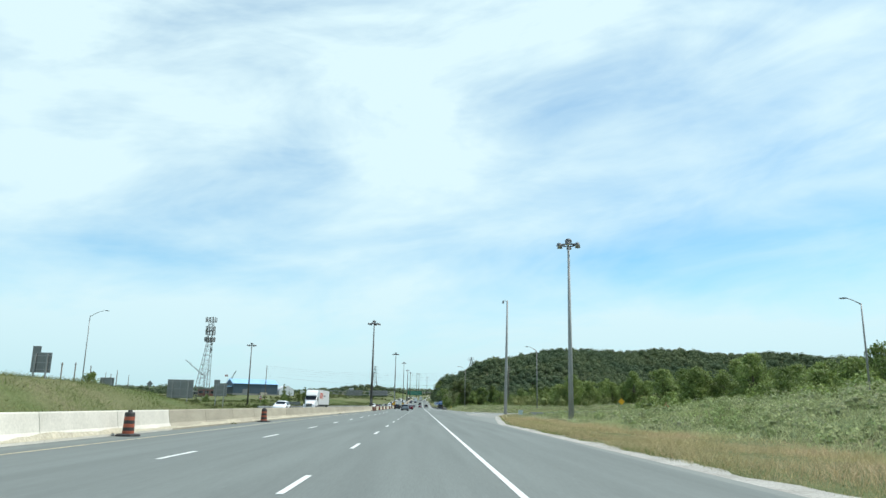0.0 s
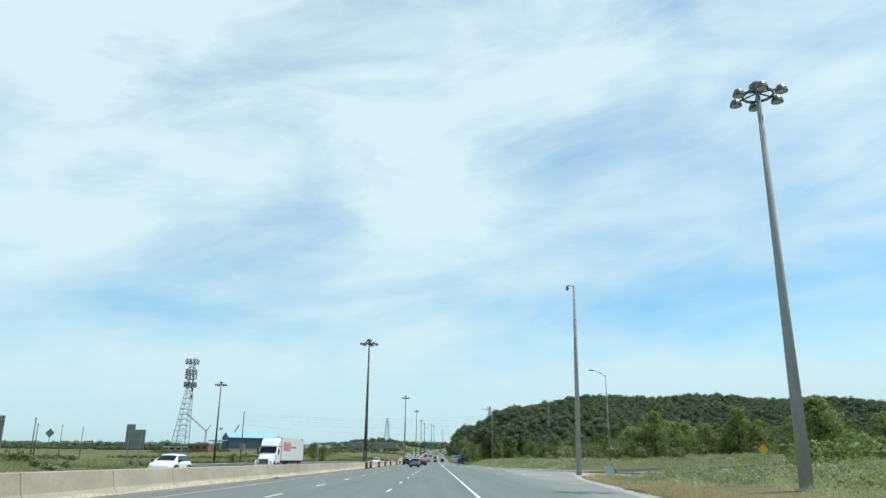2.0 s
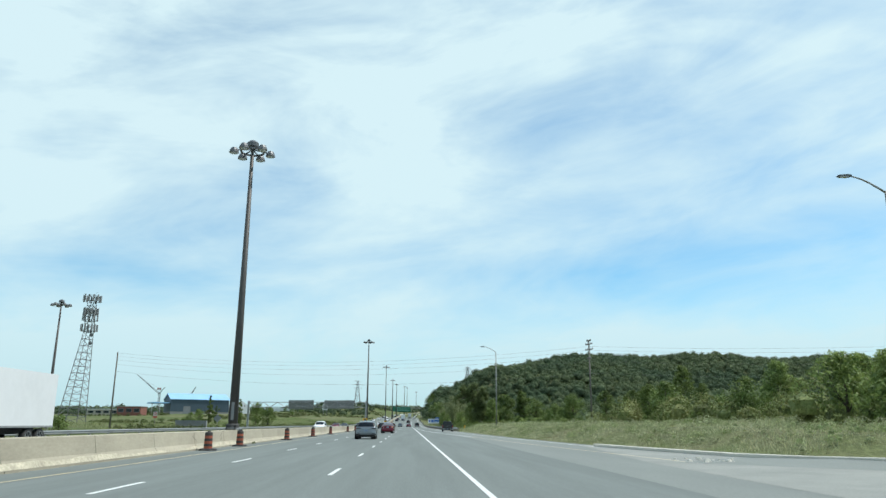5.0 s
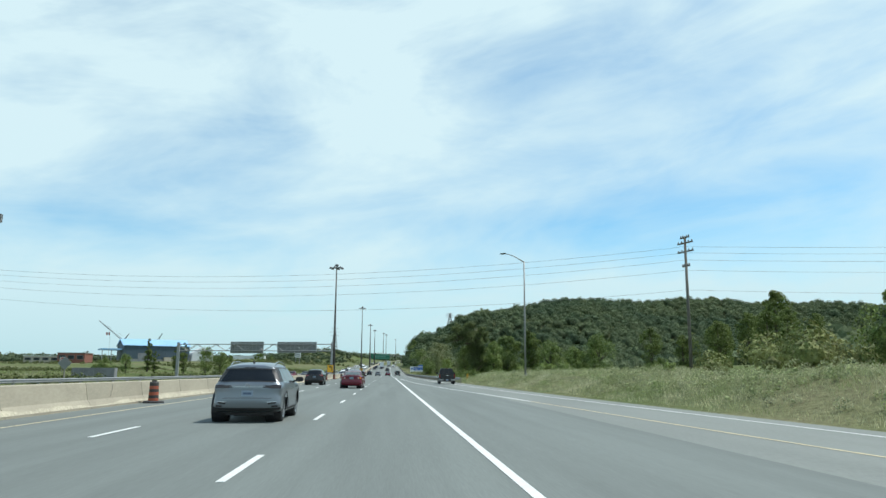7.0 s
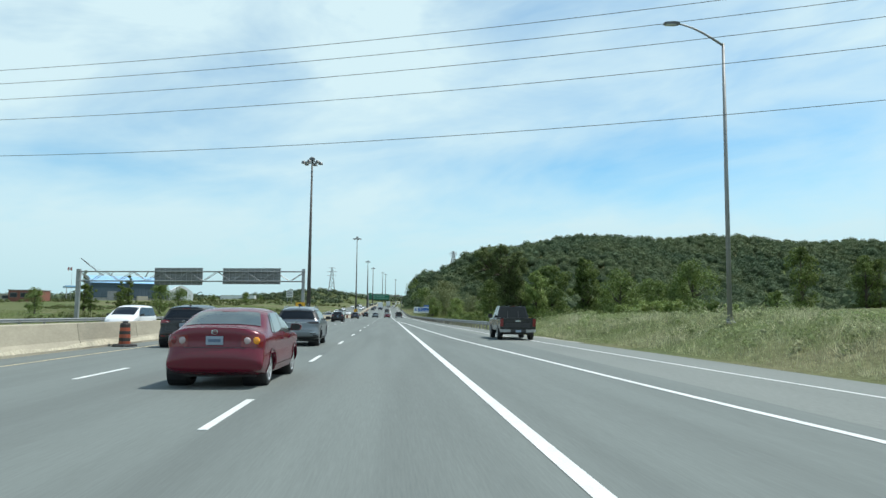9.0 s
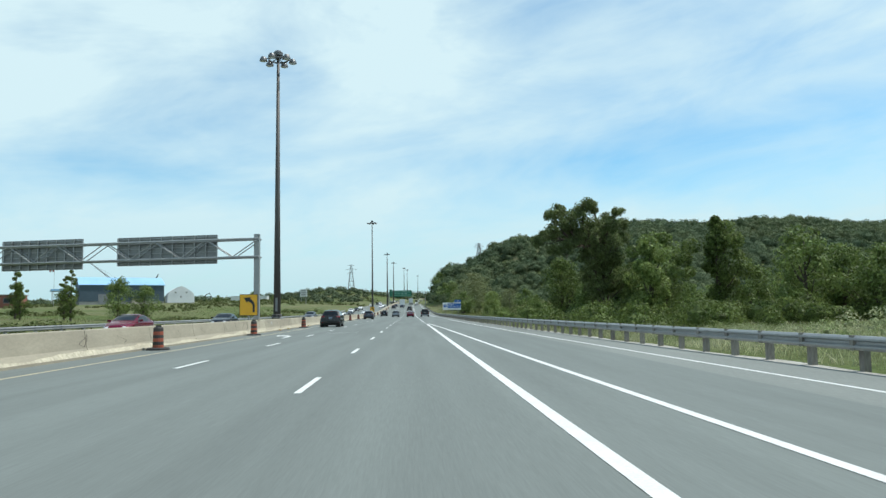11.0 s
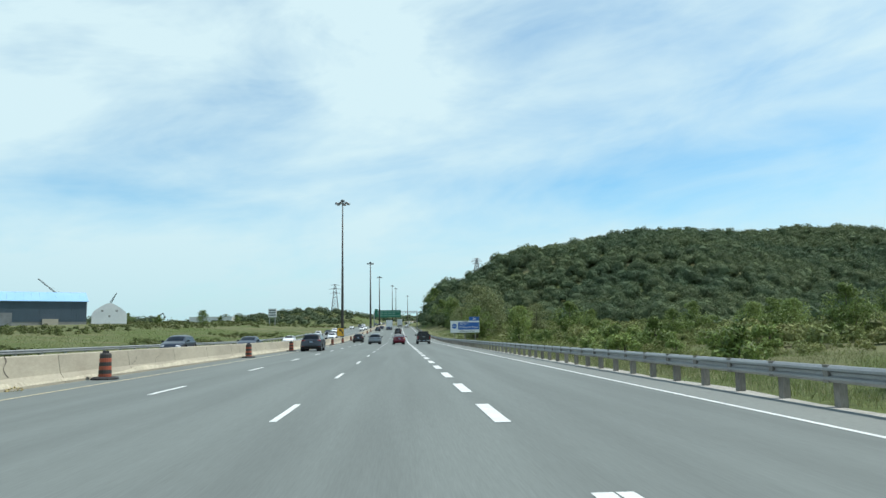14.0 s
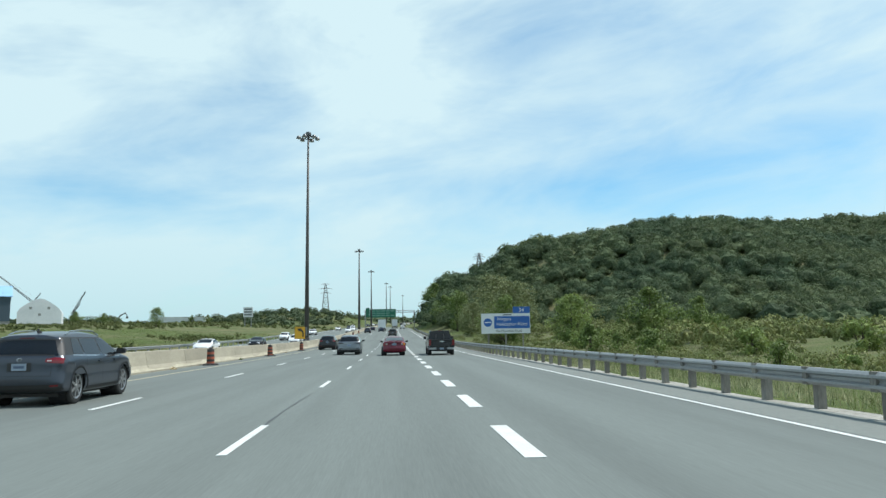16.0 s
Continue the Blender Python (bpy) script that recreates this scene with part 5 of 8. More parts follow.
# outlines of the bodies seen from the side, (y, z) from the tail (y = 0), clockwise from the rear bumper's foot
OUTLINES = {
    "suv": [(0.20, 0.30), (0.06, 0.36), (0.00, 0.52), (0.01, 0.66), (0.05, 0.80), (0.04, 0.97), (0.08, 1.07), (0.22, 1.27), (0.40, 1.46), (0.31, 1.52), (0.44, 1.555), (0.90, 1.61), (1.60, 1.645), (2.25, 1.63),
            (2.62, 1.565), (3.05, 1.36), (3.45, 1.12), (3.95, 1.05), (4.40, 0.95), (4.60, 0.80), (4.65, 0.60), (4.60, 0.36), (4.35, 0.24), (3.2, 0.22), (1.6, 0.22), (0.60, 0.23)],
    "sedan": [(0.24, 0.25), (0.08, 0.31), (0.00, 0.46), (0.00, 0.60), (0.015, 0.69), (0.06, 0.72), (0.07, 0.76), (0.075, 0.94), (0.05, 1.06), (0.055, 1.095), (0.14, 1.105), (0.34, 1.105), (0.56, 1.125), (0.84, 1.26), (1.16, 1.40), (1.50, 1.46), (1.95, 1.475), (2.35, 1.43),
              (2.75, 1.27), (3.25, 1.03), (3.75, 0.96), (4.20, 0.85), (4.45, 0.70), (4.54, 0.52), (4.48, 0.30), (4.25, 0.20), (3.1, 0.18), (1.6, 0.18), (0.62, 0.19)],
    "van": [(0.18, 0.30), (0.05, 0.36), (0.00, 0.52), (0.02, 0.70), (0.05, 0.86), (0.05, 1.02), (0.10, 1.16), (0.20, 1.45), (0.27, 1.62), (0.26, 1.69), (0.42, 1.74), (1.20, 1.77), (2.40, 1.76), (3.00, 1.70),
            (3.60, 1.42), (4.10, 1.12), (4.60, 1.00), (4.95, 0.84), (5.08, 0.62), (5.04, 0.38), (4.75, 0.25), (3.5, 0.23), (1.7, 0.23), (0.60, 0.24)],
}
# length, half width, belt height, lean of the windows, wheel radius, axles, windows (foot y0, y1, head y0, y1), window foot and head heights, rear glass heights
BODIES = {
    "suv": (4.65, 0.925, 1.03, 0.49, 0.388, (0.90, 3.68), ((0.66, 1.20, 0.86, 1.20), (1.26, 2.16, 1.26, 2.16), (2.22, 3.22, 2.22, 2.66)), (1.12, 1.05), 1.465, (1.13, 1.435)),
    "sedan": (4.54, 0.885, 0.96, 0.42, 0.325, (0.92, 3.52), ((0.98, 1.16, 1.34, 1.38), (1.21, 2.06, 1.43, 2.06), (2.11, 3.02, 2.11, 2.46)), (1.01, 0.97), 1.365, (1.145, 1.385)),
    "van": (5.1, 0.985, 1.02, 0.36, 0.345, (0.95, 4.02), ((0.34, 1.42, 0.46, 1.42), (1.48, 2.52, 1.48, 2.52), (2.58, 3.72, 2.58, 3.12)), (1.07, 1.03), 1.58, (1.12, 1.62)),
}


class Shell:
    """A car body as one closed skin: its side outline, its half width at each place, and rounded edges between them."""

    def __init__(self, kind, stretch=1.0, count=120):
        self.L, self.hw, self.belt, self.lean, self.wr, self.axles, self.panes, self.foot, self.head, self.rear_glass = BODIES[kind]
        pts = np.array(OUTLINES[kind])
        for _ in range(3):
            nxt = np.roll(pts, -1, 0)
            pts = np.stack([0.78 * pts + 0.22 * nxt, 0.22 * pts + 0.78 * nxt], 1).reshape(-1, 2)
        self.k = stretch
        seg = np.r_[0, np.cumsum(np.linalg.norm(np.diff(np.r_[pts, pts[:1]], axis=0), axis=1))]
        closed = np.r_[pts, pts[:1]]
        u = np.linspace(0, seg[-1], count, endpoint=False)
        self.b = np.stack([np.interp(u, seg, closed[:, 0]), np.interp(u, seg, closed[:, 1])], 1)
        t = np.roll(self.b, -1, 0) - np.roll(self.b, 1, 0)
        t /= np.linalg.norm(t, axis=1, keepdims=True)
        self.nrm = np.stack([t[:, 1], -t[:, 0]], 1)      # inward
        top = int(np.argmax(self.b[:, 1]))
        low_rear = int(np.argmin(np.where(self.b[:, 1] < 0.75, self.b[:, 0], 9)))
        self.rear_chain = self._chain(low_rear - 5, top)
        low_front = int(np.argmax(np.where(self.b[:, 1] < 0.75, self.b[:, 0], -9)))
        self.front_chain = self._chain(low_front + 5, top)

    def _chain(self, i, j):
        n = len(self.b)
        idx = [q % n for q in (range(i, j + 1) if i < j else range(i, j - 1, -1))]
        z = np.maximum.accumulate(self.b[idx, 1]) + np.arange(len(idx)) * 1e-6
        return z, self.b[idx], self.nrm[idx]

    def width(self, y, z):
        y, z = np.asarray(y, float), np.asarray(z, float)
        plan = 1 - 0.035 * smooth(0.55, -0.05, y) - 0.13 * smooth(self.L - 0.9, self.L, y)
        up = np.clip(z - self.belt, 0, None)
        hip = 0.012 * np.exp(-((z - self.belt + 0.12) / 0.05) ** 2) - 0.012 * np.exp(-((z - self.belt + 0.30) / 0.09) ** 2)
        return self.hw * plan + hip - self.lean * up - 0.03 * smooth(self.belt - 0.03, self.belt + 0.01, z) - 0.07 * smooth(0.45, 0.20, z)

    def edge(self, y, z):
        """The radius by which the skin is rounded: wide at the tail and nose, narrow along the roof."""
        return 0.12 + 0.09 * smooth(0.7, 0.2, y) * smooth(1.75, 1.2, z) * smooth(0.40, 0.62, z) - 0.05 * smooth(0.60, 0.40, z) + 0.16 * smooth(self.L - 1.0, self.L - 0.3, y)

    def side(self, y, z, off=0.0):
        """Half width of the skin at points of the flank."""
        p = np.stack([np.ravel(y), np.ravel(z)], 1).astype(float)
        a, d = self.b, np.roll(self.b, -1, 0) - self.b
        w = p[:, None, :] - a[None]
        t = np.clip((w * d).sum(-1) / ((d * d).sum(-1) + 1e-12), 0, 1)
        dist = np.linalg.norm(w - t[..., None] * d, axis=-1).min(1)
        r = self.edge(p[:, 0], p[:, 1])
        g = (1 - np.clip(1 - dist / r, 0, 1) ** 3.0) ** (1 / 3.0)
        return (self.width(p[:, 0], p[:, 1]) * g + off).reshape(np.shape(y))

    def end(self, x, z, off=0.0, front=False):
        """A point of the tail or nose at the height z, x off the middle, lifted by off."""
        zs, pts, nr = self.front_chain if front else self.rear_chain
        b = np.array([np.interp(z, zs, pts[:, 0]), np.interp(z, zs, pts[:, 1])])
        n = np.array([np.interp(z, zs, nr[:, 0]), np.interp(z, zs, nr[:, 1])])
        n /= np.linalg.norm(n)
        d = 0.05
        for _ in range(4):
            p = b + n * d
            q = min(abs(x) / float(self.width(p[0], p[1])), 0.9995)
            d = float(self.edge(p[0], p[1])) * (1 - (1 - q ** 3.0) ** (1 / 3.0))
        p = b + n * (d - off)
        return (math.copysign(abs(x) + off * 0.5 * q ** 4, x), p[0] * self.k, p[1])

    def skin(self, name, colour):
        m, n = Mesh(), len(self.b)
        target = np.stack([np.clip(self.b[:, 0], 0.75, self.L - 0.85), np.full(n, 0.66)], 1)
        way = target - self.b
        reach = np.linalg.norm(way, axis=1)
        steps = [0, 0.003, 0.009, 0.018, 0.032, 0.052, 0.078, 0.11, 0.15, 0.20, 0.27]
        rows = [np.clip(s / reach, 0, 1) for s in steps]
        rows += [rows[-1] + (1 - rows[-1]) * f for f in (0.25, 0.5, 0.75, 1.0)]
        vs, k = [], len(rows)
        for lam in rows:
            p = self.b + way * lam[:, None]
            for cy in self.axles:                       # the skin ends on the wheel arches' circles
                c = np.array([cy, self.wr])
                r = np.linalg.norm(p - c, axis=1)
                snap = (np.abs(r - 1.13 * self.wr) < 0.045) & (lam > 0.02)
                p[snap] = c + (p[snap] - c) * (1.13 * self.wr / r[snap])[:, None]
            x = self.side(p[:, 0], p[:, 1])
            vs.append((p, x))
        verts, keep, faces = [], [], []
        for s in (1, -1):
            for p, x in vs:
                verts += [(s * x[i], p[i, 0] * self.k, p[i, 1]) for i in range(n)]
                keep += [all((p[i, 0] - cy) ** 2 + (p[i, 1] - self.wr) ** 2 > (1.128 * self.wr) ** 2 for cy in self.axles) or x[i] < 0.4 for i in range(n)]
        for s in (0, 1):
            for r in range(k - 1):
                for i in range(n):
                    q = [s * k * n + r * n + i, s * k * n + r * n + (i + 1) % n, s * k * n + (r + 1) * n + (i + 1) % n, s * k * n + (r + 1) * n + i]
                    if any(keep[j] for j in q) and not (sum(keep[j] for j in q) < 2 and r > 4):
                        faces.append(tuple(q))
        m.add(verts, faces)
        me = m.data(name, colour, True, fix=False)
        bm = bmesh.new()
        bm.from_mesh(me)
        bmesh.ops.remove_doubles(bm, verts=bm.verts, dist=0.0015)
        bmesh.ops.delete(bm, geom=[v for v in bm.verts if not v.link_faces], context="VERTS")
        bmesh.ops.recalc_face_normals(bm, faces=bm.faces)
        bm.to_mesh(me)
        bm.free()
        me.polygons.foreach_set("use_smooth", [True] * len(me.polygons))
        me.set_sharp_from_angle(angle=radians(50))
        return me


def vehicle(kind, colour, at, label, roof_rails=False, amber=False, light=RED_LIGHT, stretch=1.0, plate=True, group="traffic on the highway", name=None, slim=False, glass=None, rim_mat=None):
    """A passenger car whose tail stands at the origin and which heads along +y."""
    far = group == "oncoming traffic"
    sh = Shell(kind, stretch, 72 if far else 120)
    glass = glass or DARK_GLASS
    t = thing(name or {"suv": "suv_car", "sedan": "sedan_car", "van": "minivan"}[kind], label, "car", group=group, at=at)
    body = new("body", sh.skin("body", colour))
    body.parent = t
    L = sh.L

    def panel(nm, mat, xs, zs, off, parent=None, front=False, lab="", skew=0.0, taper=1.0):
        """A piece that follows the tail or nose: xs and zs are its edges; skew raises its outer end; taper narrows its inner end."""
        nx, nz = len(xs), len(zs)
        lo, hi, mid = min(map(abs, xs)), max(map(abs, xs)), (zs[0] + zs[-1]) / 2
        thin = lambda x: taper + (1 - taper) * min(1.0, 1.6 * (abs(x) - lo) / (hi - lo + 1e-6))
        g = [sh.end(x, mid + (z - mid) * thin(x) + skew * abs(x), off, front) for z in zs for x in xs]
        return part(nm, Mesh().add(g, [(j * nx + i, j * nx + i + 1, (j + 1) * nx + i + 1, (j + 1) * nx + i) for j in range(nz - 1) for i in range(nx - 1)]), mat, parent or body, lab, smooth=True)

    def flank(nm, mat, corner, off, parent=None, side=1, nu=7, nv=4):
        """A piece that follows the flank between a foot line and a head line: (y0, z0), (y1, z1), (head y1, z), (head y0, z)."""
        (a, b), (c, d), (e, f), (g, h) = corner
        u, v = np.meshgrid(np.linspace(0, 1, nu), np.linspace(0, 1, nv))
        y = (a * (1 - u) + c * u) * (1 - v) + (g * (1 - u) + e * u) * v
        z = (b * (1 - u) + d * u) * (1 - v) + (h * (1 - u) + f * u) * v
        x = sh.side(y, z, off)
        vs = [(side * x[j, i], y[j, i] * stretch, z[j, i]) for j in range(nv) for i in range(nu)]
        return part(nm, Mesh().add(vs, [(j * nu + i, j * nu + i + 1, (j + 1) * nu + i + 1, (j + 1) * nu + i) for j in range(nv - 1) for i in range(nu - 1)]), mat, parent or body, smooth=True)

    lin = lambda a, b, n: [a + (b - a) * i / (n - 1) for i in range(n)]
    w_at = lambda z: float(sh.width(0.25, z))
    # side windows in a dark surround
    fz = lambda y: float(np.interp(y, [0.6, 3.2], sh.foot))
    for side in (1, -1):
        p0, p1 = sh.panes[0], sh.panes[-1]
        flank("window_surround", PLASTIC, ((p0[0] - 0.05, fz(p0[0]) - 0.025), (p1[1] + 0.06, fz(p1[1]) - 0.025), (p1[3] + 0.05, sh.head + 0.03), (p0[2] - 0.05, sh.head + 0.03)), 0.004, None, side, 16, 6)
        if kind == "suv":
            flank("pillar_trim", PLASTIC, ((0.16, 1.10), (0.64, 1.10), (0.84, sh.head + 0.03), (0.46, sh.head + 0.03)), 0.005, None, side, 12, 8)
        for y0, y1, h0, h1 in sh.panes:
            flank("window", glass, ((y0, fz(y0)), (y1, fz(y1)), (h1, sh.head), (h0, sh.head)), 0.009, None, side, 8, 5)
        if kind == "suv" and not far:
            flank("window_trim", CHROME, ((p0[0] - 0.05, fz(p0[0]) - 0.035), (p1[1] + 0.02, fz(p1[1]) - 0.035), (p1[1] + 0.02, fz(p1[1]) - 0.015), (p0[0] - 0.05, fz(p0[0]) - 0.015)), 0.011, None, side, 14, 2)
        # doors: seams, handles, sill
        ya, yb, yc = p0[1] + 0.03, sh.panes[1][1] + 0.03, p1[1] + 0.05
        if not far:
            for y in (yb, yc):
                flank("door_seam", PLASTIC, ((y - 0.005, 0.36), (y + 0.005, 0.36), (y + 0.005, fz(y) - 0.03), (y - 0.005, fz(y) - 0.03)), 0.003, None, side, 2, 8)
            flank("door_seam", PLASTIC, ((sh.axles[0] + 0.42, 0.40), (sh.axles[0] + 0.43, 0.40), (ya + 0.01, fz(ya) - 0.03), (ya, fz(ya) - 0.03)), 0.003, None, side, 2, 8)
            for y in (yb - 0.20, yc - 0.34 - 0.6 * (kind == "van")):
                z = sh.belt - 0.10
                x = float(sh.side(y, z))
                part("door_handle", Mesh().box(min(side * (x - 0.01), side * (x + 0.028)), max(side * (x - 0.01), side * (x + 0.028)), (y - 0.10) * stretch, (y + 0.10) * stretch, z - 0.015, z + 0.018), CHROME if slim else colour, body)
        flank("sill", PLASTIC if kind != "sedan" else colour, ((sh.axles[0] + sh.wr * 1.2, 0.25), (sh.axles[1] - sh.wr * 1.2, 0.25), (sh.axles[1] - sh.wr * 1.2, 0.37), (sh.axles[0] + sh.wr * 1.2, 0.37)), 0.010, None, side, 8, 3)
        # mirror
        my = p1[1] - 0.16
        mx, mz = float(sh.side(my, fz(my))), fz(my) + 0.02
        shape = [(side * (mx + 0.15) + 0.115 * math.copysign(abs(math.cos(q)) ** 0.65, math.cos(q)), mz + 0.07 + 0.075 * math.copysign(abs(math.sin(q)) ** 0.65, math.sin(q))) for q in [math.tau * i / 16 for i in range(16)]]
        mir = part("door_mirror", Mesh().extrude(shape, 0.11, "xz", my * stretch - 0.05), colour if kind == "sedan" else PLASTIC, body)
        part("mirror_glass", Mesh().extrude([(side * (mx + 0.15) + (p - side * (mx + 0.15)) * 0.86, mz + 0.07 + (q - mz - 0.07) * 0.84) for p, q in shape], 0.004, "xz", my * stretch - 0.0545), PLASTIC, mir)
        part("mirror_stalk", Mesh().box(min(side * (mx - 0.02), side * (mx + 0.10)), max(side * (mx - 0.02), side * (mx + 0.10)), my * stretch - 0.02, my * stretch + 0.04, mz, mz + 0.05), PLASTIC, mir)
        if roof_rails:
            ys = np.linspace(0.75, 2.55, 8)
            zz = np.interp(ys, *[np.array(q) for q in zip(*[(p[0], p[1]) for p in sh.b[np.argsort(sh.b[:, 0])] if p[1] > 1.3])])
            pts = [(side * (float(sh.side(y, z - 0.07)) - 0.02), y * stretch, z + 0.01 - (0.05 if i in (0, 7) else 0)) for i, (y, z) in enumerate(zip(ys, zz))]
            part("roof_rail", Mesh().tube(pts, 0.018, 6), CHROME, body)
    # glass at both ends
    g0, g1 = sh.rear_glass
    wide = [-1, -0.92, -0.75, -0.5, -0.25, 0, 0.25, 0.5, 0.75, 0.92, 1]
    if kind != "sedan":
        panel("glass_surround", PLASTIC, [x * (w_at(g1) - 0.008) for x in wide], lin(g0 - 0.03, g1 + 0.03, 7), 0.005)
    zr = lin(g0, g1, 7)
    nx = len(wide)
    grid = [sh.end(x * ((w_at(z) if kind != "sedan" else float(sh.width(0.9, z))) - 0.075 - 0.03 * (i / 6)), z, 0.010) for i, z in enumerate(zr) for x in wide]
    part("rear_window", Mesh().add(grid, [(j * nx + i, j * nx + i + 1, (j + 1) * nx + i + 1, (j + 1) * nx + i) for j in range(6) for i in range(nx - 1)]), glass, body, smooth=True)
    f0, f1 = sh.foot[1] + 0.10, sh.head + 0.05
    panel("windscreen", glass, [x * (float(sh.width(L * 0.62, (f0 + f1) / 2)) - 0.10) for x in wide], lin(f0, f1, 6), 0.008, front=True)
    # lamps
    tz = sh.belt
    for side in (1, -1):
        W = w_at(tz)
        if kind == "sedan":
            lamp = panel("tail_light", light, [side * W * f for f in (0.56, 0.70, 0.84, 0.94, 0.985, 0.998)], lin(tz - 0.22, tz - 0.02, 4), 0.008, skew=0.03)
            for f, mat, nm, rr in ((0.68, REVERSE, "reverse_light", 0.062), (0.86, AMBER if amber and side == 1 else light, "turn_signal", 0.066)):
                c = sh.end(side * W * f, tz - 0.095, 0.012)
                part(nm, Mesh().lathe([(0.0, -0.014), (rr * 0.6, -0.012), (rr, 0.0), (rr, 0.05)], 18, c, "y"), mat, lamp, smooth=True)
        elif slim:
            lamp = panel("tail_light", light, [side * W * f for f in (0.46, 0.6, 0.75, 0.88, 0.96, 0.99, 0.999)], lin(tz - 0.165, tz - 0.045, 3), 0.008, skew=0.075, taper=0.15)
            panel("light_strip", SMOKED, [side * W * f for f in (0.50, 0.66, 0.84, 0.95)], [tz - 0.062, tz - 0.048], 0.012, lamp, skew=0.045)
            panel("exhaust_trim", CHROME, [side * w_at(0.5) * f for f in (0.60, 0.74, 0.86)], [0.50, 0.515], 0.010, skew=0.09)
            # Flat dark strip on the skin stands for a shaded exhaust hollow.
            panel("exhaust_recess", PLASTIC, [side * w_at(0.5) * f for f in (0.62, 0.74, 0.85)], [0.445, 0.50], 0.008, skew=0.09)
        else:
            top, low = (tz + 0.02, tz - 0.14) if kind == "suv" else (tz + 0.16, tz - 0.12)
            lamp = panel("tail_light", light, [side * W * f for f in (0.60 if kind == "suv" else 0.78, 0.80, 0.90, 0.96, 0.99, 0.999)], lin(low, top, 5), 0.008, skew=0.05, taper=0.45)
            panel("reverse_light", REVERSE, [side * W * f for f in ((0.64, 0.74) if kind == "suv" else (0.80, 0.90))], [(low + top) / 2 - 0.025, (low + top) / 2 + 0.005], 0.012, lamp, skew=0.05)
        if kind != "sedan":
            panel("reflector", light, [side * w_at(0.5) * f for f in (0.72, 0.82, 0.90)], [0.43, 0.465], 0.014)
        hz = 0.70 if kind == "sedan" else 0.80
        Wf = float(sh.width(L - 0.3, hz))
        panel("headlight", CLEAR_LIGHT, [side * Wf * f for f in (0.55, 0.75, 0.90, 0.97, 0.995)], lin(hz - 0.07, hz + 0.04, 3), 0.008, front=True)
    # tail: bumper, trim, plate, seams
    if kind != "sedan":
        panel("lower_bumper", PLASTIC, [x * w_at(0.42) * 0.985 for x in wide], lin(0.325, 0.475 if not slim else 0.40, 4), 0.012)
    if slim:
        panel("bumper_trim", CHROME, [x * w_at(tz) * 0.46 for x in wide], [tz - 0.075, tz - 0.062], 0.010)
    zl = 0.66 if kind != "sedan" else 0.735
    wl = w_at(0.8) * (0.72 if kind != "sedan" else 0.60)
    panel("tailgate_seam", PLASTIC, [x * wl for x in wide], [zl, zl + 0.010], 0.004)
    for side in (1, -1) if not slim else ():
        panel("tailgate_seam", PLASTIC, [side * wl, side * (wl + 0.009)], lin(zl, zl + 0.2, 4), 0.004)
    zp = (0.79 if slim else 0.86) if kind != "sedan" else 0.865
    if kind != "sedan":
        panel("plate_recess", PLASTIC if not slim else colour, [-0.25, -0.12, 0, 0.12, 0.25], lin(zp - 0.10, zp + 0.09, 3), 0.006)
    if plate:
        py = sh.end(0, zp, 0.0)[1]
        p = part("number_plate", Mesh().box(-0.152, 0.152, py - 0.022, py + 0.05, zp - 0.076, zp + 0.076), PLATE, body, "blank pale plate")
        part("plate_bar", Mesh().box(-0.11, 0.11, py - 0.026, py - 0.022, zp - 0.03, zp + 0.025), PLATE_INK, p)
    ez = tz - 0.02 if kind != "sedan" else tz + 0.055
    c = sh.end(0, ez, 0.0)
    ring = [(0.055 * math.cos(math.tau * i / 16), c[1] - 0.012, c[2] + 0.038 * math.sin(math.tau * i / 16)) for i in range(17)]
    part("emblem", Mesh().tube(ring, 0.007, 5, False).tube([(-0.05, c[1] - 0.012, c[2] + 0.006), (0.05, c[1] - 0.012, c[2] + 0.006)], 0.006, 5), CHROME, body)
    panel("brake_strip", light, [-0.16, -0.08, 0, 0.08, 0.16], [g1 + 0.035, g1 + 0.05] if kind != "sedan" else [g1 - 0.012, g1], 0.013)
    panel("grille", PLASTIC, [x * 0.55 for x in wide], lin(0.42, 0.62, 3), 0.008, front=True)
    part("underbody", Mesh().box(-0.66, 0.66, 0.45, (L - 0.4) * stretch, 0.19, 0.34), PLASTIC, body)
    if kind == "suv":
        part("fin", Mesh().extrude([(0.78 * stretch, 1.585), (0.98 * stretch, 1.61), (0.80 * stretch, 1.69)], 0.03, "yz", -0.015), PLASTIC, body)
    # wheels in their arches
    tyre, rim, disc = wheel_meshes(sh.wr, 0.225, rim_mat or RIM)
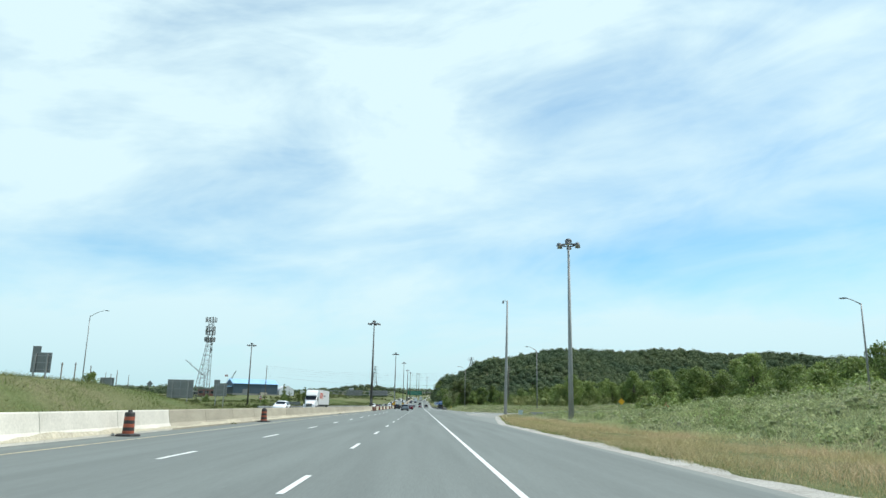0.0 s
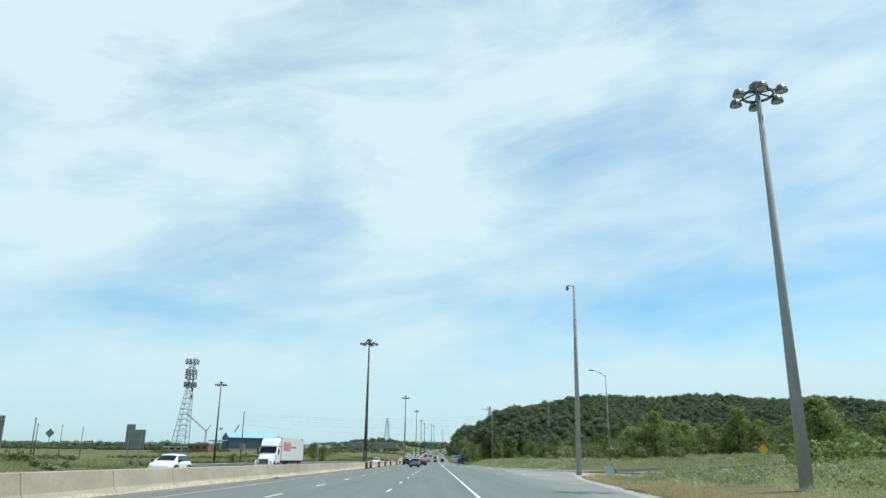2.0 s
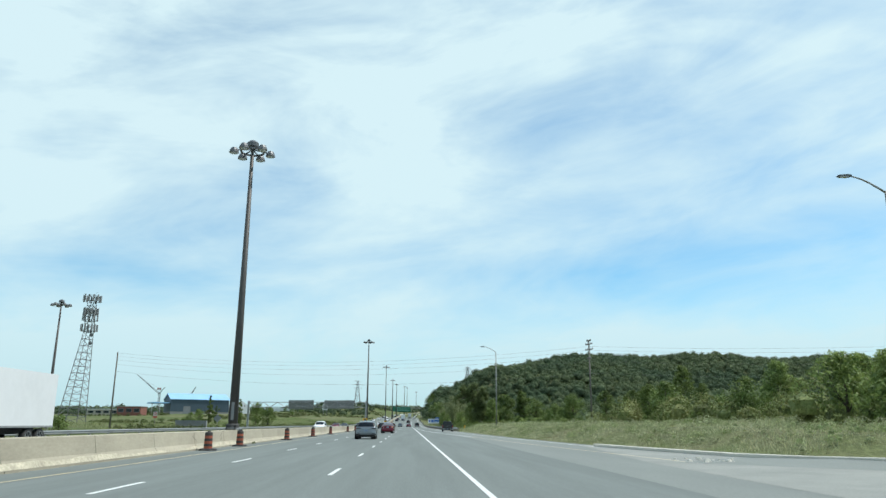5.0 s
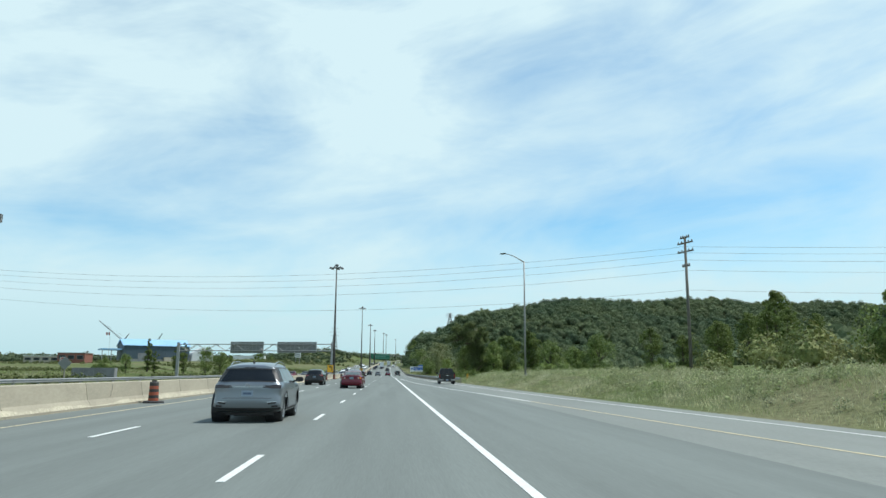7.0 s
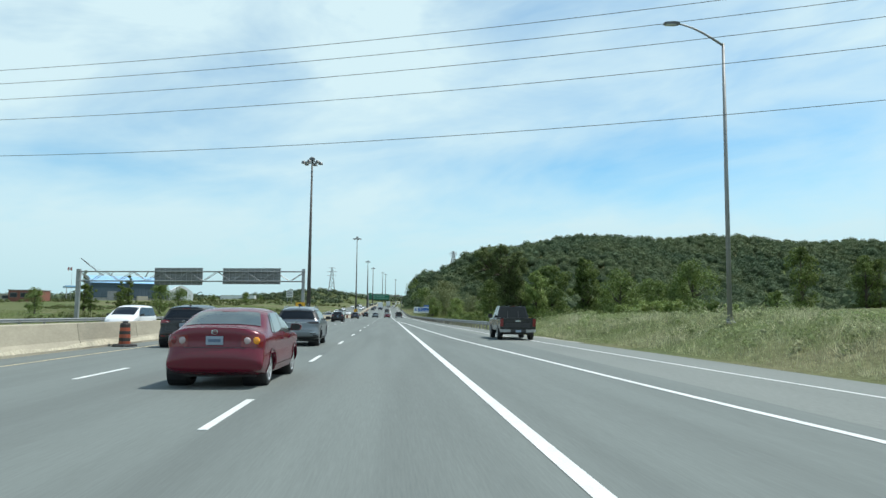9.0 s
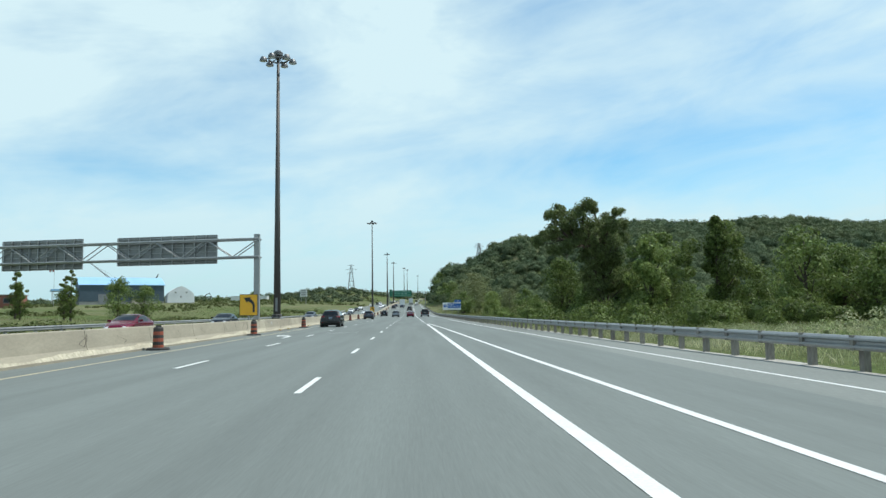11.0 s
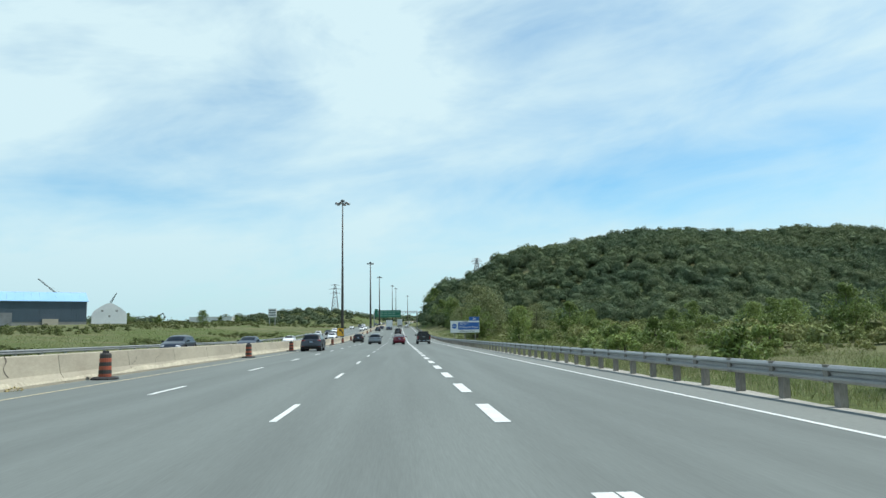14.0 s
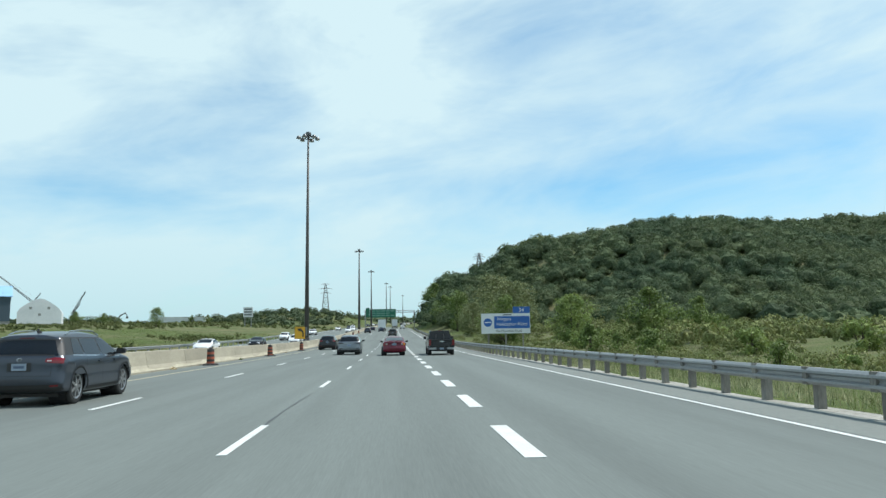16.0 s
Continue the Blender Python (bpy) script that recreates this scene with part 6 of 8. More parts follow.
    for side in (1, -1):
        for cy in sh.axles:
            hw = float(sh.side(cy, sh.belt - 0.3)) - 0.1125 - 0.05
            w = new("wheel")
            w.parent, w.matrix_basis = t, pose(side * hw, cy * stretch, sh.wr, 0, 0, 0 if side == 1 else 180)
            for nm, dd in (("tyre", tyre), ("rim", rim), ("brake_disc", disc)):
                o = new(nm, dd)
                o.parent = w
            aa = np.linspace(-0.35, math.pi + 0.35, 21)
            lip = []
            for r in (1.085, 1.20 if kind != "sedan" else 1.155):
                for a in aa:
                    y, z = cy + sh.wr * r * math.cos(a), max(sh.wr + sh.wr * r * math.sin(a), 0.21)
                    lip.append((side * float(sh.side(y, z, 0.012)), y * stretch, z))
            inner = [(p[0] - side * 0.10, p[1], p[2]) for p in lip[:21]]
            part("wheel_arch", Mesh().add(lip + inner, [(i, i + 1, 22 + i, 21 + i) for i in range(20)] + [(i, i + 1, 43 + i, 42 + i) for i in range(20)]), PLASTIC if kind != "sedan" else colour, body, smooth=True)
            part("wheel_well", Mesh().lathe([(sh.wr * 1.16, -0.30), (sh.wr * 1.16, 0.05)], 20, (side * (hw - 0.02) if side == 1 else side * (hw - 0.02), cy * stretch, sh.wr + 0.01), "x", caps=False).box(side * (hw - 0.33) - 0.01, side * (hw - 0.33) + 0.01, cy * stretch - 0.4, cy * stretch + 0.4, 0.32, 0.72), BLACK, body)
    return t


SILVER = paint("silver-blue paint", (0.20, 0.225, 0.25), 0.6, 0.30)
RED = paint("red paint", (0.125, 0.005, 0.020), 0.1, 0.25)
GREY_BLUE = paint("slate grey paint", (0.050, 0.060, 0.078), 0.4, 0.28, 0.2)
BLACK_PAINT = paint("black paint", (0.010, 0.011, 0.014), 0.0, 0.2, 0.1)
WHITE_PAINT = paint("white paint", (0.74, 0.75, 0.76), 0.0, 0.3)
BROWN_PAINT = paint("dark bronze paint", (0.055, 0.048, 0.044), 0.4, 0.3)
BLUE_PAINT = paint("navy paint", (0.022, 0.034, 0.062), 0.4, 0.3)

silver_suv = vehicle("suv", SILVER, pose(-3.6, 189.4, 0), "silver-blue crossover with chrome trim driving in the middle lane", True, light=SMOKED, slim=True)
red_sedan = vehicle("sedan", RED, pose(-2.85, 231.3, 0, 0, 0, -2), "red sedan with an amber turn signal lit, changing lanes", amber=True, glass=PALE_GLASS, rim_mat=HUBCAP)
black_suv = vehicle("suv", BLACK_PAINT, pose(-7.4, 330.8, 0), "glossy black crossover beside the median barrier", False, stretch=1.04)
vehicle("suv", GREY_BLUE, pose(-7.85, 402.0, 0), "slate grey crossover with roof rails in the fast lane", True)
vehicle("suv", BLACK_PAINT, pose(-7.2, 468.0, float(road_z(468))), "dark crossover in the fast lane")
minivan = vehicle("van", BROWN_PAINT, pose(0.0, 560.0, float(road_z(560)), 1.3), "dark bronze minivan ahead in the driving lane")


def pickup(at):
    t = thing("pickup_truck", "black pickup truck with a blue-capped load bed on the joining lane", "pickup truck", group="traffic on the highway", at=at)
    L = 5.7
    body = part("body", Mesh().sweep([(-0.95, 0.0), (-0.98, 0.30), (-0.96, 0.62), (-0.90, 0.68), (0.90, 0.68), (0.96, 0.62), (0.98, 0.30), (0.95, 0.0)], [(0, 0.0, 0.52), (0, 0.05, 0.50), (0, 4.2, 0.50), (0, 5.3, 0.48), (0, 5.65, 0.46)], True), BLACK_PAINT, t)
    # Dark sheet on the closed body stands for the shade inside the bed.
    part("bed_opening", Mesh().box(-0.80, 0.80, 0.08, 1.85, 1.185, 1.20), PLASTIC, body)
    cabm = Mesh()
    lo = [(-0.92, 1.95, 1.16), (0.92, 1.95, 1.16), (0.92, 4.35, 1.16), (-0.92, 4.35, 1.16)]
    hi = [(-0.72, 2.10, 1.86), (0.72, 2.10, 1.86), (0.72, 3.55, 1.88), (-0.72, 3.55, 1.88)]
    cabm.add(lo + hi, [(4, 5, 6, 7), (0, 1, 5, 4), (1, 2, 6, 5), (2, 3, 7, 6), (3, 0, 4, 7), (0, 3, 2, 1)])
    part("cab", cabm, BLACK_PAINT, t)
    lerp = lambda a, b, k: tuple(p + (q - p) * k for p, q in zip(a, b))

    def pane(a, b, c, d, out):
        pts = [lerp(lerp(a, b, u), lerp(d, c, u), v2) for u, v2 in ((0.06, 0.12), (0.94, 0.12), (0.94, 0.90), (0.06, 0.90))]
        part("window", Mesh().add([tuple(p + o for p, o in zip(q, out)) for q in pts], [(0, 1, 2, 3)]), DARK_GLASS, body)

    pane(lo[0], lo[1], hi[1], hi[0], (0, -0.012, 0.003))
    pane(lo[2], lo[3], hi[3], hi[2], (0, 0.012, 0.008))
    for a, b, c, d, s in ((lo[1], lo[2], hi[2], hi[1], 1), (lo[0], lo[3], hi[3], hi[0], -1)):
        mid, midt = lerp(a, b, 0.52), lerp(d, c, 0.52)
        pane(a, mid, midt, d, (s * 0.012, 0, 0.003))
        pane(mid, b, c, midt, (s * 0.012, 0, 0.003))
    gate = part("tailgate", Mesh().box(-0.79, 0.79, -0.035, 0.02, 0.64, 1.17), BLACK_PAINT, body)
    part("tailgate_panel", Mesh().box(-0.66, 0.66, -0.045, -0.035, 0.70, 0.93), PLASTIC, gate)
    part("gate_cap", Mesh().box(-0.79, 0.79, -0.05, 0.06, 1.17, 1.205), PLASTIC, gate)
    part("handle", Mesh().box(-0.14, 0.14, -0.06, -0.035, 1.00, 1.07), CHROME, gate)
    part("step_bumper", Mesh().box(-0.42, 0.42, -0.17, 0.0, 0.44, 0.57), PLASTIC, body)
    part("number_plate", Mesh().box(-0.15, 0.15, -0.182, -0.17, 0.43, 0.56), PLATE, body)
    part("brake_strip", Mesh().box(-0.14, 0.14, 2.04, 2.10, 1.84, 1.87), RED_LIGHT, body)
    for side in (1, -1):
        part("bumper", Mesh().extrude([(side * 0.42, 0.0), (side * 0.42, -0.16), (side * 0.86, -0.14), (side * 0.97, -0.02), (side * 0.97, 0.10), (side * 0.90, 0.10)], 0.15, "xy", 0.43), STEEL, body)
        part("tail_light", Mesh().box(min(side * 0.80, side * 0.975), max(side * 0.80, side * 0.975), -0.03, 0.10, 0.74, 1.16), RED_LIGHT, body)
        part("bed_rail", Mesh().box(min(side * 0.80, side * 0.97), max(side * 0.80, side * 0.97), 0.0, 1.93, 1.165, 1.205), PLASTIC, body)
        part("window_divider", Mesh().add([(side * 0.30, 1.945, 1.20), (side * 0.335, 1.945, 1.20), (side * 0.29, 2.075, 1.80), (side * 0.255, 2.075, 1.80)], [(0, 1, 2, 3)]), PLASTIC, body)
        part("door_mirror", Mesh().box(min(side * 0.96, side * 1.20), max(side * 0.96, side * 1.20), 3.95, 4.08, 1.18, 1.42), PLASTIC, body)
        part("headlight", Mesh().box(min(side * 0.60, side * 0.95), max(side * 0.60, side * 0.95), 5.6, 5.67, 0.82, 1.02), CLEAR_LIGHT, body)
    tyre, rim, disc = wheel_meshes(0.40, 0.27)
    for side in (1, -1):
        for y in (1.15, 4.65):
            w = new("wheel")
            w.parent, w.matrix_basis = t, pose(side * 0.86, y, 0.40, 0, 0, 0 if side == 1 else 180)
            for nm, dd in (("tyre", tyre), ("rim", rim), ("brake_disc", disc)):
                o = new(nm, dd)
                o.parent = w
            part("wheel_arch", Mesh().lathe([(0.47, -0.05), (0.47, 0.13), (0.0, 0.12)], 24, (side * 0.845 - (0.0 if side == 1 else 0.0), y, 0.44), "x") if side == 1 else Mesh().lathe([(0.47, 0.05), (0.47, -0.13), (0.0, -0.12)], 24, (-0.845, y, 0.44), "x"), PLASTIC, body)
    part("underbody", Mesh().box(-0.7, 0.7, 0.3, 5.2, 0.30, 0.5), PLASTIC, body)
    return t


black_pickup = pickup(pose(3.8, 440.6, float(road_z(442))))
copy_thing(black_pickup, pose(7.3, 257.0, 0.0, 0, 0, -2))


def box_truck(at, name="box_truck", label="white semi truck with a plain trailer and red block lettering bars", red=True, length=15.0):
    t = thing(name, label, "truck", group="traffic on the highway", at=at)
    # heads along +y; tail at the origin
    part("trailer", Mesh().box(-1.28, 1.28, 0, length - 4.6, 1.15, 4.05), WHITE_PAINT, t)
    part("trailer_rail", Mesh().box(-1.30, 1.30, -0.02, length - 4.58, 1.05, 1.15), STEEL, t)
    part("rear_door", Mesh().box(-1.15, 1.15, -0.03, 0.0, 1.25, 3.95), BARN_WHITE, t)
    c0 = length - 4.3
    def loft(rows):
        """Rounded sections (y, half width, bottom, top) joined nose to tail."""
        m, n = Mesh(), 9
        vs = []
        for y, w, lo, hi in rows:
            vs += [(-w, y, lo), (-w * 1.0, y, lo + (hi - lo) * 0.6), (-w * 0.96, y, lo + (hi - lo) * 0.86), (-w * 0.80, y, hi - 0.03), (0, y, hi), (w * 0.80, y, hi - 0.03), (w * 0.96, y, lo + (hi - lo) * 0.86), (w * 1.0, y, lo + (hi - lo) * 0.6), (w, y, lo)]
        fs = [(i * n + k, i * n + k + 1, (i + 1) * n + k + 1, (i + 1) * n + k) for i in range(len(rows) - 1) for k in range(n - 1)]
        return m.add(vs, fs + [tuple(range(n)), tuple((len(rows) - 1) * n + k for k in range(n))[::-1]])

    cab = part("cab", loft([(c0, 1.22, 0.75, 2.95), (c0 + 1.5, 1.22, 0.75, 2.95), (c0 + 1.62, 1.20, 0.75, 2.86), (c0 + 2.25, 1.12, 0.75, 1.98)]), WHITE_PAINT, t)
    part("roof_fairing", loft([(c0, 1.2, 2.9, 4.0), (c0 + 0.7, 1.18, 2.9, 3.92), (c0 + 1.3, 1.12, 2.9, 3.55), (c0 + 1.75, 1.02, 2.85, 3.0)]), WHITE_PAINT, t)
    part("hood", loft([(c0 + 2.2, 1.02, 0.7, 1.96), (c0 + 3.0, 0.95, 0.65, 1.82), (c0 + 3.7, 0.84, 0.6, 1.62), (c0 + 4.12, 0.72, 0.6, 1.36), (c0 + 4.25, 0.62, 0.62, 1.2)]), WHITE_PAINT, t)
    gr = part("grille", Mesh().box(-0.58, 0.58, c0 + 4.2, c0 + 4.29, 0.66, 1.28), PLASTIC, t)
    for k in range(5):
        part("grille_bar", Mesh().box(-0.56, 0.56, c0 + 4.285, c0 + 4.30, 0.72 + k * 0.11, 0.75 + k * 0.11), CHROME, gr)
    part("bumper", Mesh().box(-1.15, 1.15, c0 + 4.0, c0 + 4.32, 0.32, 0.62), WHITE_PAINT, t)
    part("windscreen", Mesh().add([(-1.03, c0 + 2.27, 2.03), (1.03, c0 + 2.27, 2.03), (1.06, c0 + 1.70, 2.80), (-1.06, c0 + 1.70, 2.80)], [(0, 1, 2, 3)]), DARK_GLASS, cab)
    for side in (1, -1):
        part("fender", Mesh().lathe([(0.60, -0.20), (0.62, -0.18), (0.62, 0.18), (0.60, 0.20)], 20, (side * 0.98, c0 + 3.5, 0.55), "x", caps=False), WHITE_PAINT, t)
        part("door_mirror", Mesh().box(min(side * 1.28, side * 1.42), max(side * 1.28, side * 1.42), c0 + 1.9, c0 + 2.05, 1.85, 2.6), PLASTIC, cab)
    for side in (1, -1):
        part("side_window", Mesh().box(min(side * 1.19, side * 1.212), max(side * 1.19, side * 1.228), c0 + 0.75, c0 + 1.5, 1.95, 2.45), DARK_GLASS, t)
        part("headlight", Mesh().box(min(side * 0.68, side * 1.0), max(side * 0.68, side * 1.0), c0 + 4.0, c0 + 4.1, 0.82, 1.08), CLEAR_LIGHT, t)
        if red:
            y0 = length - 10.6
            for k in range(6):
                part("lettering_bar", Mesh().box(min(side * 1.28, side * 1.286), max(side * 1.28, side * 1.286), y0 + k * 0.85, y0 + k * 0.85 + 0.6, 2.3, 3.5), CRANE_RED, t)
            part("lettering_bar", Mesh().box(min(side * 1.28, side * 1.286), max(side * 1.28, side * 1.286), y0 - 4.2, y0 - 0.6, 2.75, 3.0), GREY_WALL, t)
    tyre, rim, disc = wheel_meshes(0.50, 0.30)
    for side in (1, -1):
        for y in (1.2, 2.5, c0 + 0.3, c0 + 1.5, c0 + 3.5):
            w = new("wheel")
            w.parent, w.matrix_basis = t, pose(side * 1.08, y, 0.50, 0, 0, 0 if side == 1 else 180)
            for nm, dd in (("tyre", tyre), ("rim", rim)):
                o = new(nm, dd)
                o.parent = w
    part("chassis", Mesh().box(-0.5, 0.5, 0.5, c0 + 3.8, 0.7, 1.06), PLASTIC, t)
    return t


box_truck(pose(-21.6, 166.0, 0, 0, 0, 180), length=21.0)
white_suv = vehicle("suv", WHITE_PAINT, pose(-19.6, 108.0, 0, 0, 0, 180), "white crossover coming the other way behind the barrier", True, group="oncoming traffic")
vehicle("van", WHITE_PAINT, pose(-17.0, 271.0, 0, 0, 0, 180), "white van coming the other way behind the barrier", group="oncoming traffic")
vehicle("sedan", RED, pose(-18.0, 312.0, 0, 0, 0, 180), "red sedan coming the other way behind the barrier", group="oncoming traffic")
dark_car = vehicle("sedan", BLACK_PAINT, pose(-18.0, 336.0, 0, 0, 0, 180), "dark sedan coming the other way behind the barrier", group="oncoming traffic")
grey_car = vehicle("suv", GREY_BLUE, pose(-18.2, 399.0, 0, 0, 0, 180), "grey crossover coming the other way behind the barrier", group="oncoming traffic")
blue_car = vehicle("sedan", BLUE_PAINT, pose(-15.0, 412.0, 0, 0, 0, 180), "dark navy sedan coming the other way behind the barrier", group="oncoming traffic")
white_car = vehicle("sedan", WHITE_PAINT, pose(-18.4, 462.0, float(road_z(462)), 0, 0, 180), "white sedan coming the other way behind the barrier", group="oncoming traffic")
copy_thing(dark_car, pose(-18.4, 489.0, float(road_z(489)), 0, 0, 180))
copy_thing(white_suv, pose(-14.6, 500.0, float(road_z(500)), 0, 0, 180))
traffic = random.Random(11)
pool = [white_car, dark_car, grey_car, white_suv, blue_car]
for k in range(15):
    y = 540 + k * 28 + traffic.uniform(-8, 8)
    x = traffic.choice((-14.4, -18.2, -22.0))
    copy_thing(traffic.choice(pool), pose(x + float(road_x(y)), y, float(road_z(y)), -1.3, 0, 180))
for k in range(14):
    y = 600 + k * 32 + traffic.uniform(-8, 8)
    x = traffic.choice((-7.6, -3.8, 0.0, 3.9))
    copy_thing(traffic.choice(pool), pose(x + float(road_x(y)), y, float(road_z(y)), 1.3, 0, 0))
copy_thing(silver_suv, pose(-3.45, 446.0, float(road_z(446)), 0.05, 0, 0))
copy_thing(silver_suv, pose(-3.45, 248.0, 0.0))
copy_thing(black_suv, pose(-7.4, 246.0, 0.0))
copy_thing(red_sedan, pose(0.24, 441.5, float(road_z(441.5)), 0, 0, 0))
box_truck(pose(-3.8 + float(road_x(640)), 640, float(road_z(640)), 1.3), label="white box truck far ahead on the highway", red=False, length=12.0)
box_truck(pose(0.2 + float(road_x(720)), 720, float(road_z(720)), 1.3), label="white box truck far ahead on the highway", red=False, length=14.0)

# ---- vegetation ----


def leaf_cards(centres, radii, count, size, gen, droop=0.25, shell=0.55, tri=False):
    """Many small leaf faces scattered in the shells of round clumps."""
    n = len(centres) * count
    c = np.repeat(np.asarray(centres), count, 0)
    r = np.repeat(np.asarray(radii), count)[:, None]
    d = gen.normal(size=(n, 3))
    d /= np.linalg.norm(d, axis=1, keepdims=True)
    p = c + d * r * (shell + (1 - shell) * gen.random((n, 1)) ** 0.5) * np.array([1, 1, 0.85])
    nrm = d + gen.normal(size=(n, 3)) * 0.7 + np.array([0, 0, 0.35])
    nrm /= np.linalg.norm(nrm, axis=1, keepdims=True)
    a = np.cross(nrm, gen.normal(size=(n, 3)))
    a /= np.linalg.norm(a, axis=1, keepdims=True) + 1e-9
    b = np.cross(nrm, a)
    s = size * (0.6 + 0.8 * gen.random((n, 1)))
    v = np.stack([p - a * s * 0.55, p - b * s * 0.28 - nrm * s * 0.08, p + a * s * 0.6 - np.array([0, 0, 1]) * s * droop, p + b * s * 0.28 - nrm * s * 0.08], 1).reshape(-1, 3)
    if tri:
        v = v.reshape(-1, 4, 3)[:, [0, 1, 2]]
        v[:, 1] -= (v[:, 2] - v[:, 0]) * 0.12 + b * s * 0.25
        return v.reshape(-1, 3), np.arange(n * 3).reshape(-1, 3)
    f = np.arange(n * 4).reshape(-1, 4)
    return v, f


def crown_clumps(gen, height, width, trunk, n, lean=0.0):
    """Centres and radii of the clumps of an uneven crown."""
    u = gen.random(n)
    z = trunk + (height - trunk) * (0.06 + 0.90 * u)
    prof = np.sin(np.clip(0.12 + 0.88 * u, 0, 1) * np.pi) ** 0.6
    a = gen.random(n) * math.tau
    rr = width / 2 * prof * np.sqrt(gen.random(n)) * (0.72 + 0.36 * np.sin(a * 2 + gen.random() * 6))
    c = np.stack([rr * np.cos(a) + lean * u, rr * np.sin(a), z], 1)
    return c, (0.085 + 0.085 * gen.random(n)) * width * (0.7 + 0.5 * prof)


def tree(name, seed, height, width, trunk, n, leaves, size, mat, label, category="tree", at=None, lean=0.0, group=""):
    gen = np.random.default_rng(seed)
    t = thing(name, label, category, group=group, at=at)
    c, r = crown_clumps(gen, height, width, trunk, n, lean)
    v, f = leaf_cards(c, r, leaves, size, gen, tri=leaves < 130 and height > 5)
    o = new("crown", raw_mesh("crown", v, f, mat))
    o.parent = t
    w = Mesh()
    r0 = height * 0.018 + 0.05
    w.tube([(0, 0, -0.4), (0.05 * lean, 0.03, trunk * 0.7), (0.3 * lean, 0.0, trunk + (height - trunk) * 0.45), (0.8 * lean, 0.05, height * 0.92)], [r0 * 1.3, r0, r0 * 0.6, r0 * 0.12], 9)
    part("trunk", w, BARK, t, smooth=True)
    w = Mesh()
    order = np.argsort(-r)[: min(n, 10)]
    for k in order:
        z0 = max(trunk * 0.75, c[k, 2] - (0.25 + 0.2 * gen.random()) * width)
        b = Vector((0.3 * lean, 0, z0))
        e = Vector(c[k])
        mid = b.lerp(e, 0.5) + Vector((0, 0, -0.06 * width))
        w.tube([b, mid, e], [r0 * 0.42, r0 * 0.26, r0 * 0.06], 6, False)
    part("limb", w, BARK, t)
    return t


def place(base, x, y, scale, turn, sink=0.1):
    o = copy_thing(base, pose(x, y, float(land_z(x, y)) - sink, 0, 0, turn))
    o.scale = (scale, scale, scale * (0.92 + 0.16 * ((x * 7.13 + y * 3.7) % 1)))
    return o


wood = random.Random(21)
# the tall oak by the guardrail and its companions
OAK_LOBES = ((-6.9, 9.5, 0.6), (-5.7, 12.2, 0.5), (-5.5, 10.2, 0.9), (-4.1, 11.4, 1.2), (-4.3, 12.8, 0.5), (-2.3, 13.0, 1.0), (-1.2, 13.2, 0.6), (-2.7, 11.2, 1.5), (-3.7, 9.4, 1.1), (-5.1, 8.5, 0.6), (-1.5, 9.7, 1.5),
             (0.0, 11.1, 1.2), (0.8, 12.0, 0.6), (1.6, 11.0, 0.6), (2.0, 9.7, 0.7), (0.5, 9.2, 1.3), (-1.1, 8.1, 1.2), (0.0, 7.0, 1.5), (-1.3, 5.9, 1.4), (1.1, 7.5, 1.2), (0.6, 5.0, 1.4), (-0.9, 3.8, 1.3), (1.9, 5.4, 1.1))


def oak(x, y):
    """An old oak: limbs that carry separate ragged lobes of leaves."""
    gen = np.random.default_rng(4)
    t = thing("tree", "tall dark green oak with an open ragged crown beside the guardrail", "tree", at=pose(x, y, float(land_z(x, y)) - 0.1))
    c, r, limbs = [], [], Mesh()
    for px_, pz, pr in OAK_LOBES:
        for py_ in (-1.8, 1.5):
            mid = Vector((px_ + gen.uniform(-0.25, 0.25), py_ * gen.uniform(0.3, 1.2), pz + gen.uniform(-0.3, 0.3)))
            fork = Vector((0.1, 0.0, max(2.4, pz - 2.0 - 0.35 * abs(px_))))
            if px_ < -2:      # the left lobes spring from the long bough
                fork = Vector((px_ * 0.62, 0.0, float(np.interp(-px_ * 0.62, (0.0, 1.6, 3.4, 5.2), (6.6, 8.4, 9.5, 9.7)))))
            bend = fork.lerp(mid, 0.55) + Vector((0, 0, -0.35))
            limbs.tube([fork, bend, mid], [0.085, 0.05, 0.02], 6, False)
            for _ in range(int(11 + 13 * pr)):
                d = gen.normal(size=3)
                d = d / np.linalg.norm(d) * pr * gen.uniform(0.35, 1.05)
                c.append((mid.x + d[0], mid.y + d[1], mid.z + d[2] * 0.8))
                r.append(gen.uniform(0.30, 0.58))
                limbs.tube([mid, Vector(c[-1])], [0.022, 0.008], 4, False)
    limbs.tube([(0.0, 0, 6.6), (-1.6, 0.1, 8.4), (-3.4, -0.1, 9.5), (-5.2, 0, 9.7), (-6.6, 0.1, 9.5)], [0.15, 0.12, 0.09, 0.05, 0.02], 8, False)
    v, f = leaf_cards(c, r, 50, 0.185, gen, 0.3, 0.3)
    o = new("crown", raw_mesh("crown", v, f, OAK_LEAF))
    o.parent = t
    part("trunk", Mesh().tube([(0.1, 0, -0.4), (0.0, 0, 1.5), (0.1, 0.05, 4.2), (-0.1, 0, 7.5), (-0.6, 0.05, 11.5)], [0.42, 0.33, 0.26, 0.18, 0.04], 11), BARK, t, smooth=True)
    part("limb", limbs, BARK, t)


oak(21.0, 339.0)


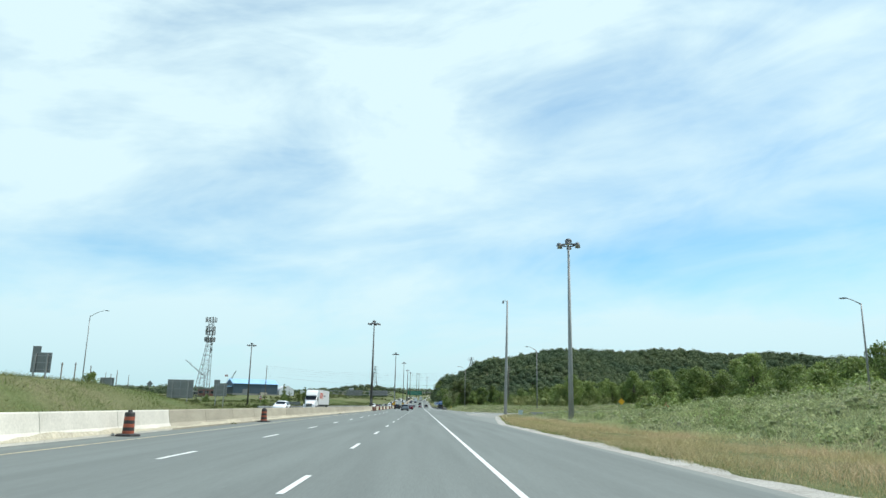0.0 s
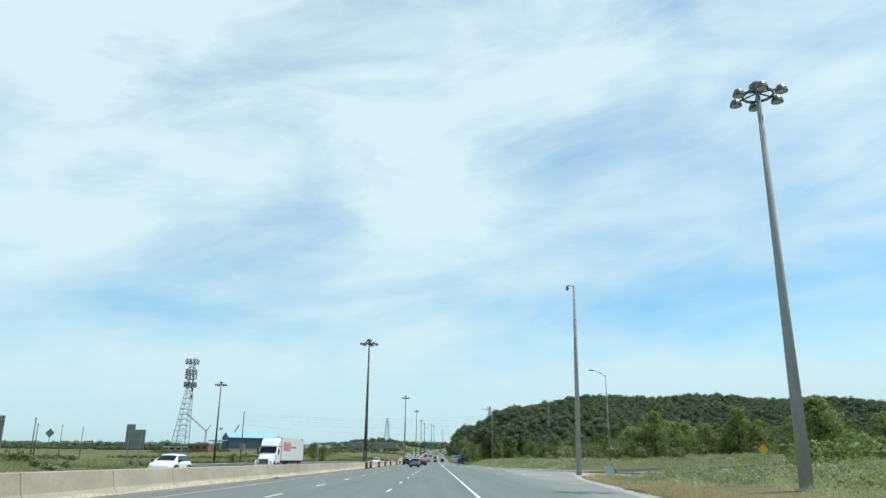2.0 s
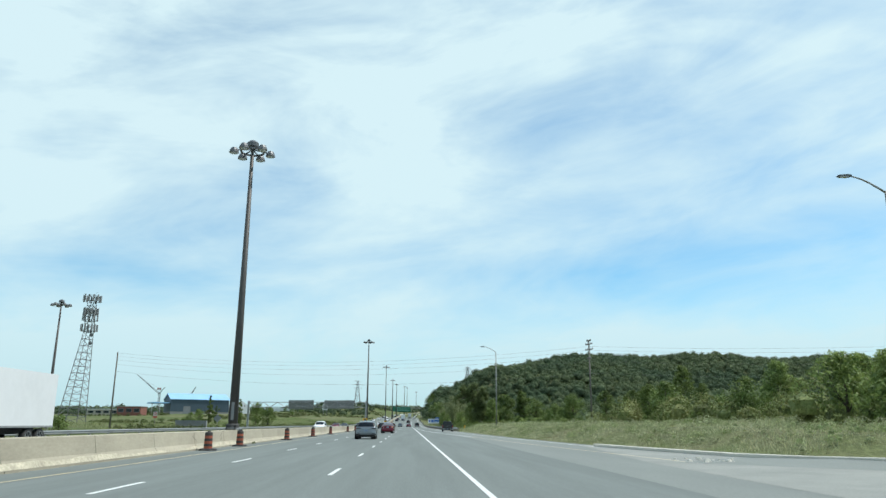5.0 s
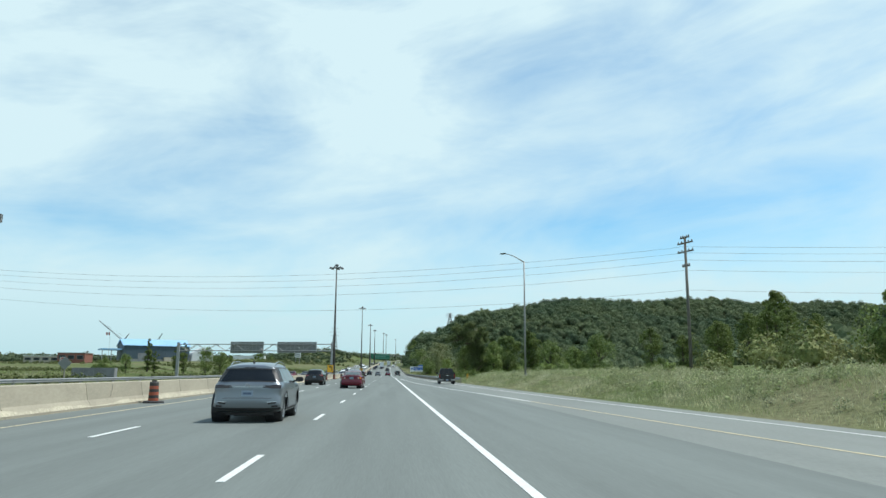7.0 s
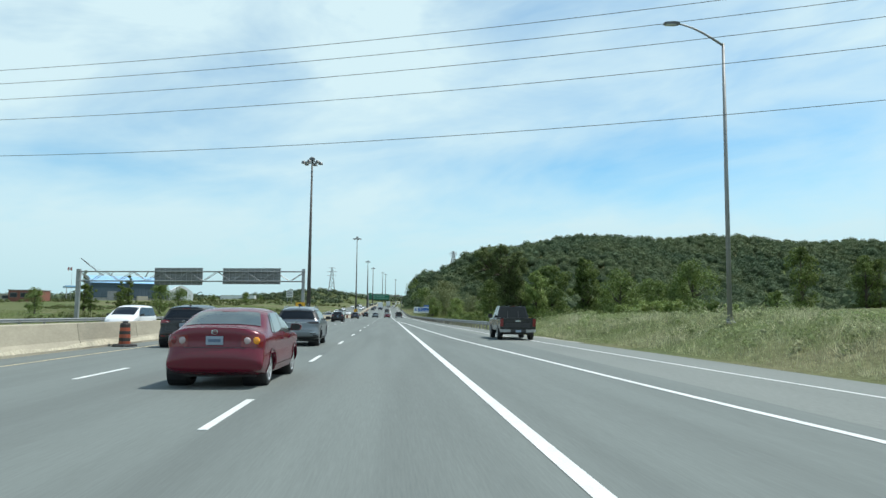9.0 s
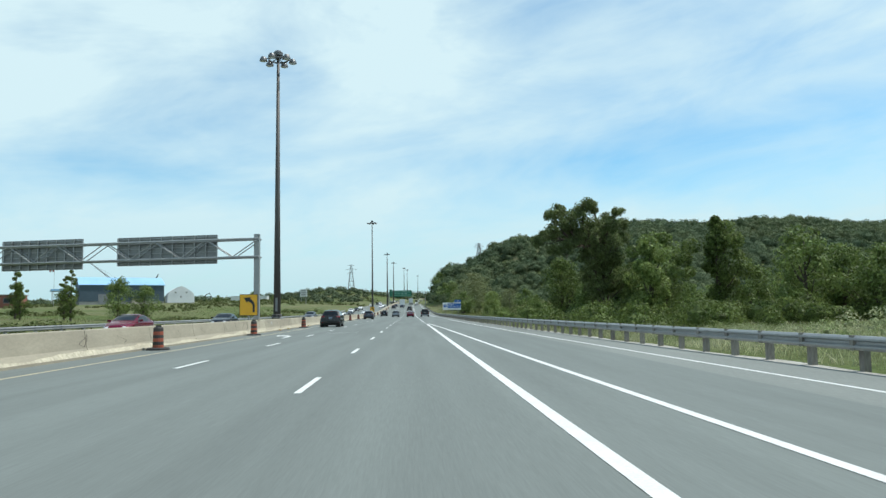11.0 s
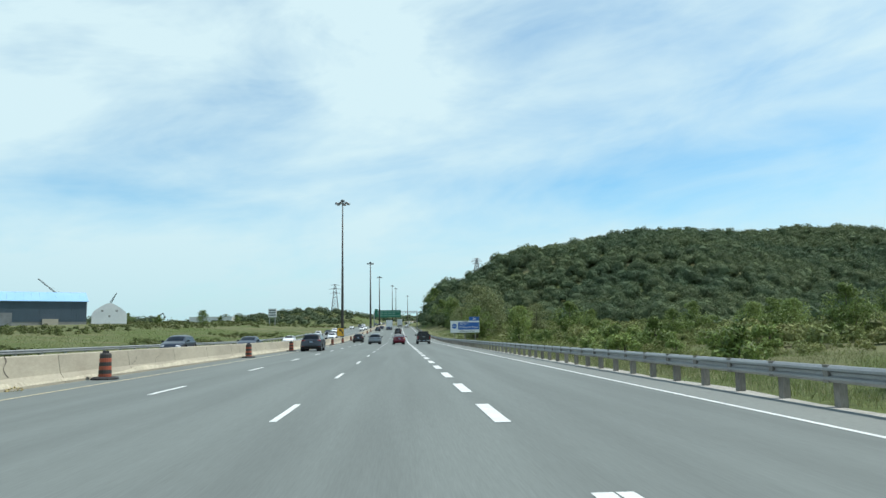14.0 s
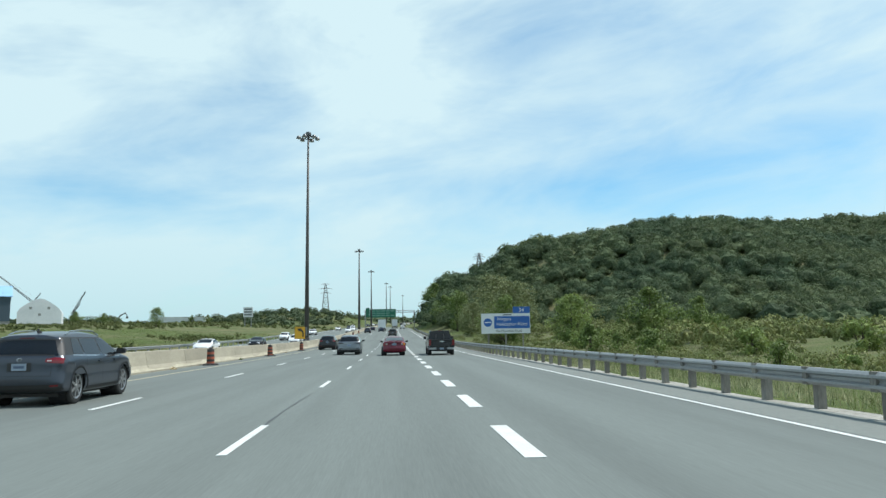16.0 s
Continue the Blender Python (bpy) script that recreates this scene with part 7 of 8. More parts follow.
def bare_sapling(x, y):
    """A dead sapling whose bare twigs stand above the bushes."""
    r = random.Random(9)
    t = thing("dead_tree", "dead sapling with bare grey twigs among the bushes", "tree", at=pose(x, y, float(land_z(x, y)) - 0.1))
    part("trunk", Mesh().tube([(0, 0, -0.3), (0.05, 0, 4.2), (0.3, 0, 9.4)], [0.11, 0.07, 0.02], 7), BARK, t, smooth=True)
    m = Mesh()
    for k in range(14):
        z = 5.0 + k * 0.24
        a = r.uniform(-2.2, 2.2)
        e = Vector((0.05 + a, r.uniform(-1, 1), z + r.uniform(1.6, 3.0)))
        b = Vector((0.08, 0, z))
        m.tube([b, b.lerp(e, 0.5) + Vector((0.1 * a, 0, -0.15)), e], [0.022, 0.014, 0.005], 4, False)
    part("branch", m, BARK, t)


bare_sapling(20.9, 357.6)
tree("tree", 11, 9.0, 6.4, 1.2, 34, 260, 0.27, LEAF_LIGHT, "bright green young broadleaf tree at the wood's edge", at=pose(24.0, 333.0, float(land_z(24, 333))), group="trees at the wood's edge")
mid_a = tree("tree", 12, 10.5, 8.0, 1.4, 38, 260, 0.30, LEAF, "green broadleaf tree with a rounded uneven crown", at=pose(29.0, 346.0, float(land_z(29, 346))), group="trees at the wood's edge")
mid_b = tree("tree", 13, 8.0, 8.6, 0.7, 36, 250, 0.30, LEAF, "broad green tree with low branches", at=pose(26.0, 356.0, float(land_z(26, 356))), group="trees at the wood's edge")
dark_a = tree("tree", 14, 11.5, 7.2, 1.6, 36, 260, 0.30, LEAF_DARK, "dark green broadleaf tree in the wood", at=pose(33.0, 338.0, float(land_z(33, 338))), group="trees at the wood's edge")
bush_a = tree("bush", 15, 2.4, 3.6, 0.15, 16, 75, 0.24, LEAF, "leafy green bush in the tall grass", "bush", at=pose(18.0, 372.0, float(land_z(18, 372))), group="bushes beside the road")
bush_b = tree("bush", 16, 1.9, 3.0, 0.1, 14, 75, 0.23, LEAF_LIGHT, "light green leafy bush in the tall grass", "bush", at=pose(16.0, 385.0, float(land_z(16, 385))), group="bushes beside the road")
conifer = tree("tree", 17, 9.5, 4.0, 0.4, 34, 200, 0.20, LEAF_DARK, "slender dark evergreen tree in the field", at=pose(-62.0, 398.0, float(land_z(-62, 398))), group="trees in the field")
light_f = tree("tree", 61, 9.0, 8.2, 0.6, 44, 110, 0.33, LEAF_LIGHT, "bright green young broadleaf tree at the wood's edge", at=pose(52.0, 112.0, float(land_z(52, 112))), group="trees at the wood's edge")
light_g = tree("tree", 66, 7.6, 9.0, 0.4, 44, 110, 0.33, LEAF_LIGHT, "spreading bright green broadleaf tree at the wood's edge", at=pose(58.0, 126.0, float(land_z(58, 126))), group="trees at the wood's edge")
mid_f = tree("tree", 62, 10.5, 9.4, 0.9, 46, 110, 0.33, LEAF, "green broadleaf tree with a rounded uneven crown", at=pose(80.0, 140.0, float(land_z(80, 140))), group="trees at the wood's edge")
low_f = tree("tree", 63, 8.0, 8.8, 0.6, 44, 110, 0.33, LEAF, "broad green tree with low branches", at=pose(58.0, 160.0, float(land_z(58, 160))), group="trees at the wood's edge")
dark_f = tree("tree", 64, 11.0, 7.2, 1.4, 44, 110, 0.33, LEAF_DARK, "dark green broadleaf tree in the wood", at=pose(56.0, 270.0, float(land_z(56, 270))), group="trees at the wood's edge")


willow = tree("tree", 67, 11.5, 13.0, 0.3, 90, 110, 0.34, LEAF_OLIVE, "broad olive-green willow at the foot of the hill", at=pose(24.0, 528.0, float(land_z(24, 528))), group="trees at the wood's edge")


def spots(n, x0, x1, y0, y1, kinds, s0, s1, seed):
    r = random.Random(seed)
    for _ in range(n):
        x, y = r.uniform(x0, x1), r.uniform(y0, y1)
        place(r.choice(kinds), x, y, r.uniform(s0, s1), r.uniform(0, 360))


spots(34, 44, 78, 80, 142, [light_f, light_g, mid_f, low_f], 0.6, 1.0, 31)
spots(22, 32, 62, 168, 215, [light_f, light_g, low_f], 0.5, 0.85, 32)
spots(8, 76, 110, 60, 190, [mid_f, dark_f, light_f], 0.8, 1.0, 33)
spots(12, 40, 60, 245, 300, [dark_f, dark_f, mid_f], 0.5, 0.72, 34)
spots(10, 27, 46, 318, 345, [mid_f, light_f, low_f], 0.6, 0.85, 35)
tree("tree", 19, 8.9, 8.4, 1.3, 52, 170, 0.23, LEAF_DARK, "dark green tree with a spreading crown above the guardrail", at=pose(20.2, 357.0, float(land_z(20.2, 357)) - 0.1), group="trees at the wood's edge")
for x, y, k, s in ((24.4, 358.5, mid_a, 0.72), (22.4, 350.0, mid_b, 0.72), (24.0, 346.5, mid_a, 0.74), (28.0, 352.0, dark_a, 0.72)):
    place(k, x, y, s, x * 31 + y)
spots(14, 36, 62, 380, 470, [low_f, low_f, light_g], 0.45, 0.75, 37)
spots(26, 17, 42, 366, 455, [bush_a, bush_b, bush_b], 0.5, 1.2, 38)
spots(14, 17, 36, 395, 500, [bush_a, bush_a, bush_b], 0.7, 1.3, 45)
spots(10, 60, 110, 20, 90, [mid_f, light_f, dark_f], 0.8, 1.1, 44)
spots(14, 20, 36, 190, 300, [bush_a, bush_b], 0.4, 0.8, 39)
spots(7, 24, 31, 288, 296, [bush_b], 0.9, 1.3, 46)
for x, y, k, s in ((19, 514, willow, 0.62), (29, 592, willow, 1.45), (21, 575, willow, 0.8), (18, 500, low_f, 1.0), (36, 522, willow, 0.75), (20, 610, mid_f, 1.2), (19, 650, low_f, 1.3), (18, 700, low_f, 1.3), (26, 490, light_g, 1.0), (36, 485, low_f, 1.0)):
    place(k, x + float(road_x(y)), y, s, x * 31 + y)
for x, y, k, s in ((-58.6, 411, mid_f, 0.80), (-54.6, 414, mid_f, 0.72), (-66, 404, conifer, 0.9), (-70, 396, conifer, 0.75), (-74, 402, conifer, 1.05), (-60, 330, low_f, 0.5), (-66, 360, mid_f, 0.5), (-36, 402, bush_a, 0.8), (-47, 225, bush_a, 1.0), (-72, 250, low_f, 0.35), (-44, 120, bush_a, 0.9), (-40, 90, bush_a, 0.8), (-52, 132, low_f, 0.3)):
    place(k, x, y, s, x * 17 + y)
spots(8, -170, -60, 640, 800, [mid_f, low_f, dark_f], 0.45, 0.75, 42)


def ico(sub):
    bm = bmesh.new()
    bmesh.ops.create_icosphere(bm, subdivisions=sub, radius=1.0)
    v = np.array([q.co[:] for q in bm.verts])
    f = np.array([[q.index for q in p.verts] for p in bm.faces])
    bm.free()
    return v, f


def woods(name, xs, ys, zs, radius, mat, label, seed, cards=200, card=0.5, core=0.72, sub=1, loose=0.3, emerge=0.0, rough=0.05, tall0=0.75, tall1=0.4):
    """A wood too dense to count: one mesh of many uneven crowns, each a dark core under a coat of leaf clumps."""
    gen = np.random.default_rng(seed)
    v0, f0 = ico(sub)
    f0 = f0[v0[f0][:, :, 2].min(1) > (-0.35 if sub > 2 else -0.55)]
    V, F, off = [], [], 0
    sizes = None if np.isscalar(radius) else radius
    for i, (x, y, z) in enumerate(zip(xs, ys, zs)):
        r = sizes[i] if sizes is not None else radius * (0.55 + 0.80 * gen.random() ** 1.3)
        count = cards if sizes is None else max(16, int(cards * r * r / 9.0))
        tall = tall0 + tall1 * gen.random()
        wide = np.array([0.85 + 0.3 * gen.random(), 0.85 + 0.3 * gen.random(), tall])
        c = np.array([x, y, z + r * tall * 0.75 + emerge * (gen.random() ** 2 - 0.25)])
        # a round crown, swollen into lobes, under a coat of leaf sprays
        k = 15
        bd = gen.normal(size=(k, 3))
        bd[:, 2] = np.abs(bd[:, 2]) * 0.9 - 0.1
        bd /= np.linalg.norm(bd, axis=1, keepdims=True)
        swell = np.sqrt(np.clip((np.max(v0 @ bd.T, axis=1) - 0.80) / 0.20, 0, 1)) if core > 0.8 else 0.5
        V.append(v0 * (core * r * (0.76 + 0.24 * swell) * (1 + rough * gen.normal(size=len(v0))))[:, None] * wide + c)
        F.append(f0 + off)
        off += len(v0)
        d = gen.normal(size=(count, 3))
        d[:, 2] = np.abs(d[:, 2]) * 1.1 - 0.35
        d /= np.linalg.norm(d, axis=1, keepdims=True)
        near = np.max(d @ bd.T, axis=1)
        lobe = np.clip((near - 0.80) / 0.20, 0, 1)[:, None]
        p = c + d * (r * (0.80 + 0.20 * np.sqrt(lobe)) * (0.87 + 0.22 * gen.random((count, 1)))) * wide
        nrm = d + (bd[np.argmax(d @ bd.T, axis=1)] * -0.35 + d * 0.35) + gen.normal(size=(count, 3)) * loose
        nrm /= np.linalg.norm(nrm, axis=1, keepdims=True)
        a = np.cross(nrm, gen.normal(size=(count, 3)))
        a /= np.linalg.norm(a, axis=1, keepdims=True)
        b = np.cross(nrm, a)
        s = card * (0.55 + 0.9 * gen.random((count, 1)))
        V.append(np.stack([p + a * s, p - a * s * 0.5 + b * s * 0.8, p - a * s * 0.5 - b * s * 0.8], 1).reshape(-1, 3))
        F.append(np.arange(count * 3).reshape(-1, 3) + off)
        off += count * 3
    ob = new(name, raw_mesh(name, np.concatenate(V), np.concatenate(F), mat, False))
    return tagged(ob, label, "woodland", kind="stuff")


def scatter(x0, x1, y0, y1, pitch, seed, keep):
    gen = np.random.default_rng(seed)
    X, Y = np.meshgrid(np.arange(x0, x1, pitch), np.arange(y0, y1, pitch))
    X = X + gen.uniform(-0.64, 0.64, X.shape) * pitch
    Y = Y + gen.uniform(-0.64, 0.64, Y.shape) * pitch
    X, Y = X.ravel(), Y.ravel()
    k = keep(X, Y)
    X, Y = X[k], Y[k]
    return X, Y, land_z(X, Y)




def lobed(xs, ys, zs, radius, lobes, seed):
    """Splits each tree of a wood into a broad head and a few smaller lobes beside it: places and radii."""
    gen = np.random.default_rng(seed)
    n = len(xs)
    r = np.repeat(radius * (0.70 + 0.55 * gen.random(n)), lobes)
    tip = np.tile(np.arange(lobes) == 0, n)
    a = gen.random(n * lobes) * math.tau
    out = np.where(tip, 0.0, 0.55 + 0.30 * gen.random(n * lobes)) * r
    lift = np.repeat(1.8 * (gen.random(n) ** 2 - 0.3), lobes)
    up = np.where(tip, 0.30, 0.05 + 0.45 * gen.random(n * lobes)) * r + lift
    size = np.where(tip, 0.92, 0.42 + 0.25 * gen.random(n * lobes)) * r
    return np.repeat(xs, lobes) + out * np.cos(a), np.repeat(ys, lobes) + out * np.sin(a), np.repeat(zs, lobes) + up, size


hx, hy, hz = scatter(16, 430, 500, 880, 5.4, 3, lambda X, Y: (hill(X - road_x(Y), Y) > 1.2) & (Y - 0.16 * np.clip(X - 70, 0, 260) < 750))
close = (hy < 665) & (hx < 200)
woods("hillside_wood", *lobed(hx[close], hy[close], hz[close] - 1.4, 3.3, 4, 41), CANOPY, "dense dark green broadleaf wood on the near hillside", 5, 330, 0.27, 0.84, 2, 0.75, 0.0, 0.08, 0.85, 0.3)
woods("hillside_wood", *lobed(hx[~close], hy[~close], hz[~close] - 1.4, 3.3, 3, 42), CANOPY, "dense dark green broadleaf wood covering the hillside", 7, 130, 0.42, 0.84, 1, 0.75, 0.0, 0.08, 0.85, 0.3)
hx, hy, hz = scatter(430, 560, 520, 900, 9.0, 4, lambda X, Y: hill(X - road_x(Y), Y) > 1.2)
woods("hillside_wood", hx, hy, hz - 1.7, 4.4, CANOPY, "dense dark green wood on the far end of the hill", 6, 110, 0.6, 0.80, 1, 0.9, 2.0, 0.08)
fx, fy, fz = scatter(44, 330, 230, 600, 7.0, 7, lambda X, Y: (hill(X - road_x(Y), Y) <= 1.2) & (X > 58 + 22 * smooth(400, 480, Y)) & (X < 190) & (X < 110 + 0.55 * (Y - 230)))
woods("foreground_wood", fx, fy, fz - 0.9, 2.9, CANOPY, "green broadleaf wood at the foot of the hill", 6, 150, 0.26, 0.92, 3, 0.55, 1.0, 0.12)
gx, gy, gz = scatter(90, 300, 20, 330, 8.0, 8, lambda X, Y: (X > 95) & (X < 225) & (X > 110 + 0.55 * (Y - 230)))
woods("distant_wood", gx, gy, gz - 0.9, 3.6, CANOPY, "green wood beyond the ramp", 9, 90, 0.42, 0.95, 3, 0.55, 1.5, 0.10)
sx, sy, sz = scatter(19, 95, 380, 590, 3.4, 17, lambda X, Y: (X - right_edge(Y) > 23) & (hill(X, Y) < 3) & (np.sin(X * 0.23 + Y * 0.11) + np.sin(Y * 0.19 - X * 0.13) > 0.1 - 0.02 * (X - 30)))
woods("shrub_belt", sx, sy, sz - 0.3, 1.25, SHRUB, "belt of yellow-green shrubs and saplings below the wood", 18, 260, 0.17, 0.6, loose=0.55)
sx, sy, sz = scatter(26, 74, 166, 236, 4.2, 27, lambda X, Y: (X > 30 - 0.06 * (Y - 166)) & (np.sin(X * 0.31 + Y * 0.17) + np.sin(Y * 0.23 - X * 0.19) > -0.6))
woods("shrub_belt", sx, sy, sz - 0.3, 1.5, SHRUB, "belt of light green shrubs behind the ramp", 28, 380, 0.14, 0.6, loose=0.7)
# Dense undergrowth; its dark leaf colour also carries the shade below the crowns.
ux, uy, uz = scatter(14.2, 42, 316, 370, 2.6, 37, lambda X, Y: (X > right_edge(Y) + 6.0) & (X + 0.35 * np.abs(Y - 342) > 15.5) & (Y < 315 + 2.05 * X))
woods("undergrowth", ux, uy, uz - 0.3, 1.35, LEAF_DARK, "undergrowth beneath the roadside trees, its shade put into dark leaves", 38, 560, 0.12, 0.6, loose=0.6)
tx, ty, tz = scatter(44, 96, 60, 139, 4.2, 71, lambda X, Y: (np.sin(X * 0.21 + Y * 0.13) + np.sin(Y * 0.17 - X * 0.15) > -0.9) & (Y < 137 - 0.12 * (X - 44)))
woods("thicket", tx, ty, tz - 0.3, 1.9, LEAF_LIGHT, "thicket of light green saplings and shrubs beyond the bank", 72, 420, 0.20, 0.6, loose=0.55)
vx, vy, vz = scatter(12, 48, 146, 300, 1.2, 47, lambda X, Y: (X > right_edge(Y) + 2.2) & (X < right_edge(Y) + 19 + 14 * np.clip((215 - Y) / 40, 0, 1)) & (Y > 155 - 0.18 * np.clip(X - 16, 0, 40)) & (np.sin(X * 0.9 + Y * 0.37) + np.sin(Y * 0.71 - X * 0.43) > -0.75))
woods("bank_scrub", vx, vy, vz - 0.1, 0.38, BANK_SCRUB, "low mottled olive and pale scrub on the bank by the ramp", 48, 90, 0.045, 0.30, 0, loose=0.7)
vx, vy, vz = scatter(12, 46, 14, 128, 1.6, 57, lambda X, Y: (X > right_edge(Y) + 9.5) & (X < right_edge(Y) + 36) & (np.sin(X * 0.6 + Y * 0.31) + np.sin(Y * 0.53 - X * 0.33) > -0.35) & ~((Y > 108) & (X < 20)))
woods("bank_scrub", vx, vy, vz - 0.1, 0.60, BANK_SCRUB, "low mottled pale green scrub covering the roadside bank", 58, 72, 0.085, 0.30, 0, loose=0.7)
vx, vy, vz = scatter(15, 48, 96, 131, 1.2, 77, lambda X, Y: (X > right_edge(Y) + 3.5 + 5 * np.clip((Y - 100) / 20, 0, 1) * (X < 26)) & (Y < 124 + 0.25 * (X - 16)) & ~((np.abs(X - 17.0) < 2.0) & (np.abs(Y - 121.0) < 3)) & (np.sin(X * 0.8 + Y * 0.5) > -0.3))
woods("bank_scrub", vx, vy, vz - 0.05, 0.45, BANK_SCRUB, "pale flowering weeds in front of the ramp's guardrail", 78, 110, 0.062, 0.30, 0, loose=0.7)
vx, vy, vz = scatter(12, 40, 372, 560, 1.9, 67, lambda X, Y: (X > right_edge(Y) + 7 + 3 * np.sin(Y * 0.11)) & (X < right_edge(Y) + 30) & (np.sin(X * 0.5 + Y * 0.21) + np.sin(Y * 0.33 - X * 0.23) > 0.25))
woods("meadow_scrub", vx, vy, vz - 0.1, 0.55, SHRUB, "low yellow-green scrub scattered in the meadow", 68, 170, 0.070, 0.35, 0, loose=0.7)
bx, by, bz = scatter(-900, 500, 1220, 1900, 17.0, 9, lambda X, Y: (np.abs(X - road_x(np.minimum(Y, 1500))) > 34) | (Y > 1750))
woods("ridge_wood", bx, by, bz - 1.0, 7.5, CANOPY_FAR, "distant wooded ridge closing the horizon", 10, 24, 1.6, 0.85, tall0=0.55, tall1=0.25)
lx, ly, lz = scatter(-700, -34, 700, 1200, 13.0, 12, lambda X, Y: ((np.sin(X * 0.02) + np.sin(Y * 0.013 + X * 0.01) > 0.3 - 1.3 * smooth(850, 1050, Y)) & (X < -60)) | ((X > -130) & (X < -60) & (Y > 860)) | ((((X + 78) / 58) ** 2 + ((Y - 970) / 200) ** 2 < 1) & (X < -40)))
woods("field_wood", lx, ly, lz - 0.5, 3.3, CANOPY_FAR, "line of distant trees across the fields", 13, 150, 0.5, tall0=0.6, tall1=0.25)
qx, qy, qz = scatter(-190, -25, 520, 1150, 4.6, 14, lambda X, Y: (np.sin(X * 0.07 + 1) + np.sin(Y * 0.045 + X * 0.03) > 0.30 - 0.0032 * (Y - 520)) & ((X < -75) | (Y > 680)) & (X < road_x(Y) - 31))
woods("field_scrub", qx, qy, qz - 0.4, 0.75, SCRUB, "low olive scrub scattered over the field", 15, 44, 0.25, 0.7)
qx, qy, qz = scatter(-110, -29, 40, 600, 2.6, 16, lambda X, Y: np.sin(X * 0.13 + 1) + np.sin(Y * 0.085 + X * 0.05) + 0.5 * np.sin(X * 0.4 + Y * 0.3) > 1.0)
woods("field_scrub", qx, qy, qz - 0.3, 0.6, SCRUB, "low weedy scrub in the meadow beside the oncoming road", 17, 36, 0.17, 0.6, 0, loose=0.7)


def grass(name, mat, n, x_of, y0, y1, height, width, seed, label, bend=0.35):
    """Blades in small tufts over a stretch of verge."""
    gen = np.random.default_rng(seed)
    y = gen.uniform(y0, y1, n)
    x = x_of(y, gen.random(n))
    x = x + gen.normal(size=n) * 0.1
    z = land_z(x, y)
    h = height * (0.5 + 0.8 * gen.random(n)) * (0.7 + 0.5 * np.sin(x * 0.9 + 1) * np.sin(y * 0.35))
    a = gen.random(n) * math.tau
    d = np.stack([np.cos(a), np.sin(a)], 1)
    w = width * (0.6 + 0.8 * gen.random(n))[:, None]
    base = np.stack([x, y], 1)
    k = (gen.normal(size=(n, 2)) * bend) * h[:, None]
    v = np.stack([np.c_[base - d * w, z - 0.05], np.c_[base + d * w, z - 0.05], np.c_[base + k * 0.4 + d * w * 0.7, z + h * 0.6], np.c_[base + k, z + h]], 1).reshape(-1, 3)
    v = v.reshape(-1, 4, 3)[:, [0, 1, 3]].reshape(-1, 3)
    f = np.arange(n * 3).reshape(-1, 3)
    ob = new(name, raw_mesh(name, v, f, mat))
    return tagged(ob, label, "grass", kind="stuff")


def rubble(x, y, n, spread, seed):
    """A scatter of broken concrete bits left on the apron."""
    r = random.Random(seed)
    m = Mesh()
    for _ in range(n):
        a, b, h = x + r.gauss(0, spread), y + r.gauss(0, spread * 1.5), r.uniform(0.02, 0.10)
        w = h * r.uniform(0.8, 2.2)
        base = [(a + w * math.cos(q) * r.uniform(0.6, 1.1), b + w * math.sin(q) * r.uniform(0.6, 1.1), 0.0) for q in (0.3, 1.5, 2.8, 4.0, 5.3)]
        top = [(a + (p[0] - a) * 0.6, b + (p[1] - b) * 0.6, h) for p in base]
        m.add(base + top, [(5, 6, 7, 8, 9)] + [(k, (k + 1) % 5, 5 + (k + 1) % 5, 5 + k) for k in range(5)])
    tagged(part("rubble", m, CONCRETE_NEW), "broken pale concrete bits strewn on the apron", "rubble", kind="stuff")


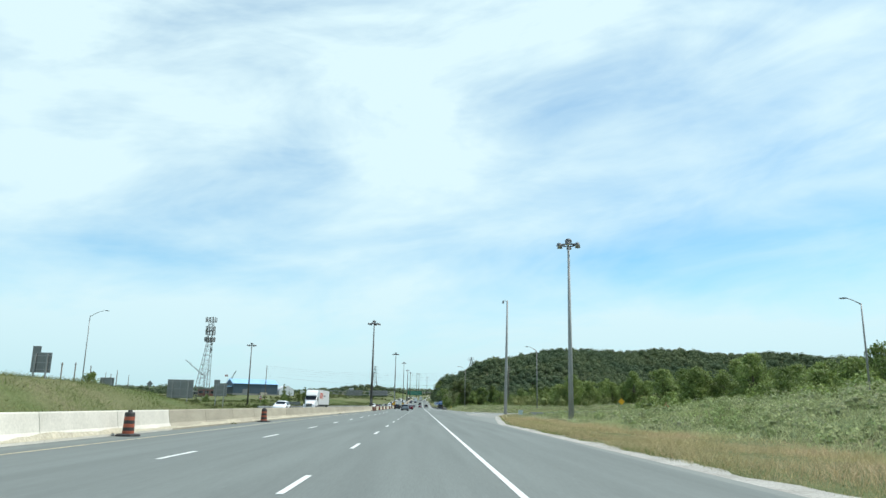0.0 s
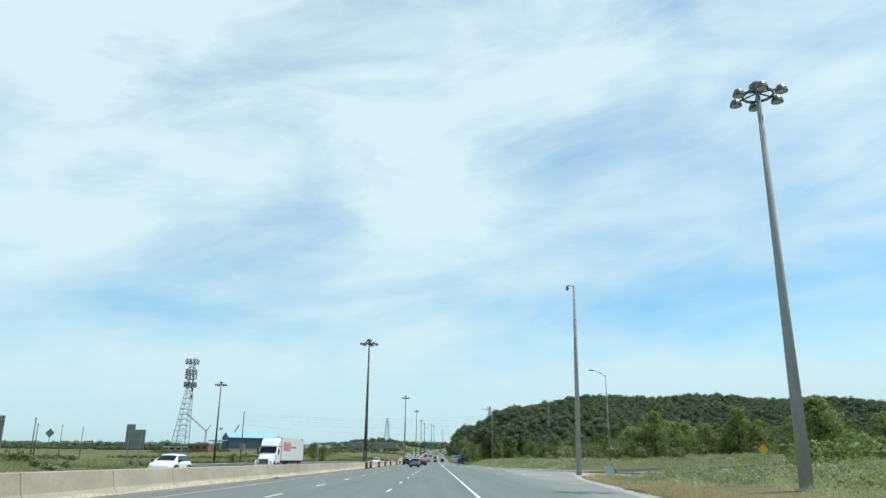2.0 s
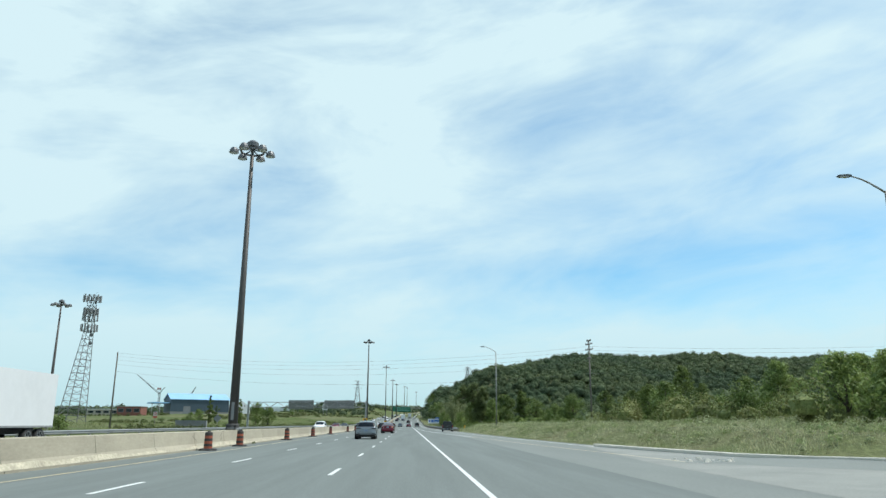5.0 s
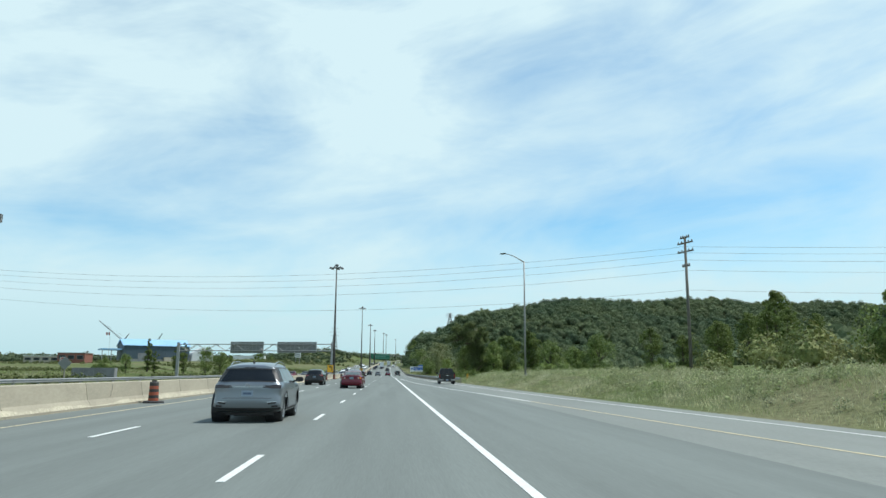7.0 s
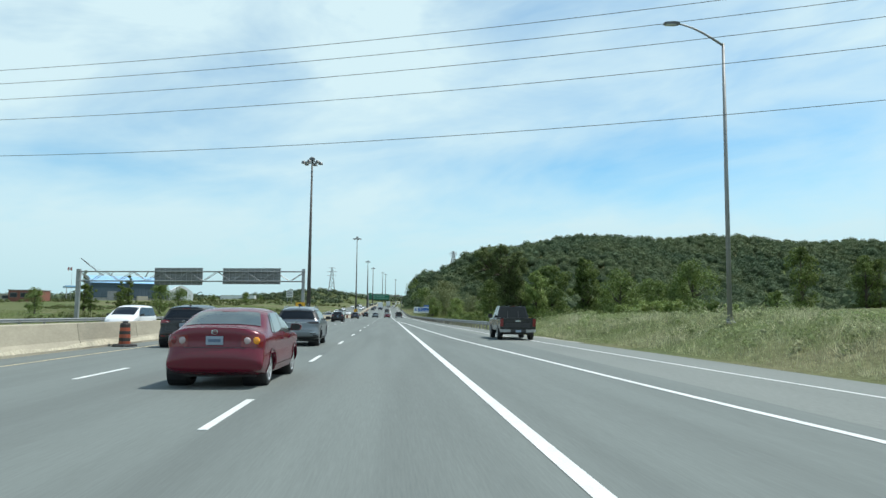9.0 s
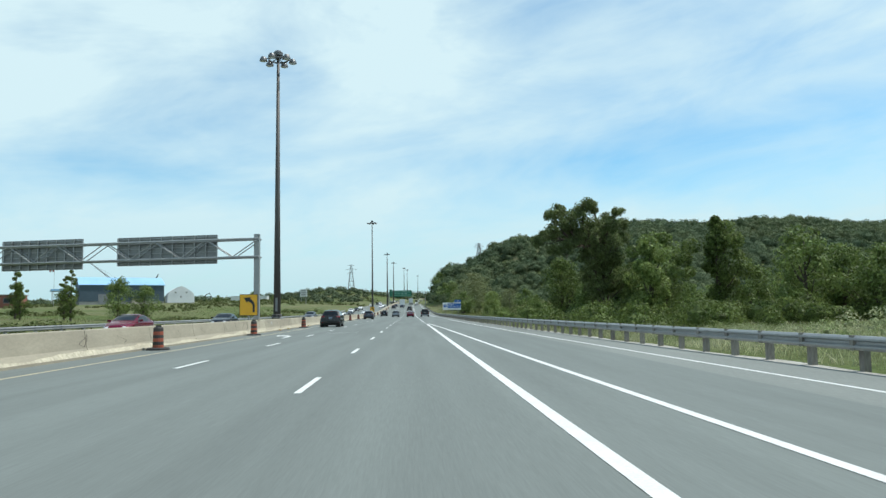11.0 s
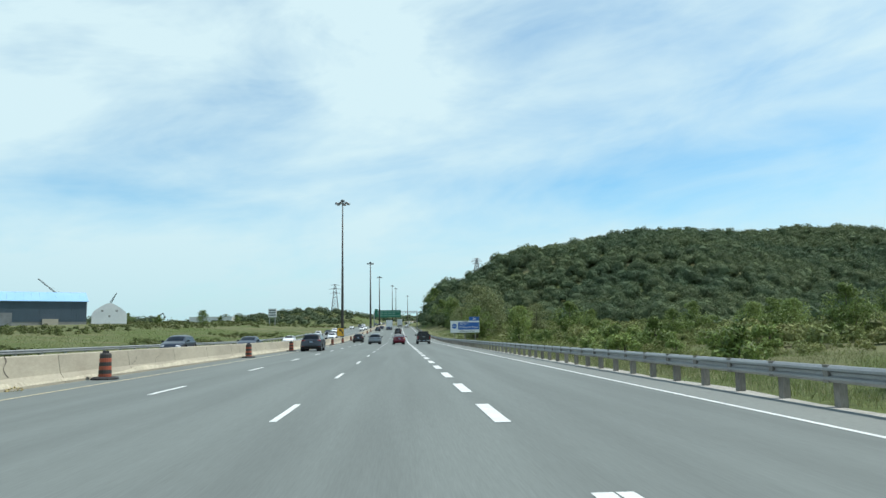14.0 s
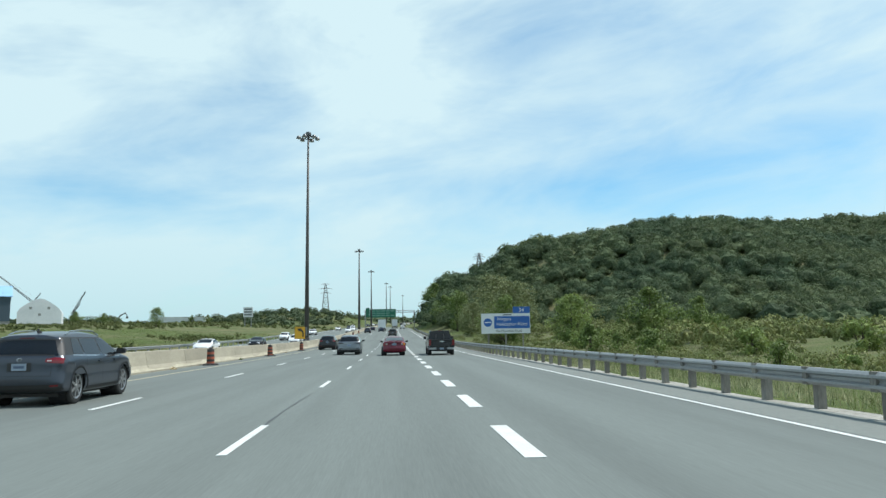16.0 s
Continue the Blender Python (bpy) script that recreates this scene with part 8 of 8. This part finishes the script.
rubble(9.6, 124.5, 60, 0.8, 3)
rubble(12.4, 152.0, 36, 0.5, 4)
edge = lambda y: right_edge(y)
grass("green_verge_grass", GRASS, 26000, lambda y, u: edge(y) + 0.8 + u * u * 4.5, 2, 120, 0.24, 0.0075, 59, "green grass patches beside the gravel", 0.8)
grass("dry_verge_grass", DRY_GRASS, 125000, lambda y, u: edge(y) + 0.9 + u * 8.5 * np.clip((120 - y) / 60, 0.35, 1), 2, 120, 0.32, 0.0065, 51, "dry straw-coloured verge grass", 0.8)
grass("bank_grass", BANK_GRASS, 95000, lambda y, u: edge(y) + 8 + u * 26, 5, 135, 0.46, 0.014, 52, "pale green tall grass on the bank", 0.9)
grass("tall_verge_grass", VERGE_GRASS, 160000, lambda y, u: edge(y) + 1.0 + u * (16 + 16 * np.clip((215 - y) / 40, 0, 1)), 154, 300, 0.46, 0.0085, 53, "tall pale seeding grass on the bank by the ramp", 0.55)
grass("rail_grass", GRASS, 60000, lambda y, u: edge(y) + 1.0 + u * 20, 290, 470, 0.55, 0.012, 54, "green grass and weeds behind the guardrail", 0.6)
grass("rail_dry_grass", PALE_GRASS, 70000, lambda y, u: edge(y) + 0.9 + u * u * (11 + 6 * np.clip((y - 420) / 60, 0, 1)), 292, 640, 0.42, 0.008, 57, "dry pale grass strip behind the guardrail")
grass("island_grass", PALE_GRASS, 16000, lambda y, u: edge(y) + 1.2 + u * 16, 92, 112, 0.45, 0.025, 55, "pale grass on the traffic island", 0.8)
grass("left_bank_grass", GRASS, 80000, lambda y, u: -27.3 - u * 26, 15, 135, 0.42, 0.011, 58, "lush green grass on the bank beside the oncoming road", 0.8)
grass("field_grass", GRASS, 70000, lambda y, u: -27.5 - u * 55, 20, 620, 0.45, 0.035, 56, "green meadow grass beside the oncoming road", 0.8)
for i in range(16):
    y = rng.uniform(5, 470)
    gen = np.random.default_rng(100 + i)
    x = float(barrier_x(y)) + 0.50 + rng.uniform(0, 0.12)
    v, f = leaf_cards([(0, 0, 0.05), (0.03, 0.14, 0.04), (0.0, -0.16, 0.03)], [0.12, 0.09, 0.07], 34, 0.06, gen)
    o = new("weed_tuft", raw_mesh("weed_tuft", v, f, DRY_GRASS if i % 3 else SCRUB))
    o.matrix_basis = pose(x, y, float(road_z(y)), 0, 0, i * 40)
    tagged(o, "small weed growing at the foot of the barrier", "weed", group="weeds along the barrier")
